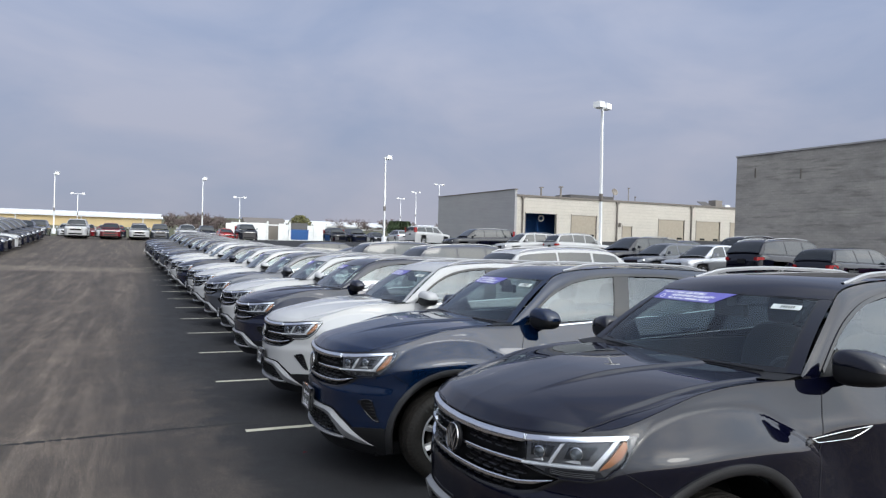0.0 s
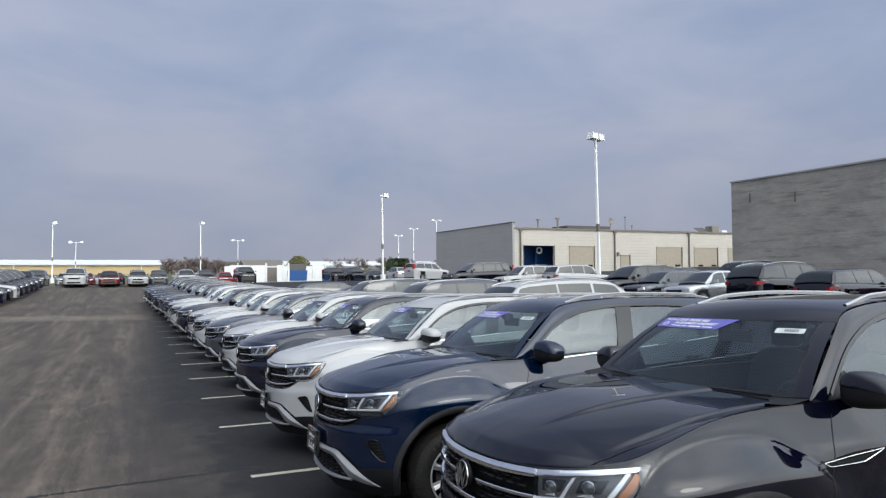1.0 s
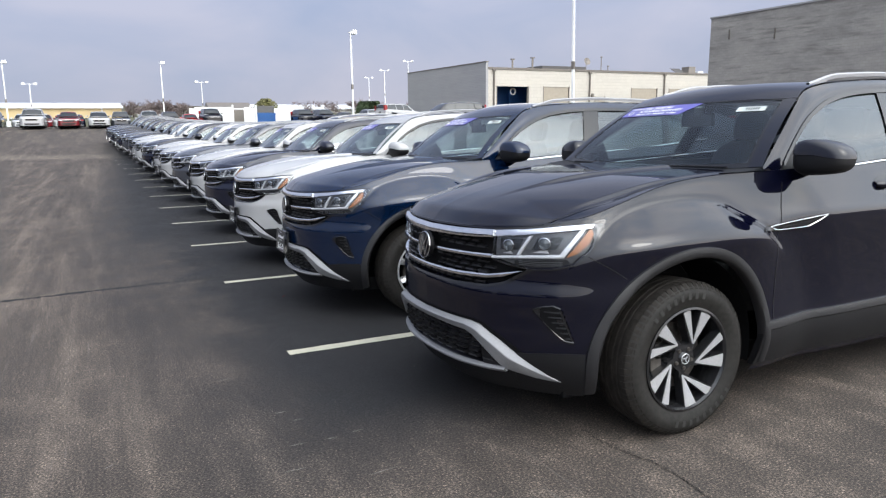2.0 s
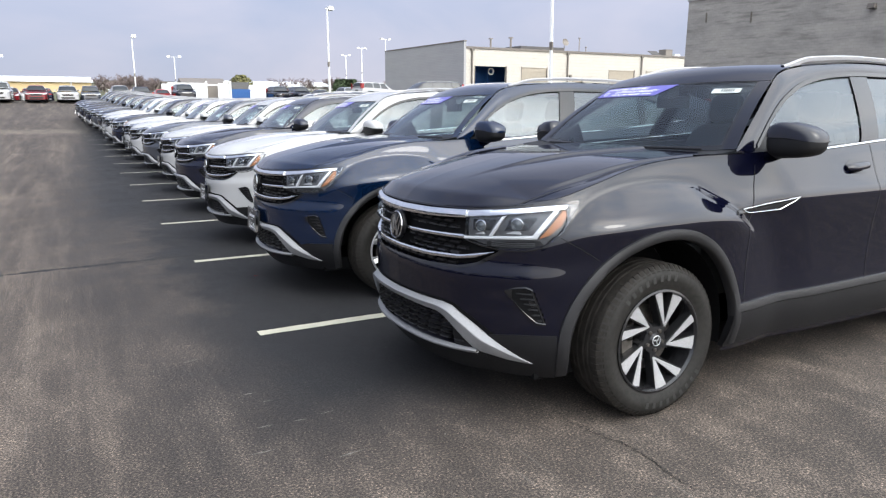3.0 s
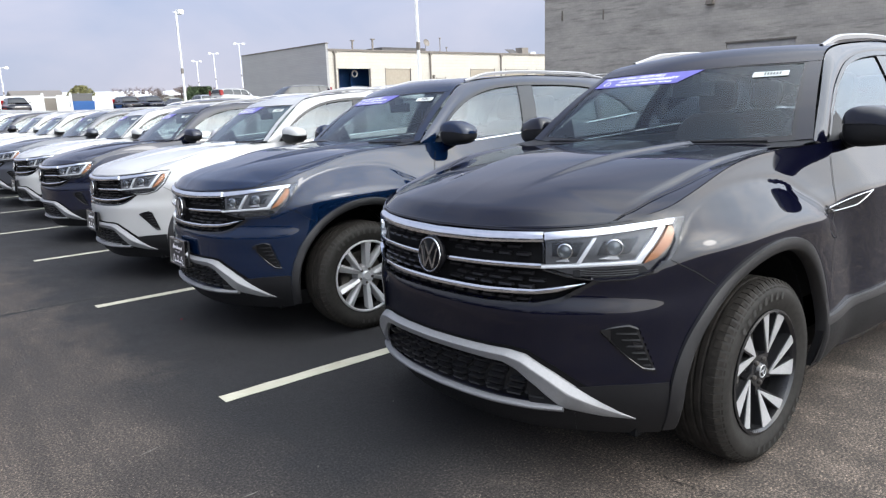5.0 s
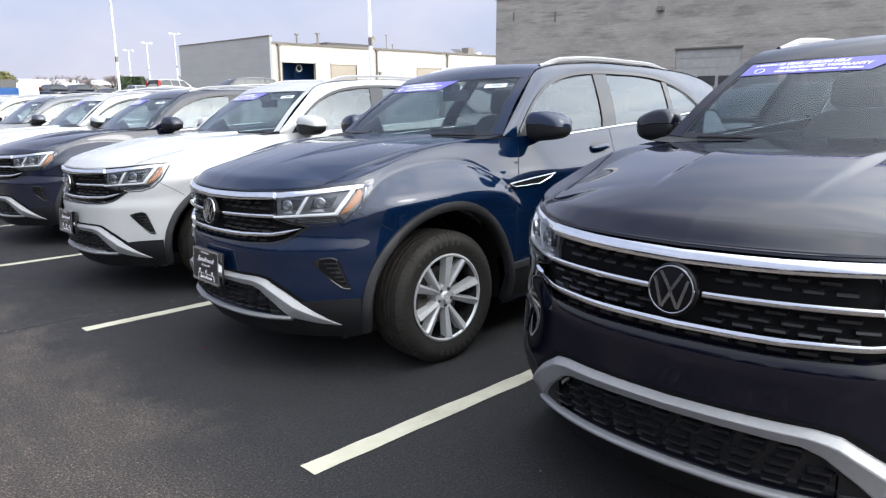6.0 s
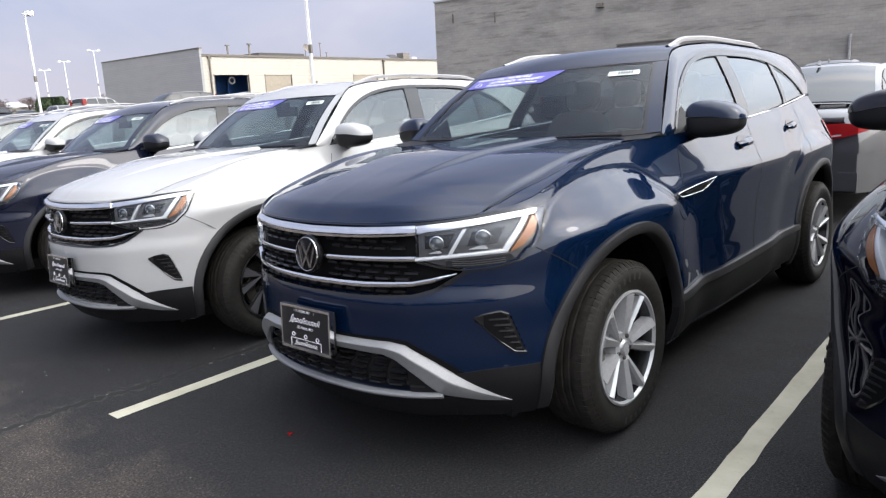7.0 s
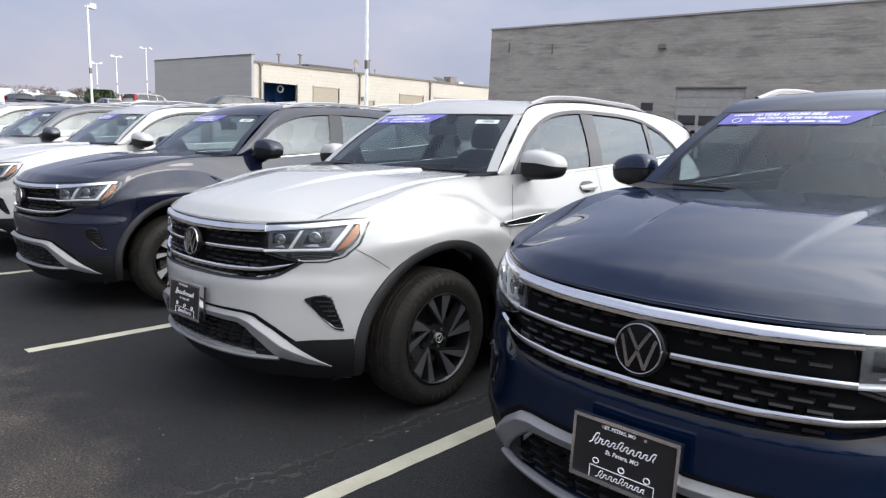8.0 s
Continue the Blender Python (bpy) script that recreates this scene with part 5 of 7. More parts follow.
    made.append(("hub", Build().lathe([(0.0001, yi - 0.010), (0.024, yi - 0.010), (0.030, yi - 0.004), (0.034, yi + 0.002), (0.066, yi + 0.004), (0.075, yi + 0.03), (0.075, 0.0)][::-1], 32), face, 40))
    ringb = Build().lathe([(0.022, yi - 0.0105), (0.024, yi - 0.0125), (0.027, yi - 0.0105)][::-1], 24)
    for a in (0.5, 2.6, 4.7):
        c = [(0.018 * math.cos(a), 0.018 * math.sin(a)), (-0.012 * math.cos(a + 0.5), -0.012 * math.sin(a + 0.5))]
        ringb.tube([(c[0][0], yi - 0.011, c[0][1]), (c[1][0], yi - 0.011, c[1][1])], 0.0015, 5)
    made.append(("hub_badge", ringb, ALLOY, 40))
    lugs = Build()
    for k in range(5):
        a = 2 * math.pi * k / 5 + 0.55
        lugs.lathe([(0.0001, yi - 0.006), (0.008, yi - 0.006), (0.010, yi - 0.002), (0.010, yi + 0.012)][::-1], 8, "y", (0.050 * math.cos(a), 0, 0.050 * math.sin(a)))
    made.append(("lug_ring", lugs, STEEL, 40))
    return made


WHEELS = {}


def wheel_meshes(style):
    if style not in WHEELS:
        out_ = []
        for name, b, mat, sharp in wheel(style, rim=0.247 if style == "silver" else 0.250):
            me = bpy.data.meshes.new(name)
            me.from_pydata([tuple(map(float, v)) for v in b.v], [], b.f)
            me.materials.append(mat)
            bm = bmesh.new()
            bm.from_mesh(me)
            bmesh.ops.recalc_face_normals(bm, faces=bm.faces)
            bm.to_mesh(me)
            bm.free()
            me.shade_smooth()
            me.set_sharp_from_angle(angle=radians(sharp))
            out_.append((name, me))
        WHEELS[style] = out_
    return WHEELS[style]


def add_wheels(thing, style, hubs, r, track=0.845, steer=0.0, scale=1.0, parts=None):
    for i, hx in enumerate(hubs):
        for s in (-1, 1):
            tyre = None
            for name, me in wheel_meshes(style):
                if parts and name not in parts:
                    continue
                ob = new(name if name != "tyre" else "wheel", me)
                if tyre is None:
                    tyre = ob
                    ob.parent = thing
                    ob.matrix_basis = pose(hx, s * track, r, 0, radians(0) + (40 * i + 25 * s), (0 if s < 0 else 180) + (steer if i == 0 else 0)) @ Matrix.Diagonal((scale, scale, scale, 1))
                else:
                    ob.parent = tyre
                if name in ("tread", "tread_band", "sidewall_relief", "lug_ring", "wheel_facing", "wheel_centre"):
                    ob["kind"] = "stuff"


def windshield_stickers(thing, banner=True, tag=True):
    if banner:
        # the film runs along the top edge, its driver-side end cut slantwise
        def S(a, w, off):
            return screen(a, w, off)
        q = strip(S, [(0.90, 0.80), (0.5, 0.80), (0.02, 0.80)], [(0.90, 0.978), (0.5, 0.978), (-0.16, 0.978)], 0.004, 0.001, 30, 3)
        film = q.out("banner", BANNER, thing, "violet warranty banner on the windshield")
        for text, size, a0, w0, squeeze in (("10 YEAR / 200,000 MILE", 0.034, 0.67, 0.917, 0.98), ("NATIONWIDE WARRANTY", 0.034, 0.64, 0.863, 0.98), ("With Every New", 0.024, 0.655, 0.819, 1.0), ("Purchase", 0.024, 0.20, 0.819, 1.0)):
            lettering(film, text, size, a0, w0, squeeze)
        b = Build()
        b.grid([[screen(0.385 - u * 0.165, ww, 0.0075) for ww in (0.820, 0.840)] for u in (0, 1)])
        for c in np.linspace(0.70, 0.84, 6):
            b.grid([[screen(c - u * 0.02, ww, 0.0075) for ww in (0.925, 0.948)] for u in (0, 1)])
        ringp = [screen(0.775 + 0.034 * math.cos(t), 0.855 + 0.034 * math.sin(t), 0.0065) for t in np.linspace(0, 2 * math.pi, 21)]
        b.tube(ringp, 0.002, 4)
        tagged(b.out("banner_print", PRINT, film), kind="stuff")
    if tag:
        b = Build()
        rows = [[screen(a, w, 0.004) for w in (0.800, 0.876)] for a in np.linspace(-0.81, -0.57, 6)]
        b.grid(rows, flip=True)
        tg = b.out("stock_tag", PAPER, thing, "white paper tag on the windshield")
        b = Build()
        for a in np.linspace(-0.76, -0.66, 6):
            b.grid([[screen(a + u * 0.011, w, 0.0065) for w in (0.818, 0.858)] for u in (0, 1)], flip=True)
        b.out("tag_print", INK, tg)


def lettering(parent, text, size, a0, w0, squeeze):
    """Words laid on the glass, one flat mesh."""
    me = text_mesh(text, size, 0.0012)
    verts = []
    for v in me.vertices:
        y = a0 * 0.675 - (v.co.x + 0.22 * v.co.y) * squeeze
        verts.append(screen(y / 0.675, w0 + v.co.y / 0.66, 0.0075))
    faces = [tuple(p.vertices) for p in me.polygons]
    part("lettering", verts, faces, PRINT, parent, smooth=False)


G_LOW = np.array([(0, 0.742), (0.30, 0.744), (0.50, 0.754), (0.58, 0.775), (0.64, 0.815), (0.685, 0.846)]).T
G_TOP = np.array([(0, 1.005), (0.52, 1.012), (0.53, 0.895), (0.62, 0.866), (0.69, 0.846)]).T
L_LOW = np.array([(0.50, 0.90), (0.60, 0.866), (0.69, 0.852), (0.78, 0.858), (0.835, 0.882), (0.875, 0.945), (0.90, 1.03)]).T
L_TOP = np.array([(0.50, 1.005), (0.72, 1.022), (0.86, 1.045), (0.90, 1.048)]).T


def in_grille(x, y, z):
    """Where the skin stands back behind grilles and lamps."""
    y = abs(y)
    if x > 0.5:
        return False
    up = y < 0.67 and np.interp(y, *G_LOW) < z < np.interp(y, *G_TOP)
    lamp = 0.52 < y < 0.885 and np.interp(y, *L_LOW) < z < np.interp(y, *L_TOP)
    low = 0.36 < z < 0.53 and y < 0.36 + max(0.0, (0.51 - z) * 1.3)
    inlet = 0.704 < y < 0.836 and np.interp(y, (0.698, 0.740, 0.778, 0.812, 0.840), (0.655, 0.600, 0.548, 0.508, 0.503)) + 0.008 < z < np.interp(y, (0.700, 0.735, 0.775, 0.797, 0.840), (0.662, 0.676, 0.684, 0.672, 0.503)) - 0.007
    return up or lamp or low or inlet


PAINTED = ("body_side", "front_door", "rear_door", "hood", "roof", "roof_pillar", "spoiler", "door_handle", "mirror_cap")


def coupe_suv(colour, style, plate=True, banner=True):
    global RISE
    thing = new("suv_car")
    col = PAINT[colour]
    RISE = ((0.0, 1.06, 1.20, 1.72), (0.0, 0.0, 0.032, 0.058))
    body_shells(SUV, thing, col, grille=in_grille)
    hood_part(thing, col)
    cabin(thing, col)
    cabin_inside(thing)
    front_fascia(thing, col, plate)
    side_details(thing, col)
    windshield_stickers(thing, banner)
    RISE = None
    add_wheels(thing, style, SUV.hubs, 0.378)
    return thing


def recolour(thing, colour):
    for o in thing.children_recursive:
        if o.name.split(".")[0] in PAINTED and o.material_slots:
            o.material_slots[0].link = "OBJECT"
            o.material_slots[0].material = PAINT[colour]


# ---------------------------------------------------------------- other cars on the lot
def other_car(name, length=4.6, width=1.82, height=1.48, kind="sedan", colour="silver", detail=True):
    """A parked car of another make: skin, glass, lamps and wheels as parts. Nose at x = 0."""
    thing = new(name)
    col = PAINT[colour]
    L, W, H = length, width / 2, height
    tall = kind in ("suv", "van", "big")
    r = 0.37 if tall else 0.325
    hub_f, hub_r = 0.19 * L, 0.79 * L
    hood_z = {"sedan": 0.60, "hatch": 0.60, "suv": 0.60, "big": 0.62, "van": 0.58}[kind] * H
    belt = hood_z + 0.06 * H
    deck_pts = [(0, hood_z * 0.74), (0.02 * L, hood_z * 0.88), (0.07 * L, hood_z * 0.95), (0.26 * L, hood_z + 0.035)]
    if kind == "sedan":
        roof_pts = [(0.25, belt), (0.40, H * 0.95), (0.50, H), (0.62, H * 0.985), (0.74, H * 0.88), (0.87, belt + 0.05)]
        deck_pts += [(0.84 * L, belt + 0.03), (0.97 * L, belt), (L, belt - 0.12)]
    elif kind == "hatch":
        roof_pts = [(0.24, belt), (0.40, H * 0.95), (0.52, H), (0.75, H * 0.985), (0.92, H * 0.93), (0.985, belt + 0.03)]
        deck_pts += [(0.9 * L, belt + 0.04), (0.985 * L, belt), (L, belt - 0.2)]
    else:
        roof_pts = [(0.25, belt), (0.375, H * 0.94), (0.47, H * 0.99), (0.62, H), (0.80, H * 0.975), (0.915, H * 0.915), (0.985, belt + 0.05)] if kind == "suv" else [(0.25, belt), (0.385, H * 0.945), (0.50, H * 0.99), (0.75, H), (0.90, H * 0.98), (0.945, H * 0.95), (0.985, belt + 0.05)]
        deck_pts += [(0.9 * L, belt + 0.03), (0.985 * L, belt), (L, belt - 0.25)]
    deck = smooth_table(np.array(deck_pts).T, 120)
    roof = smooth_table(np.array([(a * L, b) for a, b in roof_pts]).T, 120)

    def half(x):
        u = x / L
        return W * (1 - 0.30 * max(0, 1 - u / 0.16) ** 2.6 - 0.20 * max(0, (u - 0.88) / 0.12) ** 2.4)
    # skin
    xs = np.linspace(0, L, 84)
    keep_rows = []
    for x in xs:
        d, w = float(np.interp(x, *deck)), half(x)
        inn = 0.05 * max(0, 1 - x / (0.05 * L)) + 0.04 * max(0, (x - 0.96 * L) / (0.04 * L))
        side = [(w * 0.95, 0.20), (w * 0.985, 0.32), (w * 0.99, 0.45), (w, 0.58), (w, max(0.66, d * 0.78)), (w * 0.985, d * 0.90), (w * 0.94, d * 0.965), (w * 0.86, d), (w * 0.5, d + 0.018), (0, d + 0.024)]
        side = [(w * 0.985, 0.20 + i * 0.055) for i in range(8)] + side[3:]
        keep_rows.append([(x + inn * (1 if x < L / 2 else -1), y, z) for y, z in side])
    def keep(i, j):
        x, z = (xs[i] + xs[i + 1]) / 2, keep_rows[i][j][2]
        return j >= len(keep_rows[0]) - 4 or min(math.hypot(x - hub_f, z - r), math.hypot(x - hub_r, z - r)) > r + 0.055
    b = Build()
    b.grid(keep_rows, keep=keep)
    b.grid([[(p[0], -p[1], p[2]) for p in row] for row in keep_rows], flip=True, keep=keep)
    for row, fl in ((keep_rows[0], False), (keep_rows[-1], True)):
        b.grid([[(p[0], -p[1], p[2]) for p in row], row], flip=fl)
    b.out("body", col, thing, sharp=45)
    # cabin: painted frame, panes a little proud of it
    def cab(x, w):
        zb, zr = float(np.interp(x, *deck)) - 0.02, float(np.interp(x, *roof))
        z = zb + (zr - zb) * w
        y = W * (0.90 - (0.24 if not tall else 0.19) * ((z - zb) / max(0.2, H - belt)) ** 1.2) * (1 - 0.06 * max(0, (x / L - 0.8) / 0.2))
        return y, z
    x0, x1 = roof[0][0], roof[0][-1]
    cx = np.linspace(x0, x1, 50)
    rows = []
    for x in cx:
        line = [(x, cab(x, w)[0], cab(x, w)[1]) for w in (0, 0.35, 0.7, 0.9, 1.0)]
        top = cab(x, 1.0)
        line += [(x, top[0] * k, top[1] + 0.05 * (1 - k ** 3)) for k in (0.97, 0.92, 0.84, 0.6, 0.3, 0.0)]
        rows.append(line)
    b = Build()
    b.grid(rows)
    b.grid([[(p[0], -p[1], p[2]) for p in row] for row in rows], flip=True)
    b.out("cabin_frame", col, thing, sharp=45)
    for s in (-1, 1):
        lean = 0.105 * L                # the windows follow the slope of windshield and tailgate
        cuts = [(0.285, 0.505, lean, 0.02), (0.520, 0.70, 0.02, 0.02)] + ([(0.712, 0.955, 0.02, -0.05 * L)] if tall or kind == "hatch" else [(0.712, 0.835, 0.02, -0.06 * L)])
        for a, c, la, lc in cuts:
            q = []
            for u in np.linspace(0, 1, 9):
                line = []
                for w in np.linspace(0.08, 0.90, 6):
                    x = (a * L + la * w) * (1 - u) + (c * L + lc * w) * u
                    y, z = cab(x, w)
                    line.append((x, s * (y + 0.008), z))
                q.append(line)
            Build().grid(q, flip=s < 0).out("side_window", GLASS_FAR, thing)
    def slab(xa, xb, name, inner):
        q = []
        for x in np.linspace(xa, xb, 6):
            y, z = cab(x, 1.0)
            y2 = y * inner
            q.append([(x, a * y2, z + 0.05 * (1 - abs(a * inner) ** 3) + 0.008) for a in np.linspace(-1, 1, 13)])
        return Build().grid(q).out(name, GLASS_FAR, thing)
    slab(x0 + 0.03, roof_pts[1][0] * L - 0.03, "windshield", 0.95)
    if kind == "sedan":
        strip(lambda y, z, off: (0.64 * L + z, y, H + 0.035 + off * (1 - z / 0.16)), [(-0.012, 0.0), (0.012, 0.0)], [(-0.010, 0.15), (0.010, 0.15)], 0.05, 0.06, 4, 4).out("antenna_fin", GLOSS, thing)
        slab(roof_pts[3][0] * L + 0.16, x1 - 0.03, "rear_window", 0.93)
    else:
        slab(roof_pts[-2][0] * L + 0.02, x1 - 0.02, "rear_window", 0.93)
    # face: grille, lamps, bumper
    fz = hood_z * 0.74
    def nose(y, z, off):
        u = abs(y) / W
        return (-off + 0.05 + 0.30 * max(0, u - 0.55) ** 1.6, y, z)
    strip(nose, [(-0.45 * W, fz - 0.14), (0.45 * W, fz - 0.14)], [(-0.52 * W, fz + 0.04), (0.52 * W, fz + 0.04)], 0.02, 0.08, 14, 2).out("grille", GLOSS, thing)
    strip(nose, [(-0.50 * W, fz + 0.035), (0.50 * W, fz + 0.035)], [(-0.52 * W, fz + 0.065), (0.52 * W, fz + 0.065)], 0.03, 0.08, 14, 1).out("grille_bar", CHROME, thing)
    strip(nose, [(-0.55 * W, 0.26), (0.55 * W, 0.26)], [(-0.62 * W, 0.40), (0.62 * W, 0.40)], 0.02, 0.08, 14, 1).out("lower_inlet", PLASTIC, thing)
    for s in (-1, 1):
        lo, hi = [(0.56 * W, fz - 0.05), (0.93 * W, fz + 0.01)], [(0.55 * W, fz + 0.06), (0.90 * W, fz + 0.12)]
        q = strip(lambda y, z, off: nose(s * y, z, off), lo, hi, 0.015, 0.08, 8, 2)
        q.f = q.f if s > 0 else [f[::-1] for f in q.f]
        q.out("headlight", LAMP_WHITE if kind != "big" else LAMP_DARK, thing)
        # tail lamps wrap the rear corner
        tz = belt - (0.20 if kind != "big" else 0.02)
        yi = W * (0.50 if kind == "sedan" else 0.62)
        z2 = 0.105 if kind != "big" else 0.5
        if kind == "sedan":             # a wedge that runs out to a point round the corner
            b = Build()
            b.grid([[(L - 0.012, s * 0.36 * W, z) for z in (tz - 0.055, tz + 0.035, tz + 0.115)], [(L - 0.002, s * half(L) * 0.80, z) for z in (tz - 0.025, tz + 0.045, tz + 0.112)], [(L - 0.02, s * half(L) * 0.99, z) for z in (tz + 0.010, tz + 0.055, tz + 0.100)], [(L - 0.20, s * (half(L - 0.20) + 0.006), z) for z in (tz + 0.058, tz + 0.064, tz + 0.070)]], flip=s > 0)
            lens = b.out("tail_lamp", LAMP_RED, thing, "red tail lamp with a clear strip")
            b = Build()
            b.grid([[(L - 0.008, s * 0.37 * W, z) for z in (tz - 0.036, tz - 0.016)], [(L + 0.002, s * half(L) * 0.80, z) for z in (tz - 0.008, tz + 0.008)]], flip=s > 0)
            b.out("clear_strip", LAMP_WHITE, lens, smooth=False)
        else:
            b = Build()
            b.grid([[(L - 0.008 - 0.004 * (belt - z), s * yi, z) for z in (tz, tz + z2)], [(L + 0.004, s * half(L) * 0.985, z) for z in (tz - 0.02, tz + z2 + 0.01)], [(L - 0.24, s * (half(L - 0.24) + 0.008), z) for z in (tz + 0.02, tz + z2 + 0.01)]], flip=s > 0)
            b.out("tail_lamp", LAMP_RED, thing, "red tail lamp", smooth=False)
        b = Build()
        b.box((x0 + 0.10 * L, s * (W + 0.09), belt + 0.10), (0.10, 0.20, 0.13), 0, 0.8)
        b.out("mirror", col, thing)
        if tall:
            b = Build()
            b.tube([(x, s * cab(x, 1.0)[0] * 0.93, float(np.interp(x, *roof)) + 0.045 * math.sin(math.pi * (x - 0.42 * L) / (0.48 * L)) ** 0.4 + 0.02) for x in np.linspace(0.421 * L, 0.899 * L, 14)], 0.018, 6)
            b.out("roof_rail", RAIL, thing)
    if kind == "sedan":
        def lid(y, z, off):
            return (L - 0.045 + off - 0.05 * (abs(y) / W) ** 3, y, z)
        strip(lid, [(-0.56 * W, 0.56), (0, 0.54), (0.56 * W, 0.56)], [(-0.60 * W, belt - 0.10), (0, belt - 0.09), (0.60 * W, belt - 0.10)], 0.02, 0.03, 20, 5, 0.012).out("trunk_lid", col, thing)
        strip(lid, [(-0.66 * W, belt - 0.075), (0, belt - 0.065), (0.66 * W, belt - 0.075)], [(-0.66 * W, belt - 0.03), (0, belt - 0.02), (0.66 * W, belt - 0.03)], 0.04, 0.05, 20, 2, 0.008).out("trunk_lip", col, thing)
    strip(lambda y, z, off: (L - 0.03 + off - 0.14 * max(0, abs(y) / W - 0.6) ** 1.6, y, z), [(-0.8 * W, 0.22), (0.8 * W, 0.22)], [(-0.8 * W, 0.40), (0.8 * W, 0.40)], 0.02, 0.05, 14, 2).out("rear_bumper", PLASTIC if tall else col, thing)
    b = Build()
    b.box((L + 0.012 - 0.03, 0, belt - 0.24), (0.03, 0.34, 0.16))
    b.out("plate_recess", PLASTIC, thing, smooth=False)
    b = Build()
    b.box((L / 2, 0, 0.25), (L * 0.9, W * 1.5, 0.12))
    b.out("underbody", DARK, thing, smooth=False)
    add_wheels(thing, "silver", (hub_f, hub_r), r, W - 0.115, 0, r / 0.378, ("tyre", "rim", "wheel_centre", "hub", "brake_backing"))
    return thing


GLASS_FAR = plain("dark car glass", (0.012, 0.015, 0.016), 0.05, 0.0, 20, 0.2)
GLASS_FAR.node_tree.nodes["Principled BSDF"].inputs["Specular IOR Level"].default_value = 0.75


# ---------------------------------------------------------------- ground
def ground_z(x, y):
    """The lot is level by the nearest cars and climbs gently away from them."""
    gy = 2.7 * (max(0.0, min(y, 74.0) - 6.0) / 63.0) ** 1.6
    gx = 0.75 * float(sstep(3.5, 18.0, x)) * (1 - 0.85 * float(sstep(45.0, 80.0, y))) + 0.035 * max(0.0, min(x, 70.0) - 25.0)
    return gy + gx + 0.047 * max(0.0, y - 95.0)


ground_m, nt, bs = material("worn asphalt")
geo = nt.nodes.new("ShaderNodeNewGeometry")
pos = geo.outputs["Position"]
sep = nt.nodes.new("ShaderNodeSeparateXYZ")
nt.links.new(pos, sep.inputs[0])


def math_node(op, a, b=None, tree=None):
    m = (tree or nt).nodes.new("ShaderNodeMath")
    m.operation = op
    for i, v in enumerate((a, b)):
        if v is None:
            continue
        if isinstance(v, (int, float)):
            m.inputs[i].default_value = v
        else:
            (tree or nt).links.new(v, m.inputs[i])
    return m.outputs[0]


def mapped(tree, vec, scale):
    mp = tree.nodes.new("ShaderNodeMapping")
    mp.inputs["Scale"].default_value = scale
    tree.links.new(vec, mp.inputs["Vector"])
    return mp.outputs[0]


grit = noise_node(nt, 95.0, 7.0, 0.74, pos)
chips = nt.nodes.new("ShaderNodeTexVoronoi")
chips.inputs["Scale"].default_value = 170.0
nt.links.new(pos, chips.inputs["Vector"])
broad = noise_node(nt, 0.55, 6.0, 0.6, pos)
patch = noise_node(nt, 2.6, 10.0, 0.74, mapped(nt, pos, (1.0, 0.60, 1.0)))
tracks = noise_node(nt, 1.3, 8.0, 0.72, mapped(nt, pos, (2.0, 0.11, 1.0)))
edge_w = noise_node(nt, 1.1, 4.0, 0.6, pos)
edge_x = math_node("ADD", sep.outputs["X"], math_node("MULTIPLY", math_node("SUBTRACT", edge_w.outputs["Fac"], 0.5), 0.7))
edge_x = math_node("ADD", edge_x, math_node("MULTIPLY", math_node("MINIMUM", math_node("MAXIMUM", sep.outputs["Y"], 0.0), 5.0), 0.11))
edge_x = math_node("SUBTRACT", edge_x, math_node("MULTIPLY", math_node("MINIMUM", math_node("MAXIMUM", math_node("SUBTRACT", sep.outputs["Y"], 12.0), 0.0), 45.0), 0.026))
mr = nt.nodes.new("ShaderNodeMapRange")
mr.inputs["From Min"].default_value, mr.inputs["From Max"].default_value = -0.35, -1.5
nt.links.new(edge_x, mr.inputs["Value"])
near = nt.nodes.new("ShaderNodeMapRange")      # the lot before the first stall is worn like the lane
near.inputs["From Min"].default_value, near.inputs["From Max"].default_value = 0.10, -0.85
nt.links.new(math_node("ADD", sep.outputs["Y"], math_node("MULTIPLY", math_node("SUBTRACT", edge_w.outputs["Fac"], 0.5), 0.9)), near.inputs["Value"])
lane_w = math_node("MAXIMUM", mr.outputs[0], math_node("MULTIPLY", near.outputs[0], 1.0))
bare = nt.nodes.new("ShaderNodeMapRange")      # patches where the seal coat has worn through beside the stalls
bare.inputs["From Min"].default_value, bare.inputs["From Max"].default_value = -0.50, -0.85
bare_n = noise_node(nt, 2.2, 6.0, 0.68, pos)
nt.links.new(math_node("ADD", sep.outputs["X"], math_node("MULTIPLY", math_node("SUBTRACT", bare_n.outputs["Fac"], 0.5), 1.6)), bare.inputs["Value"])
from_y = nt.nodes.new("ShaderNodeMapRange")
from_y.inputs["From Min"].default_value, from_y.inputs["From Max"].default_value = 0.8, 2.2
nt.links.new(sep.outputs["Y"], from_y.inputs["Value"])
to_y = nt.nodes.new("ShaderNodeMapRange")
to_y.inputs["From Min"].default_value, to_y.inputs["From Max"].default_value = 8.5, 6.0
nt.links.new(sep.outputs["Y"], to_y.inputs["Value"])
bare_w = math_node("MULTIPLY", bare.outputs[0], math_node("MULTIPLY", from_y.outputs[0], to_y.outputs[0]))
lane_w = math_node("MAXIMUM", lane_w, math_node("MULTIPLY", bare_w, 0.50))
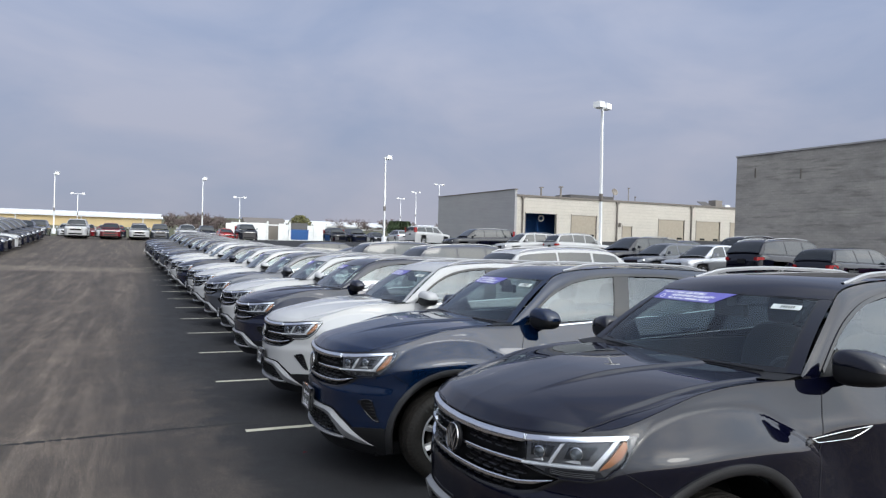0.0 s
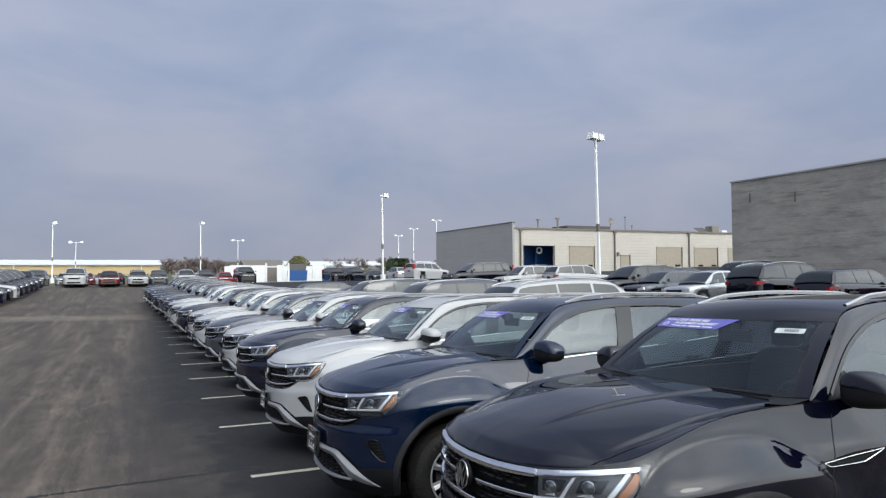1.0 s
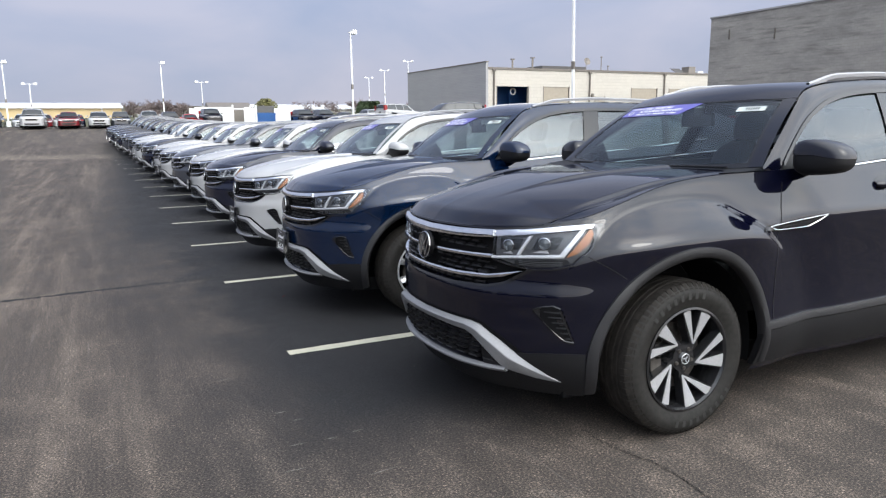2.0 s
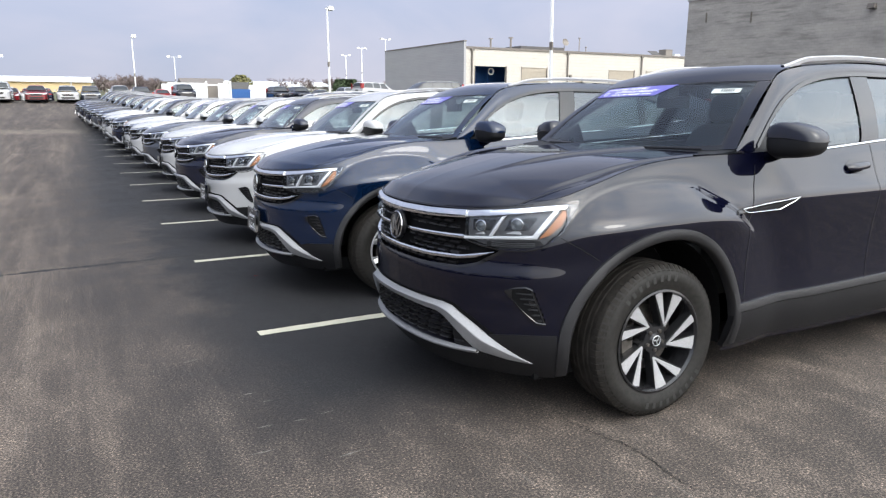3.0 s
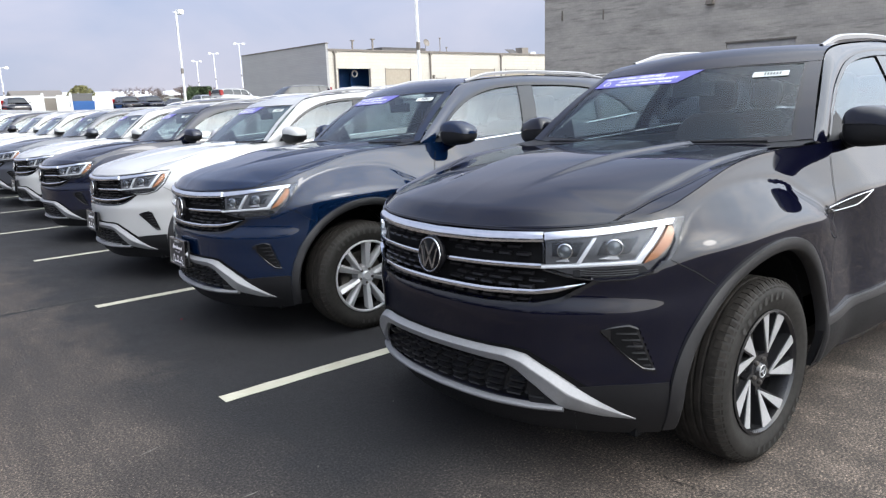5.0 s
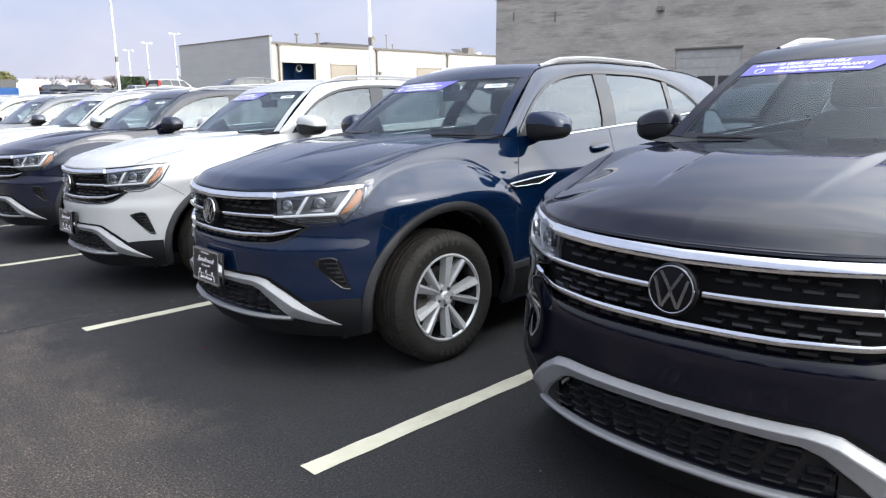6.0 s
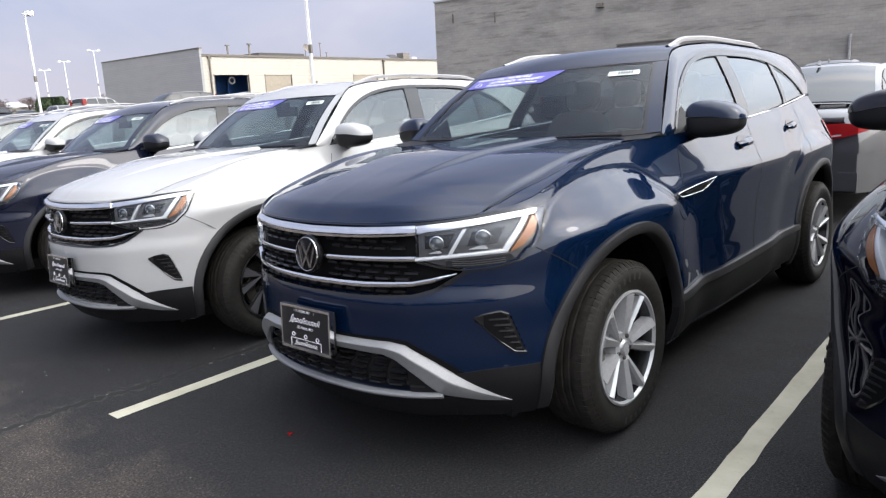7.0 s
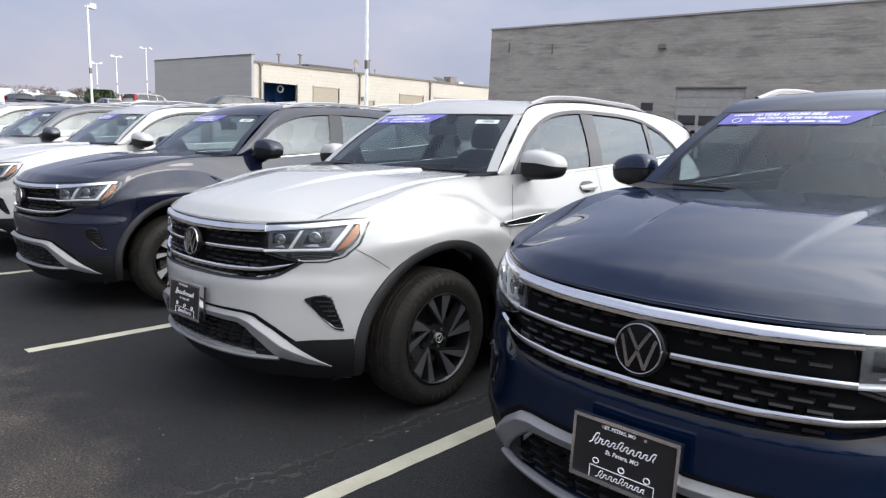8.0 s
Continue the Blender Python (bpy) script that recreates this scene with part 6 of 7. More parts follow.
seal = ramp(nt, patch.outputs["Fac"], [(0.3, (0.0064, 0.0066, 0.0080)), (0.62, (0.0120, 0.0120, 0.0134)), (0.8, (0.024, 0.0232, 0.023))])
worn_a = ramp(nt, patch.outputs["Fac"], [(0.34, (0.036, 0.0328, 0.0300)), (0.50, (0.064, 0.0580, 0.0528)), (0.66, (0.135, 0.122, 0.109))])
worn_b = ramp(nt, tracks.outputs["Fac"], [(0.38, (0.024, 0.022, 0.020)), (0.50, (0.066, 0.059, 0.053)), (0.62, (0.165, 0.148, 0.129))])
worn = mixed(nt, 1.0, mixed(nt, math_node("ADD", math_node("MULTIPLY", mr.outputs[0], 0.38), 0.06), worn_a, worn_b), (0.76, 0.705, 0.672), "MULTIPLY")
across = math_node("ADD", sep.outputs["Y"], math_node("MULTIPLY", sep.outputs["X"], 0.21))
across = math_node("ABSOLUTE", math_node("SUBTRACT", math_node("ADD", across, math_node("MULTIPLY", edge_w.outputs["Fac"], 1.6)), 35.6))
strip_w = nt.nodes.new("ShaderNodeMapRange")
strip_w.inputs["From Min"].default_value, strip_w.inputs["From Max"].default_value = 2.2, 1.2
nt.links.new(across, strip_w.inputs["Value"])
worn = mixed(nt, math_node("MULTIPLY", strip_w.outputs[0], 0.7), worn, (0.105, 0.090, 0.075))
base = mixed(nt, lane_w, seal, worn)
base = mixed(nt, 0.55, base, ramp(nt, broad.outputs["Fac"], [(0.3, (0.62, 0.61, 0.60)), (0.7, (1.25, 1.22, 1.18))]), "MULTIPLY")
base = mixed(nt, 0.9, base, ramp(nt, grit.outputs["Fac"], [(0.41, (0.25, 0.25, 0.25)), (0.50, (0.88, 0.875, 0.87)), (0.59, (2.45, 2.37, 2.26))]), "MULTIPLY")
# single pale stones in the wearing course, and thin pale scuffs
stones = nt.nodes.new("ShaderNodeTexVoronoi")
stones.inputs["Scale"].default_value = 135.0
nt.links.new(pos, stones.inputs["Vector"])
stone_on = math_node("MULTIPLY", ramp(nt, stones.outputs["Color"], [(0.60, (0, 0, 0)), (0.80, (1, 1, 1))]), ramp(nt, stones.outputs["Distance"], [(0.30, (1, 1, 1)), (0.55, (0, 0, 0))]))
base = mixed(nt, math_node("MULTIPLY", stone_on, 0.8), base, mixed(nt, 1.0, base, (3.2, 3.05, 2.85), "MULTIPLY"))
for turn_, seed_ in ((35.0, 0.0), (-58.0, 7.0)):
    mp = nt.nodes.new("ShaderNodeMapping")
    mp.inputs["Rotation"].default_value, mp.inputs["Location"].default_value, mp.inputs["Scale"].default_value = (0, 0, radians(turn_)), (seed_, seed_, 0), (26.0, 0.9, 1.0)
    nt.links.new(pos, mp.inputs["Vector"])
    scuff = noise_node(nt, 1.0, 4.0, 0.6, mp.outputs[0])
    base = mixed(nt, math_node("MULTIPLY", ramp(nt, scuff.outputs["Fac"], [(0.66, (0, 0, 0)), (0.76, (1, 1, 1))]), math_node("MULTIPLY", lane_w, 0.28)), base, (0.20, 0.19, 0.175))
# oil drips in the stalls
drip = noise_node(nt, 1.9, 3.0, 0.5, pos)
base = mixed(nt, math_node("MULTIPLY", ramp(nt, drip.outputs["Fac"], [(0.62, (0, 0, 0)), (0.72, (1, 1, 1))]), 0.25), base, (0.012, 0.012, 0.012))
nt.links.new(base, bs.inputs["Base Color"])
nt.links.new(ramp(nt, patch.outputs["Fac"], [(0.3, (0.72,) * 3), (0.7, (0.92,) * 3)]), bs.inputs["Roughness"])
bs.inputs["Specular IOR Level"].default_value = 0.35
bumped(nt, bs, mixed(nt, 0.5, grit.outputs["Fac"], chips.outputs["Distance"]), 0.5, 0.005)
ASPHALT = ground_m

grass_m, nt2, bs2 = material("dry winter grass")
gp = nt2.nodes.new("ShaderNodeNewGeometry").outputs["Position"]
nt2.links.new(ramp(nt2, noise_node(nt2, 0.25, 8.0, 0.65, gp).outputs["Fac"], [(0.3, (0.042, 0.050, 0.020)), (0.55, (0.070, 0.070, 0.034)), (0.75, (0.11, 0.095, 0.055))]), bs2.inputs["Base Color"])
bs2.inputs["Roughness"].default_value = 0.95

LOT = (-34.0, 95.0, -45.0, 75.5)       # x and y of the paved lot
xs = sorted(set(list(np.linspace(-3000, -60, 8)) + list(np.linspace(-60, 110, 86)) + list(np.linspace(110, 3000, 8))))
ys = sorted(set(list(np.linspace(-3000, -60, 6)) + list(np.linspace(-60, 120, 91)) + list(np.linspace(120, 4000, 9))))
rows = [[(x, y, ground_z(x, y) if LOT[0] <= x <= LOT[1] and y <= LOT[3] else ground_z(x, y) - 0.0) for y in ys] for x in xs]
def paved(i, j):
    x, y = (xs[i] + xs[i + 1]) / 2, (ys[j] + ys[j + 1]) / 2
    return LOT[0] < x < LOT[1] and LOT[2] < y < LOT[3]
g = Build().grid(rows, flip=True)
ground = part("ground", g.v, g.f, ASPHALT, None)
ground.data.materials.append(grass_m)
m_ = len(ys) - 1
for i, poly in enumerate(ground.data.polygons):
    poly.material_index = 0 if paved(i // m_, i % m_) else 1
tagged(ground, "worn grey-brown asphalt lot with dark sealed stalls", "ground", kind="structure")

line_m, nt3, bs3 = material("worn line paint")
lp = nt3.nodes.new("ShaderNodeNewGeometry").outputs["Position"]
wear = noise_node(nt3, 38.0, 7.0, 0.75, lp)
nt3.links.new(mixed(nt3, ramp(nt3, wear.outputs["Fac"], [(0.62, (0, 0, 0)), (0.74, (0.7, 0.7, 0.7))]), ramp(nt3, noise_node(nt3, 5.0, 5.0, 0.6, lp).outputs["Fac"], [(0.3, (0.34, 0.32, 0.245)), (0.7, (0.45, 0.43, 0.345))]), (0.06, 0.057, 0.053)), bs3.inputs["Base Color"])
bs3.inputs["Roughness"].default_value = 0.8


def stall_line(x0, x1, y, w=0.10, label="pale painted stall line on the asphalt"):
    b = Build()
    rnd = random.Random(int(y * 100))
    n = 40
    rows = []
    for i in range(n + 1):
        x = x0 + (x1 - x0) * i / n
        a, c = rnd.uniform(-0.004, 0.004), rnd.uniform(-0.004, 0.004)
        rows.append([(x, y - w / 2 + a, ground_z(x, y) + 0.004), (x, y + w / 2 + c, ground_z(x, y) + 0.004)])
    b.grid(rows)
    ob = b.out("stall_line", line_m, None, smooth=False)
    return tagged(ob, label, "marking", "stall lines", "structure")


LINES = [1.275 + 2.76 * i - (0.075 if i == 1 else 0.0) for i in range(-1, 18)]
for i, y in enumerate(LINES):
    if i:
        stall_line(-0.45 - 0.032 * max(0.0, y - 18.0), 5.05, y)
for y in np.arange(44.6, 72, 2.75):
    stall_line(-12.1, -6.8, float(y) - 2.75)

# cracks: ragged open joints with broken edges
CRUMBLE = plain("crumbled asphalt beside the crack", (0.024, 0.023, 0.022), 0.9, 0.0, 70, 0.6)
CHIP = plain("broken asphalt edge", (0.13, 0.122, 0.11), 0.9, 0.0, 60, 0.5)


def crack(points, w, seed, gaps=0.3):
    rnd = random.Random(seed)
    p = resample(points, max(24, int(38 * len(points))))
    rows, rim, chips_ = [], [], Build()
    for i, (x, y) in enumerate(p):
        x, y = x + rnd.uniform(-0.012, 0.012), y + rnd.uniform(-0.014, 0.014)
        ww = w * (rnd.uniform(0.08, 0.2) if rnd.random() < gaps else rnd.uniform(0.4, 1.0)) / 2
        d = p[min(i + 1, len(p) - 1)] - p[max(i - 1, 0)]
        d = np.array((-d[1], d[0])) / np.linalg.norm(d) * ww
        rows.append([(x - d[0], y - d[1], ground_z(x, y) + 0.003), (x + d[0], y + d[1], ground_z(x, y) + 0.003)])
        e0, e1 = rnd.uniform(1.1, 2.4), rnd.uniform(1.1, 2.4)
        rim.append([(x - d[0] * e0, y - d[1] * e0, ground_z(x, y) + 0.002), (x + d[0] * e1, y + d[1] * e1, ground_z(x, y) + 0.002)])
        if rnd.random() < 0.14 and w > 0.015:
            o, side = len(chips_.v), rnd.choice((-1, 1))
            c = (x + side * d[0] * 1.6, y + side * d[1] * 1.6)
            for k in range(5):
                a = 6.283 * k / 5 + rnd.uniform(-0.4, 0.4)
                r_ = rnd.uniform(0.004, 0.013)
                chips_.v.append((c[0] + r_ * 1.5 * math.cos(a), c[1] + r_ * math.sin(a), ground_z(*c) + 0.005))
            chips_.f.append(tuple(range(o, o + 5)))
    ob = Build().grid(rows).out("crack", SEAM, None, smooth=False)
    tagged(ob, "dark ragged crack across the asphalt", "crack", "cracks in the asphalt", "structure")
    if w > 0.015:
        tagged(Build().grid(rim).out("crumbled_edge", CRUMBLE, None, smooth=False), "crumbled grey asphalt beside the crack", "debris", kind="stuff")
    if chips_.v:
        tagged(chips_.out("broken_edge", CHIP, None, smooth=False), "pale broken asphalt along the crack", "debris", kind="stuff")


crack([(-7.5, 4.05), (-4.5, 4.02), (-2.6, 4.15), (-0.83, 4.29), (-0.51, 4.30), (-0.22, 4.25), (-0.05, 4.24), (0.24, 4.27), (0.42, 4.24), (0.64, 4.25), (1.2, 4.22), (2.4, 4.35), (5.0, 4.3)], 0.072, 1, 0.12)
crack([(0.53, -0.67), (0.51, -0.79), (0.55, -1.01), (0.58, -1.08), (0.59, -1.25), (0.57, -1.35), (0.56, -1.45), (0.56, -1.53)], 0.0035, 2, 0.15)

# short pale scrapes left by sliding grit
b = Build()
for (x0, y0), (x1, y1) in [((-0.77, 0.26), (-0.7, 0.26)), ((-0.71, 0.12), (-0.65, 0.12)), ((-0.8, -0.17), (-0.71, -0.17)), ((-0.63, -0.18), (-0.56, -0.18)), ((-0.49, -0.16), (-0.42, -0.15)), ((-0.57, -0.62), (-0.42, -0.6)), ((-0.89, -0.42), (-0.77, -0.42)), ((-0.97, 0.92), (-0.87, 0.95)), ((-1.59, -0.01), (-1.54, 0.03))]:
    n_ = Vector((y0 - y1, x1 - x0, 0)).normalized() * 0.004
    z = 0.004
    b.grid([[(x0, y0, z), (x0, y0, z)], [((2 * x0 + x1) / 3 - n_.x, (2 * y0 + y1) / 3 - n_.y, z), ((2 * x0 + x1) / 3 + n_.x, (2 * y0 + y1) / 3 + n_.y, z)], [((x0 + 2 * x1) / 3 - n_.x * 0.7, (y0 + 2 * y1) / 3 - n_.y * 0.7, z), ((x0 + 2 * x1) / 3 + n_.x * 0.5, (y0 + 2 * y1) / 3 + n_.y * 0.5, z)], [(x1, y1, z), (x1, y1, z)]])
tagged(b.out("scrape", CHIP, None, smooth=False), "pale scrape marks on the asphalt", "mark", kind="stuff")

# bits of litter and grit on the dark seal
b = Build()
rnd = random.Random(17)
for x, y in [(-0.59, 4.79), (-0.85, 5.04), (-0.38, 5.04), (-0.40, 4.96), (-0.14, 4.70), (-0.06, 4.56), (0.19, 4.36), (0.44, 4.47)] + [(rnd.uniform(-2.6, 0.3), rnd.uniform(-2.0, 7.0)) for _ in range(12)]:
    b.box((x, y, ground_z(x, y) + 0.004), (rnd.uniform(0.004, 0.009), rnd.uniform(0.003, 0.006), 0.005), rnd.uniform(0, 3), 0.6)
tagged(b.out("grit", CHIP, None, smooth=False), "white grit scattered on the asphalt", "debris", kind="stuff")
b = Build()
b.grid([[(-0.085, 2.985, 0.006), (-0.078, 3.006, 0.012)], [(-0.066, 2.98, 0.014), (-0.060, 3.0, 0.010)], [(-0.05, 2.992, 0.006), (-0.046, 3.004, 0.007)]])
tagged(b.out("wrapper_scrap", LAMP_RED, None, smooth=False), "small red scrap lying on the asphalt", "litter")

# ---------------------------------------------------------------- the long row of coupe-roofed SUVs
SIZE = 0.985


def place(thing, x, y, turn=0.0):
    """Nose at (x, y), pointing to -x; turn in degrees."""
    z = ground_z(x + 2.4, y)
    slope = math.degrees(math.atan2(ground_z(x + 3.9, y) - ground_z(x + 0.9, y), 3.0))
    thing.matrix_basis = pose(x, y, z, 0, -slope, turn) @ Matrix.Scale(SIZE, 4)
    return thing


WORDS = {"black": "glossy black", "blue": "dark metallic blue", "white": "white", "grey": "dark grey", "navy": "very dark navy", "silver": "silver", "pewter": "grey-silver", "red": "dark red"}
first = coupe_suv("black", "two_tone", plate=False)
place(first, 0.012, 0.0)
tagged(first, "glossy black coupe-roofed SUV with two-tone alloy wheels and windshield banner", "car", "row of parked SUVs")


def another(source, colour, x, y, label, turn=0.0):
    c = copy_thing(source, source.matrix_basis.copy())
    recolour(c, colour)
    place(c, x, y, turn)
    return tagged(c, label, "car", "row of parked SUVs")


def swap(thing, style, plate):
    """Other wheels on a copy, and a dealer plate."""
    for o in [o for o in thing.children if o.name.split(".")[0] == "wheel"]:
        for c in list(o.children):
            bpy.data.objects.remove(c)
        bpy.data.objects.remove(o)
    add_wheels(thing, style, SUV.hubs, 0.378)
    if plate:
        dealer_plate(thing)


second = another(first, "blue", -0.075, 2.716, "dark metallic blue coupe-roofed SUV with silver wheels and dealer plate", -1.5)
swap(second, "silver", True)
third = another(first, "white", -0.06, 5.27, "white coupe-roofed SUV with dark alloy wheels and dealer plate")
swap(third, "dark", True)
ROW = ["navy", "white", "grey", "white", "white", "navy", "white", "white", "navy", "grey", "navy", "black", "navy", "grey", "navy"]
rnd = random.Random(11)
for i, c in enumerate(ROW):
    y = 8.24 + 2.755 * i
    another((first, second, third)[(i + 1) % 3] if i else first, c, rnd.uniform(-0.10, 0.08) - 0.032 * max(0.0, y - 18.0), y + rnd.uniform(-0.06, 0.06), WORDS[c] + " coupe-roofed SUV parked nose-out in the long row")

# ---------------------------------------------------------------- the rows behind, to the side and at the far end
def park(kind, colour, x, y, heading, label, size=None, group="cars across the lot"):
    """x, y: the middle of the car; heading: degrees of the nose, 0 towards -x, 90 towards -y."""
    dims = {"sedan": (4.75, 1.84, 1.46), "hatch": (4.3, 1.80, 1.48), "suv": (4.95, 1.95, 1.76), "big": (5.5, 2.04, 1.92), "van": (5.1, 1.98, 1.78)}[kind]
    noun = {"sedan": "sedan_car", "hatch": "hatchback_car", "suv": "suv_car", "big": "large_suv_car", "van": "minivan_car"}[kind]
    L = dims[0]
    m = pose(x, y, ground_z(x, y), 0, 0, heading) @ pose(-L / 2, 0, 0)
    if kind not in CARS:
        CARS[kind] = other_car(noun, *dims, kind=kind, colour=colour)
        ob = CARS[kind]
        ob.matrix_basis = m
    else:
        ob = copy_thing(CARS[kind], m)
    for o in ob.children_recursive:
        if o.name.split(".")[0] in ("body", "cabin_frame", "mirror", "trunk_lid", "trunk_lip") and o.material_slots:
            o.material_slots[0].link = "OBJECT"
            o.material_slots[0].material = PAINT[colour]
    return tagged(ob, label, "car", group)


CARS = {}
SIDE = "cars parked behind the row"
for kind, colour, x, y, h in (
        ("sedan", "pewter", 8.2, 2.55, 180), ("suv", "navy", 8.3, 16.3, 180), ("suv", "white", 8.3, 10.9, 180), ("suv", "black", 8.3, 21.8, 180), ("sedan", "grey", 8.2, 27.2, 180), ("hatch", "navy", 8.2, 32.5, 180),
        ("suv", "black", 22.5, 16.8, 180), ("hatch", "black", 22.0, 13.6, 180), ("suv", "red", 27.0, 9.9, 180), ("hatch", "silver", 21.5, 19.8, 0), ("hatch", "grey", 21.5, 22.6, 0), ("suv", "black", 22.0, 25.3, 0), ("sedan", "grey", 25.5, 30.5, 0), ("sedan", "black", 23.0, 5.6, 180),
        ("suv", "white", 27.0, 37.6, 180), ("suv", "white", 24.3, 40.0, 0), ("sedan", "navy", 30.5, 31.0, 180), ("suv", "black", 33.0, 27.5, 180)):
    park(kind, colour, x, y, h, f"{WORDS[colour]} {'sedan' if kind == 'sedan' else 'hatchback' if kind == 'hatch' else 'SUV'} parked on the asphalt behind the row", group=SIDE)
END = "cars at the far end of the lot"
for kind, colour, x, y, h in (
        ("sedan", "black", -10.9, 71.5, 90), ("suv", "white", -6.6, 71.5, 90), ("sedan", "red", -3.7, 71.5, 90), ("sedan", "white", -1.2, 71.5, 90), ("big", "navy", -12.8, 66.0, 90),
        ("hatch", "white", 3.4, 74.2, 90), ("sedan", "silver", -8.2, 82.0, 90), ("suv", "grey", -11.0, 82.0, 90), ("hatch", "white", -4.6, 83.0, 90), ("sedan", "navy", -3.4, 83.0, 270), ("suv", "grey", 1.0, 83.0, 90), ("sedan", "white", 3.6, 83.5, 90), ("suv", "navy", 6.2, 84.0, 90), ("hatch", "bright_red", 8.4, 84.0, 90), ("big", "black", 10.2, 80.0, 90),
        ("suv", "silver", -13.6, 82.5, 90), ("sedan", "red", -6.4, 82.6, 90), ("suv", "black", -1.2, 82.8, 90), ("sedan", "navy", -7.9, 83.4, 90), ("big", "black", 21.9, 84.0, 90), ("big", "navy", 24.5, 84.0, 90), ("sedan", "grey", 27.3, 84.0, 90), ("suv", "silver", 31.2, 86.0, 270), ("sedan", "bright_red", 34.0, 82.0, 0), ("big", "white", 28.2, 68.0, 200), ("big", "black", 22.6, 44.6, 0)):
    w = WORDS.get(colour, "bright red")
    park(kind, colour, x, y, h, f"{w} {'sedan' if kind == 'sedan' else 'hatchback' if kind == 'hatch' else 'SUV'} parked at the far end of the lot", group=END)
LEFT = "cars in the opposite row"
for i, (kind, colour) in enumerate((("suv", "black"), ("suv", "navy"), ("suv", "black"), ("suv", "white"), ("suv", "black"), ("suv", "navy"), ("suv", "black"), ("suv", "navy"), ("suv", "black"))):
    park(kind, colour, -11.3, 44.6 + 2.75 * i, 180, f"{WORDS[colour]} SUV in the row across the driving lane", group=LEFT)

# the same row is carried on out of view beside the lane, closing the lot towards the camera; its dark cars are added to
# darken low reflections
for i in range(19):
    kind, colour = ("suv", "sedan", "suv", "hatch")[i % 4], ("black", "navy", "grey", "black", "navy")[i % 5]
    park(kind, colour, -11.3, 41.85 - 2.75 * i, 180, f"{WORDS[colour]} {'SUV' if kind == 'suv' else 'sedan' if kind == 'sedan' else 'hatchback'} in the row across the driving lane", group=LEFT)

# seams across the driving lane
crack([(-9.0, 33.9), (-6.6, 33.6), (-3.9, 32.6), (-1.2, 31.6)], 0.10, 6, 0.1)
crack([(-6.0, 12.2), (-3.2, 12.1), (-1.9, 12.05), (-0.6, 12.3)], 0.03, 7, 0.3)

# ---------------------------------------------------------------- buildings
def wall_material(name, a, b, scale, course=0.2, block=0.4, mortar=None, stains=0.0, bump=0.4, mottle=0.75):
    """Block masonry: courses of blocks with raked joints and weather stains."""
    m, t, s = material(name)
    c = t.nodes.new("ShaderNodeTexCoord").outputs["Object"]
    sp = t.nodes.new("ShaderNodeSeparateXYZ")
    t.links.new(c, sp.inputs[0])
    cm = t.nodes.new("ShaderNodeCombineXYZ")
    add = t.nodes.new("ShaderNodeMath")
    add.operation = "ADD"
    t.links.new(sp.outputs["X"], add.inputs[0])
    t.links.new(sp.outputs["Y"], add.inputs[1])
    t.links.new(add.outputs[0], cm.inputs["X"])
    t.links.new(sp.outputs["Z"], cm.inputs["Y"])
    br = t.nodes.new("ShaderNodeTexBrick")
    br.inputs["Scale"].default_value = 1.0
    br.inputs["Brick Width"].default_value, br.inputs["Row Height"].default_value = block, course
    br.inputs["Mortar Size"].default_value = 0.012
    br.inputs["Color1"].default_value, br.inputs["Color2"].default_value = (*a, 1), (*b, 1)
    br.inputs["Mortar"].default_value = (*(mortar or tuple(v * 0.84 for v in a)), 1)
    t.links.new(cm.outputs[0], br.inputs["Vector"])
    col = br.outputs["Color"]
    n1 = noise_node(t, 0.35, 7.0, 0.62, mapped(t, c, (1.0, 1.0, 3.0)))
    col = mixed(t, mottle, col, ramp(t, n1.outputs["Fac"], [(0.3, (0.70, 0.70, 0.70)), (0.5, (1.0, 0.99, 0.98)), (0.7, (1.18, 1.16, 1.13))]), "MULTIPLY")
    if stains:
        n2 = noise_node(t, 1.3, 7.0, 0.72, mapped(t, c, (0.22, 0.22, 2.0)))
        col = mixed(t, math_node("MULTIPLY", ramp(t, n2.outputs["Fac"], [(0.52, (0, 0, 0)), (0.64, (1, 1, 1))]), stains, t), col, tuple(v * 0.58 for v in a))
    t.links.new(col, s.inputs["Base Color"])
    s.inputs["Roughness"].default_value = 0.9
    bumped(t, s, br.outputs["Fac"], -bump, 0.01)
    return m


BEIGE = wall_material("beige block wall", (0.53, 0.492, 0.43), (0.505, 0.467, 0.405), 1, 0.40, 0.40, mortar=(0.38, 0.35, 0.30), mottle=0.22)
GREYSIDE = wall_material("grey painted block wall", (0.35, 0.345, 0.345), (0.37, 0.362, 0.36), 1, 0.20, 30.0, mottle=0.2)
GREYBIG = wall_material("weathered grey block wall", (0.315, 0.296, 0.272), (0.345, 0.324, 0.298), 1, 0.20, 0.40, mortar=(0.290, 0.272, 0.250), stains=0.75, bump=0.15, mottle=0.9)
TRIM = plain("dark bronze trim", (0.16, 0.14, 0.12), 0.5, 0.2, 10, 0.1)
TAN_DOOR = plain("tan sectional door", (0.36, 0.31, 0.24), 0.6, 0.0, 3, 0.08)
WHITEWALL = plain("white painted panel", (0.72, 0.72, 0.71), 0.6, 0.0, 2, 0.08)
ROOFING = plain("pale roof metal", (0.60, 0.61, 0.62), 0.5, 0.0, 0.5, 0.08)
TANWALL = plain("tan metal wall", (0.50, 0.38, 0.20), 0.7, 0.0, 0.4, 0.08)
POLE = plain("white painted steel", (0.78, 0.78, 0.77), 0.45, 0.0, 4, 0.05)


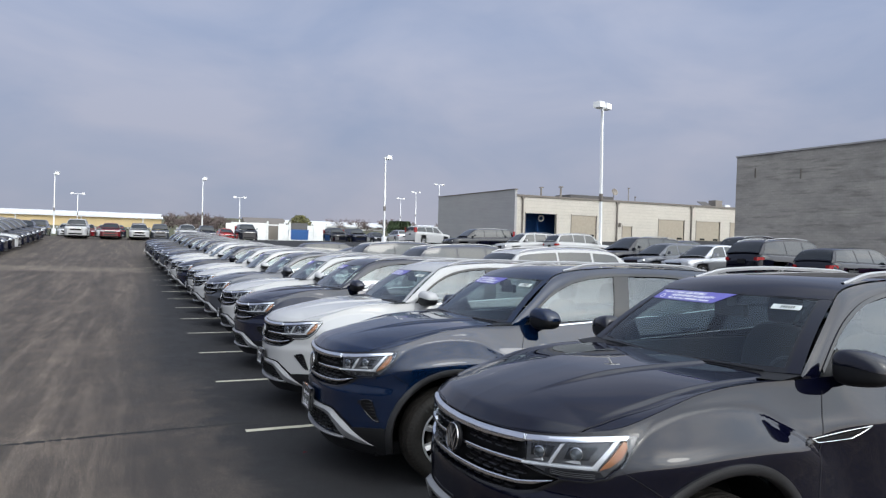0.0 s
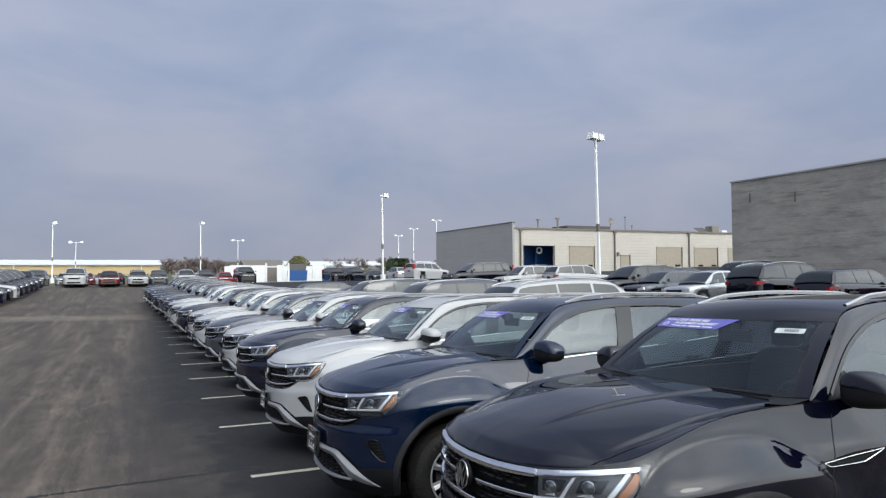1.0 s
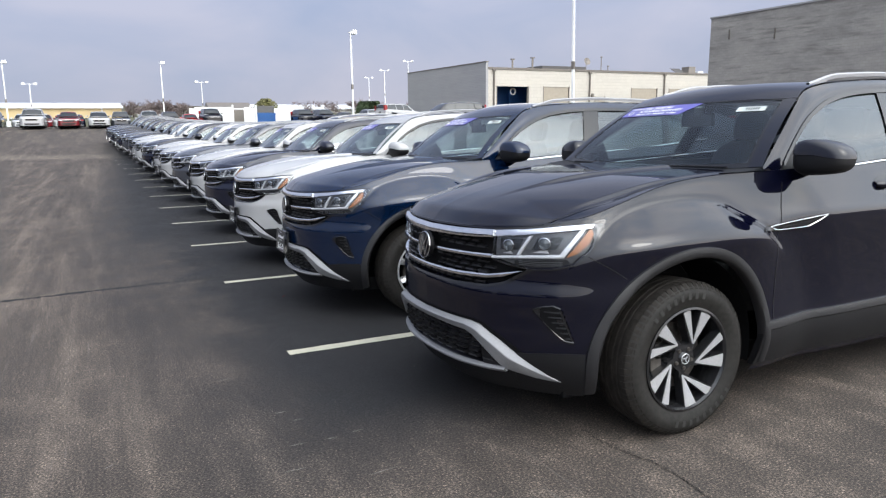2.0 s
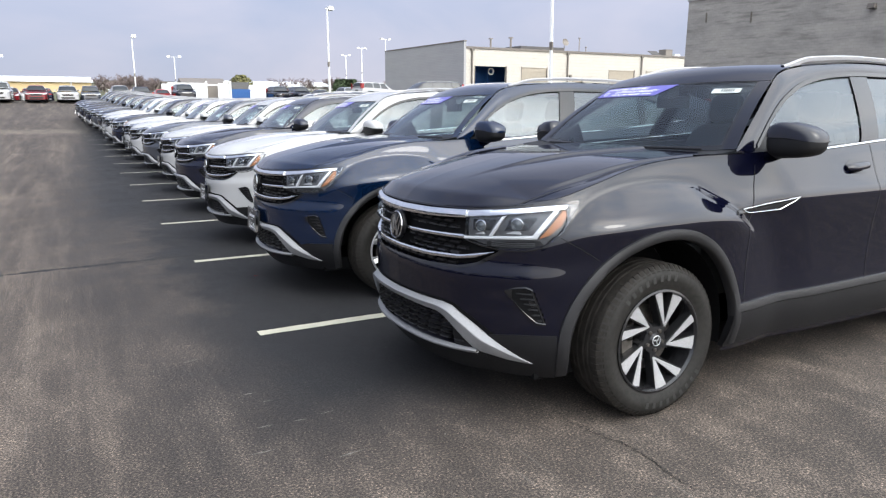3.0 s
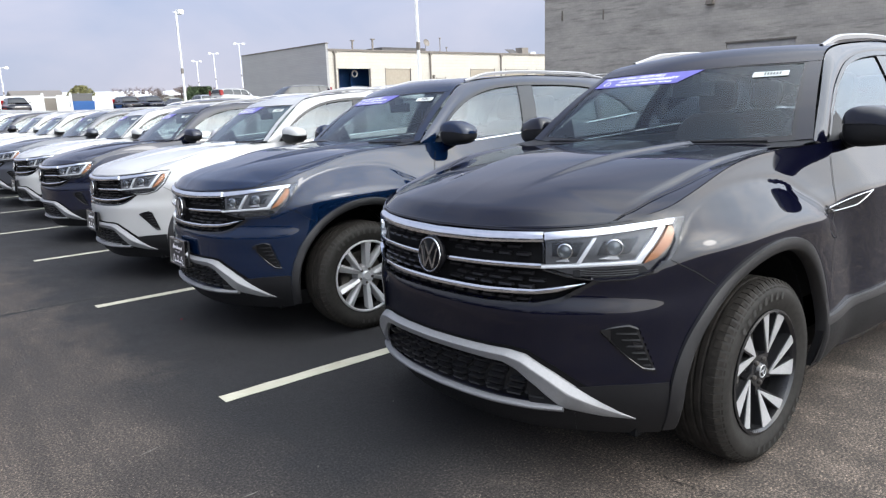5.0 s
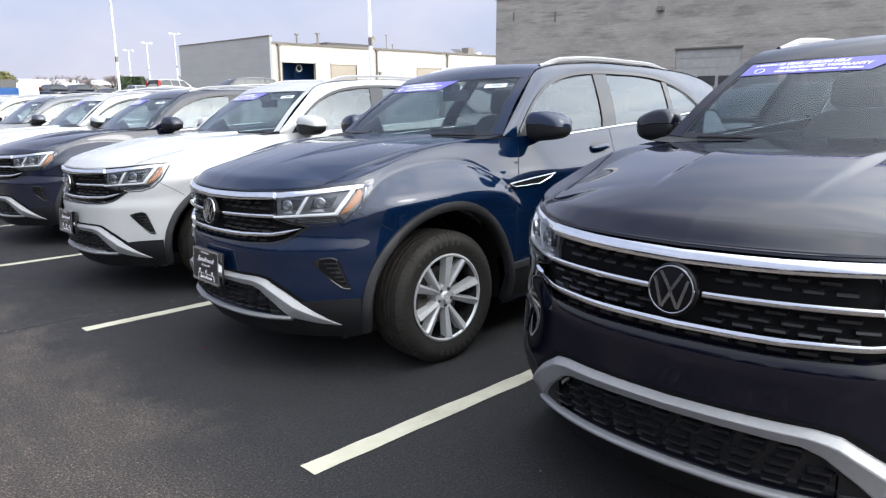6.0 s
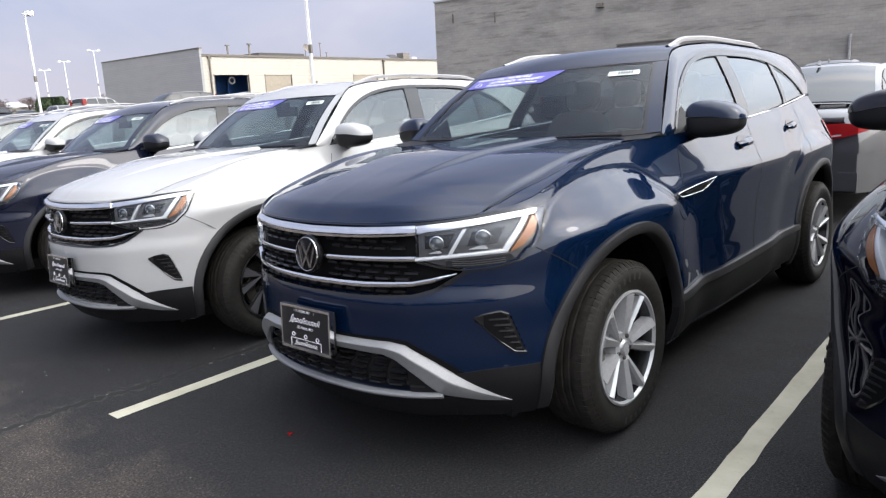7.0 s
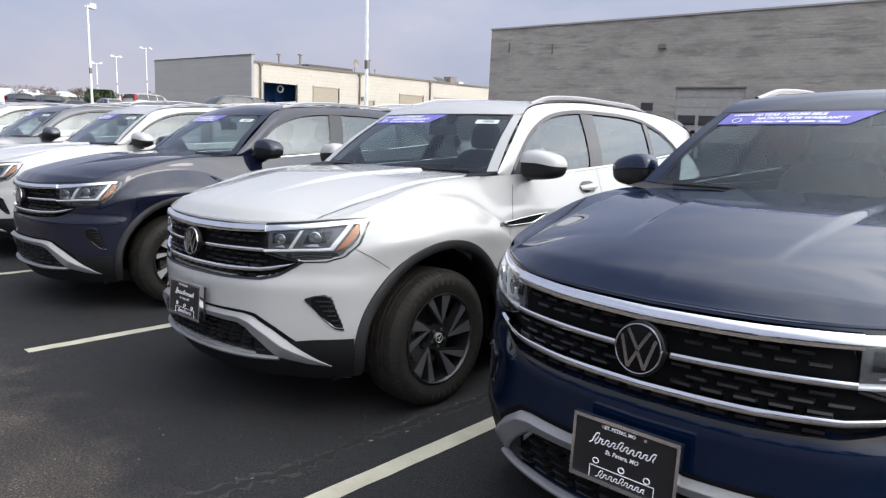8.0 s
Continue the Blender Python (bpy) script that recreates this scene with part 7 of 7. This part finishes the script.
def slab_box(name, a, b, mat, parent=None, label="", bevel=0.0):
    """A box between two corners."""
    q = Build()
    q.box([(p + r_) / 2 for p, r_ in zip(a, b)], [abs(r_ - p) for p, r_ in zip(a, b)])
    return q.out(name, mat, parent, label, smooth=False)


def sectional_door(parent, x0, x1, y, z0, z1, lights=True):
    door = slab_box("bay_door", (x0, y + 0.10, z0), (x1, y + 0.16, z1), TAN_DOOR, parent, "tan sectional overhead door")
    n = 6
    h = (z1 - z0) / n
    for i in range(n):
        slab_box("door_section", (x0 + 0.04, y + 0.07, z0 + i * h + 0.02), (x1 - 0.04, y + 0.10, z0 + (i + 1) * h - 0.02), TAN_DOOR, door)
    if lights:
        w = x1 - x0
        for u in (0.18, 0.74):
            slab_box("door_light", (x0 + u * w, y + 0.05, z0 + 1.35 * h), (x0 + (u + 0.2) * w, y + 0.066, z0 + 1.8 * h), GLASS_FAR, door)


def levelled(x, y, z):
    """The buildings stand plumb while the nearest stalls, the level of this scene, fall away slightly."""
    return Matrix.Translation((x, y, z)) @ Matrix.Rotation(radians(1.65), 4, "X") @ Matrix.Translation((-x, -y, -z))


def service_building():
    """Beige block garage with bay doors in its sunny front and a grey side wall."""
    X0, Y0, X1, Y1 = 40.9, 70.6, 90.0, 94.0
    g0, zt, zp = 3.9, 9.5, 10.05
    house_ = new("service_building")
    holes = [(42.2, 46.6, 7.28), (48.9, 52.7, 7.28), (56.9, 58.4, 6.15), (62.9, 67.3, 7.28), (69.5, 73.8, 7.28), (75.8, 80.1, 7.28)]
    edges = [X0] + [v for h in holes for v in h[:2]] + [X1]
    for a, b in zip(edges[0::2], edges[1::2]):
        slab_box("front_wall", (a, Y0, g0), (b, Y0 + 0.3, zt - 0.25), BEIGE, house_)
    for a, b, top in holes:
        slab_box("lintel", (a, Y0, top), (b, Y0 + 0.3, zt - 0.25), BEIGE, house_)
        slab_box("door_frame", (a - 0.10, Y0 - 0.02, g0), (a, Y0 + 0.10, top + 0.1), TRIM, house_)
        slab_box("door_frame", (b, Y0 - 0.02, g0), (b + 0.10, Y0 + 0.10, top + 0.1), TRIM, house_)
    slab_box("fascia", (X0 - 0.05, Y0 - 0.10, zt - 0.25), (X1, Y0 + 0.35, zt), TRIM, house_, "brown metal roof edge")
    slab_box("side_wall", (X0 - 0.3, Y0 - 0.05, g0), (X0, Y1, zp), GREYSIDE, house_, "grey painted block side wall")
    slab_box("coping", (X0 - 0.36, Y0 - 0.10, zp), (X0 + 0.06, Y1, zp + 0.12), TRIM, house_)
    slab_box("rear_wall", (X0, Y1 - 0.3, g0), (X1, Y1, zt), BEIGE, house_)
    slab_box("roof", (X0, Y0 + 0.3, zt - 0.2), (X1, Y1, zt - 0.05), ROOFING, house_)
    slab_box("bay_floor", (X0, Y0, g0 - 0.2), (X1, Y1, g0), TRIM, house_)
    slab_box("bay_back_wall", (X0, Y0 + 9, g0), (X1, Y0 + 9.2, zt - 0.2), GREYSIDE, house_)
    for i, (a, b, top) in enumerate(holes):
        if i in (1, 3, 4, 5):
            sectional_door(house_, a, b, Y0, g0, top)
        elif i == 2:
            slab_box("side_door", (a, Y0 + 0.08, g0), (b, Y0 + 0.14, top), TAN_DOOR, house_, "tan steel door")
    # lift, lamps and hoses in the open bay
    a, b, top = holes[0]
    for x in (a + 0.7, b - 0.9):
        slab_box("lift_post", (x, Y0 + 3, g0), (x + 0.3, Y0 + 3.3, 6.8), PAINT_BLUE, house_)
    # added blue sheet, in place of the blue light in the deep bay
    slab_box("bay_blue_sheet", (a - 0.5, Y0 + 4.2, g0), (b + 5.0, Y0 + 4.4, 7.6), PAINT_BLUE, house_, "added blue sheet in place of the open bay's blue-lit depth")
    slab_box("lift_beam", (a + 0.4, Y0 + 2.8, 6.45), (a + 2.4, Y0 + 2.95, 6.6), PAINT_BLUE, house_)
    ringb = Build()
    ringb.tube([(b - 1.2 + 0.36 * math.cos(t), Y0 + 1.6, 6.75 + 0.36 * math.sin(t)) for t in np.linspace(0, 2 * math.pi, 21)], 0.09, 6)
    ringb.out("hose_reel", POLE, house_)
    for x in (41.7, 55.9, 68.5):
        b_ = Build()
        b_.tube([(x, Y0 - 0.12, g0 + 0.1), (x, Y0 - 0.12, zt - 0.4)], 0.11, 8)
        b_.box((x, Y0 - 0.12, zt - 0.35), (0.4, 0.3, 0.3))
        b_.out("downspout", TRIM, house_)
    b_ = Build()
    b_.box((56.4, Y0 - 0.1, 6.3), (0.3, 0.2, 0.5))
    b_.out("wall_lamp", TRIM, house_)
    # roof clutter
    slab_box("roof_monitor", (55.0, 80.0, zt), (62.5, 84.0, zt + 1.15), ROOF_DARK, house_, "low dark roof structure")
    for x, y, h, r_ in ((46.4, 74.0, 1.3, 0.12), (49.4, 74.0, 1.55, 0.13), (60.4, 74, 2.0, 0.06), (64.0, 77, 1.1, 0.06)):
        b_ = Build()
        b_.tube([(x, y, zt - 0.1), (x, y, zt + h)], r_, 8)
        b_.box((x, y, zt + h), (r_ * 3.4, r_ * 3.4, 0.14))
        b_.out("vent_pipe", TRIM, house_)
    b_ = Build()
    b_.tube([(57.9, 74.0, zt), (57.9, 74.0, zt + 1.1)], 0.05, 6)
    q = Build().lathe([(0.02, 0.0), (0.28, 0.06), (0.5, 0.16)], 20, "z")
    turn = Matrix.Translation((57.9, 73.9, zt + 1.3)) @ Matrix.Rotation(radians(70), 4, "X")
    o = len(b_.v)
    b_.v += [tuple(turn @ Vector(v)) for v in q.v]
    b_.f += [tuple(i + o for i in f) for f in q.f]
    b_.out("satellite_dish", TRIM, house_)
    hatch = [(74.2, 74.0, zt + 0.1), (75.9, 74.0, zt + 0.05), (75.6, 75.2, zt + 0.95), (73.9, 75.2, zt + 0.9)]
    Build().prism(hatch, [(a, b + 0.12, c) for a, b, c in hatch], hatch).out("roof_hatch", ROOF_DARK, house_, "dark roof hatch propped open", smooth=False)
    slab_box("roof_unit", (76.3, 74, zt), (77.6, 75.4, zt + 1.15), TRIM, house_)
    slab_box("roof_unit", (78.2, 74, zt), (79.2, 75.2, zt + 0.55), ROOFING, house_)
    house_.matrix_basis = levelled(X0, Y0, zt)
    tagged(house_, "beige block service garage with tan bay doors and grey side wall", "building")


PAINT_BLUE = plain("blue enamel", (0.02, 0.085, 0.26), 0.4, 0.1, 5, 0.1)


def big_store():
    """Tall windowless grey block building with a roll-up door."""
    X0, Y0, Y1, zt, g0 = 44.0, 4.0, 39.65, 10.42, 0.0
    house_ = new("warehouse_building")
    d0, d1 = 18.6, 23.2               # loading door along y
    dz = 5.75
    slab_box("wall", (X0, Y0, g0), (X0 + 0.3, d0, zt), GREYBIG, house_)
    slab_box("end_wall", (X0 + 0.3, Y0, g0), (95, Y0 + 0.3, zt), GREYBIG, house_)
    slab_box("wall", (X0, d1, g0), (X0 + 0.3, Y1, zt), GREYBIG, house_)
    slab_box("lintel", (X0, d0, dz), (X0 + 0.3, d1, zt), GREYBIG, house_)
    slab_box("door_head", (X0 - 0.05, d0 - 0.05, dz - 0.03), (X0 + 0.05, d1 + 0.05, dz + 0.07), TRIM, house_)
    door = slab_box("roll_up_door", (X0 + 0.12, d0, g0), (X0 + 0.2, d1, dz), GREYSIDE, house_, "pale grey roll-up door with windows")
    n = 9
    for i in range(n):
        slab_box("door_slat", (X0 + 0.09, d0 + 0.03, g0 + dz / n * i + 0.02), (X0 + 0.12, d1 - 0.03, g0 + dz / n * (i + 1) - 0.02), DOOR_GREY, door)
    for u in (0.06, 0.37, 0.68):
        slab_box("door_light", (X0 + 0.07, d0 + (d1 - d0) * u, 3.3), (X0 + 0.088, d0 + (d1 - d0) * (u + 0.26), 3.95), GLASS_FAR, door)
    slab_box("coping", (X0 - 0.08, Y0, zt), (X0 + 0.4, Y1 + 0.08, zt + 0.12), GREYSIDE, house_)
    slab_box("end_wall", (X0 + 0.3, Y1 - 0.3, g0), (95, Y1, zt), GREYBIG, house_)
    slab_box("roof", (X0 + 0.3, Y0 + 0.3, zt - 0.3), (95, Y1 - 0.3, zt - 0.15), ROOFING, house_)
    for y, z in ((24.45, 8.5), (33.5, 8.65), (37.7, 9.0)):
        b = Build()
        b.box((X0 - 0.18 if y < 30 else X0 - 0.05, y, z), (0.36 if y < 30 else 0.1, 0.5 if y < 30 else 0.07, 0.28 if y < 30 else 0.75), 0, 0.8)
        b.out("wall_pack" if y < 30 else "wall_bracket", TRIM, house_)
    slab_box("wall_window", (X0 - 0.03, 24.8, 4.2), (X0, 25.7, 4.75), GLASS_FAR, house_)
    b = Build()
    b.tube([(X0 - 0.1, 9.0, 0.2), (X0 - 0.1, 9.0, 5.2)], 0.08, 8)
    b.out("conduit", GREYSIDE, house_)
    house_.matrix_basis = levelled(X0, Y1, zt)
    tagged(house_, "tall weathered grey block building with a roll-up door", "building")


DOOR_GREY = plain("pale grey door slats", (0.33, 0.32, 0.31), 0.6, 0.0, 3, 0.1)
service_building()
big_store()


def far_shed(name, label, x0, x1, y, z0, wall_h, roof_h, depth, wall, roof):
    """A long low shed: wall, pitched roof, eaves."""
    t = new(name)
    slab_box("wall", (x0, y, z0), (x1, y + depth, z0 + wall_h), wall, t)
    b = Build()
    b.grid([[(x, y - 0.5, z0 + wall_h), (x, y + depth / 2, z0 + wall_h + roof_h), (x, y + depth + 0.5, z0 + wall_h)] for x in (x0 - 0.4, x1 + 0.4)])
    o = len(b.v)
    for x in (x0 - 0.4, x1 + 0.4):
        b.v += [(x, y - 0.5, z0 + wall_h), (x, y + depth / 2, z0 + wall_h + roof_h), (x, y + depth + 0.5, z0 + wall_h)]
    b.f += [(o, o + 1, o + 2), (o + 5, o + 4, o + 3)]
    b.out("roof", roof, t, smooth=False)
    slab_box("eave", (x0 - 0.4, y - 0.6, z0 + wall_h - 0.25), (x1 + 0.4, y - 0.45, z0 + wall_h + 0.05), roof, t)
    for u in np.arange(x0 + 6, x1, 14):
        slab_box("downpipe", (u, y - 0.2, z0), (u + 0.25, y, z0 + wall_h), roof, t)
    tagged(t, label, "building")


far_shed("warehouse_shed", "long low tan shed with a pale metal roof", -90, 4.5, 190, 7.2, 2.9, 1.7, 26, TANWALL, ROOFING)
far_shed("storage_shed", "long low white shed with a pale roof", 32.0, 120, 182, 7.0, 2.4, 1.7, 24, WHITEWALL, ROOFING)
far_shed("small_shed", "small pale shed with a dark gable", 17.5, 24.5, 130, 4.4, 2.6, 1.5, 8, WHITEWALL, TRIM)


def bin_yard():
    """White panel enclosure with its gates open on a blue waste bin."""
    t = new("bin_enclosure")
    y, z0 = 92.0, 3.55
    for name, a, b in (("fence_panel", 10.0, 14.6), ("fence_panel", 16.2, 17.0), ("fence_panel", 21.0, 22.6)):
        slab_box(name, (a, y, z0), (b, y + 0.12, z0 + 2.2), WHITEWALL, t)
    for x in (14.6, 16.9, 17.6, 22.7):
        slab_box("gate_post", (x, y - 0.1, z0), (x + 0.22, y + 0.12, z0 + 2.45), WHITEWALL, t)
    slab_box("back_panel", (10, y + 6, z0), (22.9, y + 6.1, z0 + 2.3), WHITEWALL, t)
    slab_box("dark_gate", (14.9, y + 2.5, z0), (16.6, y + 2.6, z0 + 2.0), TRIM, t)
    tagged(t, "white panel bin enclosure with open gates", "enclosure")
    bin_ = new("waste_bin")
    b = Build()
    b.box((19.2, y + 1.4, z0 + 0.80), (2.3, 1.6, 1.4), 0, 1.08)
    b.out("bin_body", PAINT_BLUE, bin_)
    lid = [(18.0, y + 0.9, z0 + 1.50), (20.3, y + 0.9, z0 + 1.50), (20.5, y + 1.5, z0 + 2.45), (17.9, y + 1.5, z0 + 2.45)]
    Build().prism(lid, [(a, b_ + 0.08, c) for a, b_, c in lid], lid).out("bin_lid", GLOSS, bin_, smooth=False)
    tagged(bin_, "blue steel waste bin with its black lid raised", "bin")


bin_yard()


def lamp_post(x, y, height, heads, label, turn=0.0, z0=None):
    """Square shaft on a concrete foot with box heads on a short arm."""
    t = new("lamp_post")
    z0 = ground_z(x, y) if z0 is None else z0
    b = Build()
    b.box((0, 0, height / 2), (0.18, 0.18, height), 0, 0.72)
    b.out("shaft", POLE, t, smooth=False)
    b = Build()
    b.lathe([(0.0001, 0.75), (0.28, 0.75), (0.30, 0.70), (0.30, -0.2)][::-1], 20, "z")
    b.out("foot", ROOFING, t)
    b = Build()
    b.box((0, 0, height * 0.40), (0.20, 0.20, 0.55))
    b.out("collar", TRIM, t, smooth=False)
    b = Build()
    b.box((0, 0, height - 0.05), (max(abs(h) for h in heads) * 2 * (1 if len(heads) > 1 else 0.6), 0.10, 0.10))
    b.out("arm", POLE, t, smooth=False)
    for h in heads:
        b = Build()
        b.box((h, 0, height + 0.02), (0.62, 0.62, 0.42), 0, 0.94)
        head = b.out("lamp_head", POLE, t, smooth=False)
        slab_box("lamp_glass", (h - 0.24, -0.24, height - 0.215), (h + 0.24, 0.24, height - 0.195), LAMP_WHITE, head)
    t.matrix_basis = pose(x, y, z0, 0, 0, turn)
    return tagged(t, label, "street lamp", "lamp posts on the lot")


lamp_post(29.0, 37.85, 11.0, (-0.42, 0.42), "white square lamp post with two box heads", 20)
lamp_post(24.9, 73.5, 9.95, (0.42,), "white square lamp post with one box head", 10)
for az, d, rise, two in ((-5.38, 120, 0.094, 0), (-3.9, 170, 0.0702, 1), (4.73, 120, 0.0979, 0), (7.51, 165, 0.075, 1), (21.55, 210, 0.0903, 1), (20.3, 220, 0.0809, 1), (23.45, 190, 0.1021, 1)):
    x, y = -1.56 + d * math.sin(radians(az)), -3.4 + d * math.cos(radians(az))
    h = 1.87 + rise * d - ground_z(x, y)
    lamp_post(x, y, h, (-1.1, 1.1) if two else (0.3,), "tall white lamp post beyond the lot" if two else "white lamp post by the lot's end", 0)


# ---------------------------------------------------------------- winter trees on the horizon
BARK = plain("grey-brown bark", (0.10, 0.075, 0.065), 0.9, 0.0, 3, 0.25)
TWIG = plain("thin bare twigs", (0.14, 0.108, 0.102), 0.9, 0.0, 1, 0.25)
LEAF = plain("evergreen needles", (0.035, 0.055, 0.022), 0.8, 0.0, 1.5, 0.4)
LEAF2 = plain("yellow-green leaves", (0.105, 0.100, 0.034), 0.8, 0.0, 1.5, 0.4)


def bare_tree(height, seed):
    """Trunk that forks again and again down to twigs."""
    rnd = random.Random(seed)
    trunk, twigs = Build(), Build()

    def grow(p, d, length, r, depth):
        q = p + d * length
        (trunk if depth < 2 else twigs).tube([p, (p + q) / 2 + Vector((rnd.uniform(-1, 1), rnd.uniform(-1, 1), 0)) * length * 0.06, q], [r, r * 0.85, r * 0.7], 5 if depth < 2 else 3)
        if depth == 4:
            return
        for _ in range(4 if depth < 2 else 5):
            e = (d + Vector((rnd.gauss(0, 0.62), rnd.gauss(0, 0.62), rnd.gauss(0.05, 0.35)))).normalized()
            grow(p + d * length * rnd.uniform(0.45, 1.0), e, length * rnd.uniform(0.6, 0.8), max(0.022, r * 0.60), depth + 1)
    grow(Vector((0, 0, 0)), Vector((0, 0, 1)), height * 0.27, height * 0.022, 0)
    t = new("bare_tree")
    trunk.out("trunk", BARK, t)
    twigs.out("crown", TWIG, t)
    return tagged(t, "leafless winter tree on the horizon", "tree", "bare trees")


def leafy_tree(height, spread, leaf, seed, label):
    rnd = random.Random(seed)
    t = new("leafy_tree")
    trunk = Build().tube([(0, 0, 0), (0.1, 0, height * 0.4), (0, 0.1, height * 0.8)], [0.25, 0.18, 0.08], 7)
    for k in range(7):
        a = rnd.uniform(0, 6.28)
        z = height * rnd.uniform(0.25, 0.6)
        trunk.tube([(0, 0, z), (spread * 0.6 * math.cos(a), spread * 0.6 * math.sin(a), z + height * 0.25)], [0.1, 0.03], 5)
    trunk.out("trunk", BARK, t)
    c = Build()
    for _ in range(1400):
        a, u, w = rnd.uniform(0, 6.28), rnd.random() ** 0.6, rnd.random()
        rr = spread * u * (0.35 + 0.65 * math.sin(math.pi * min(1, 0.25 + w * 0.75)))
        p = Vector((rr * math.cos(a), rr * math.sin(a), height * (0.15 + 0.85 * w)))
        d = Vector((rnd.gauss(0, 1), rnd.gauss(0, 1), rnd.gauss(0, 1))).normalized() * rnd.uniform(0.14, 0.32)
        e = d.orthogonal().normalized() * d.length * 0.7
        o = len(c.v)
        c.v += [tuple(p - d), tuple(p + e), tuple(p + d), tuple(p - e)]
        c.f.append((o, o + 1, o + 2, o + 3))
    c.out("crown", leaf, t, smooth=False)
    return tagged(t, label, "tree", "leafy trees")


originals = [bare_tree(7.5, s) for s in (3, 5, 8)]
for k, o in enumerate(originals):
    o.matrix_basis = pose(12 + 4 * k, 204 + 2 * k, ground_z(12 + 4 * k, 204))
rnd = random.Random(21)
for i in range(46):
    az = rnd.choice([rnd.uniform(2.2, 6.2), rnd.uniform(2.2, 6.2), rnd.uniform(6, 10), rnd.uniform(14.0, 24.0), rnd.uniform(14.0, 24.0)])
    d = rnd.uniform(160, 215)
    s = rnd.uniform(0.6, 0.9) * (1.1 if az > 7 else 1.35)
    tx_, ty_ = -1.5 + d * math.sin(radians(az)), -3.4 + d * math.cos(radians(az))
    c = copy_thing(originals[i % 3], pose(tx_, ty_, ground_z(tx_, ty_) - 0.9 * s, 0, 0, rnd.uniform(0, 360)))
    c.scale = (s, s, s)
a = leafy_tree(3.7, 2.7, LEAF2, 2, "rounded yellow-green tree behind the sheds")
a.matrix_basis = pose(-1.5 + 150 * math.sin(radians(12.2)), -3.4 + 150 * math.cos(radians(12.2)), 6.0)
b_ = leafy_tree(3.5, 1.0, LEAF, 3, "dark narrow evergreen tree in a clump")
for k in range(6):
    az = 19.55 + 0.27 * k
    m = pose(-1.5 + 165 * math.sin(radians(az)), -3.4 + 165 * math.cos(radians(az)), 6.2, 0, 0, 60 * k)
    if k == 0:
        b_.matrix_basis = m
    else:
        copy_thing(b_, m)
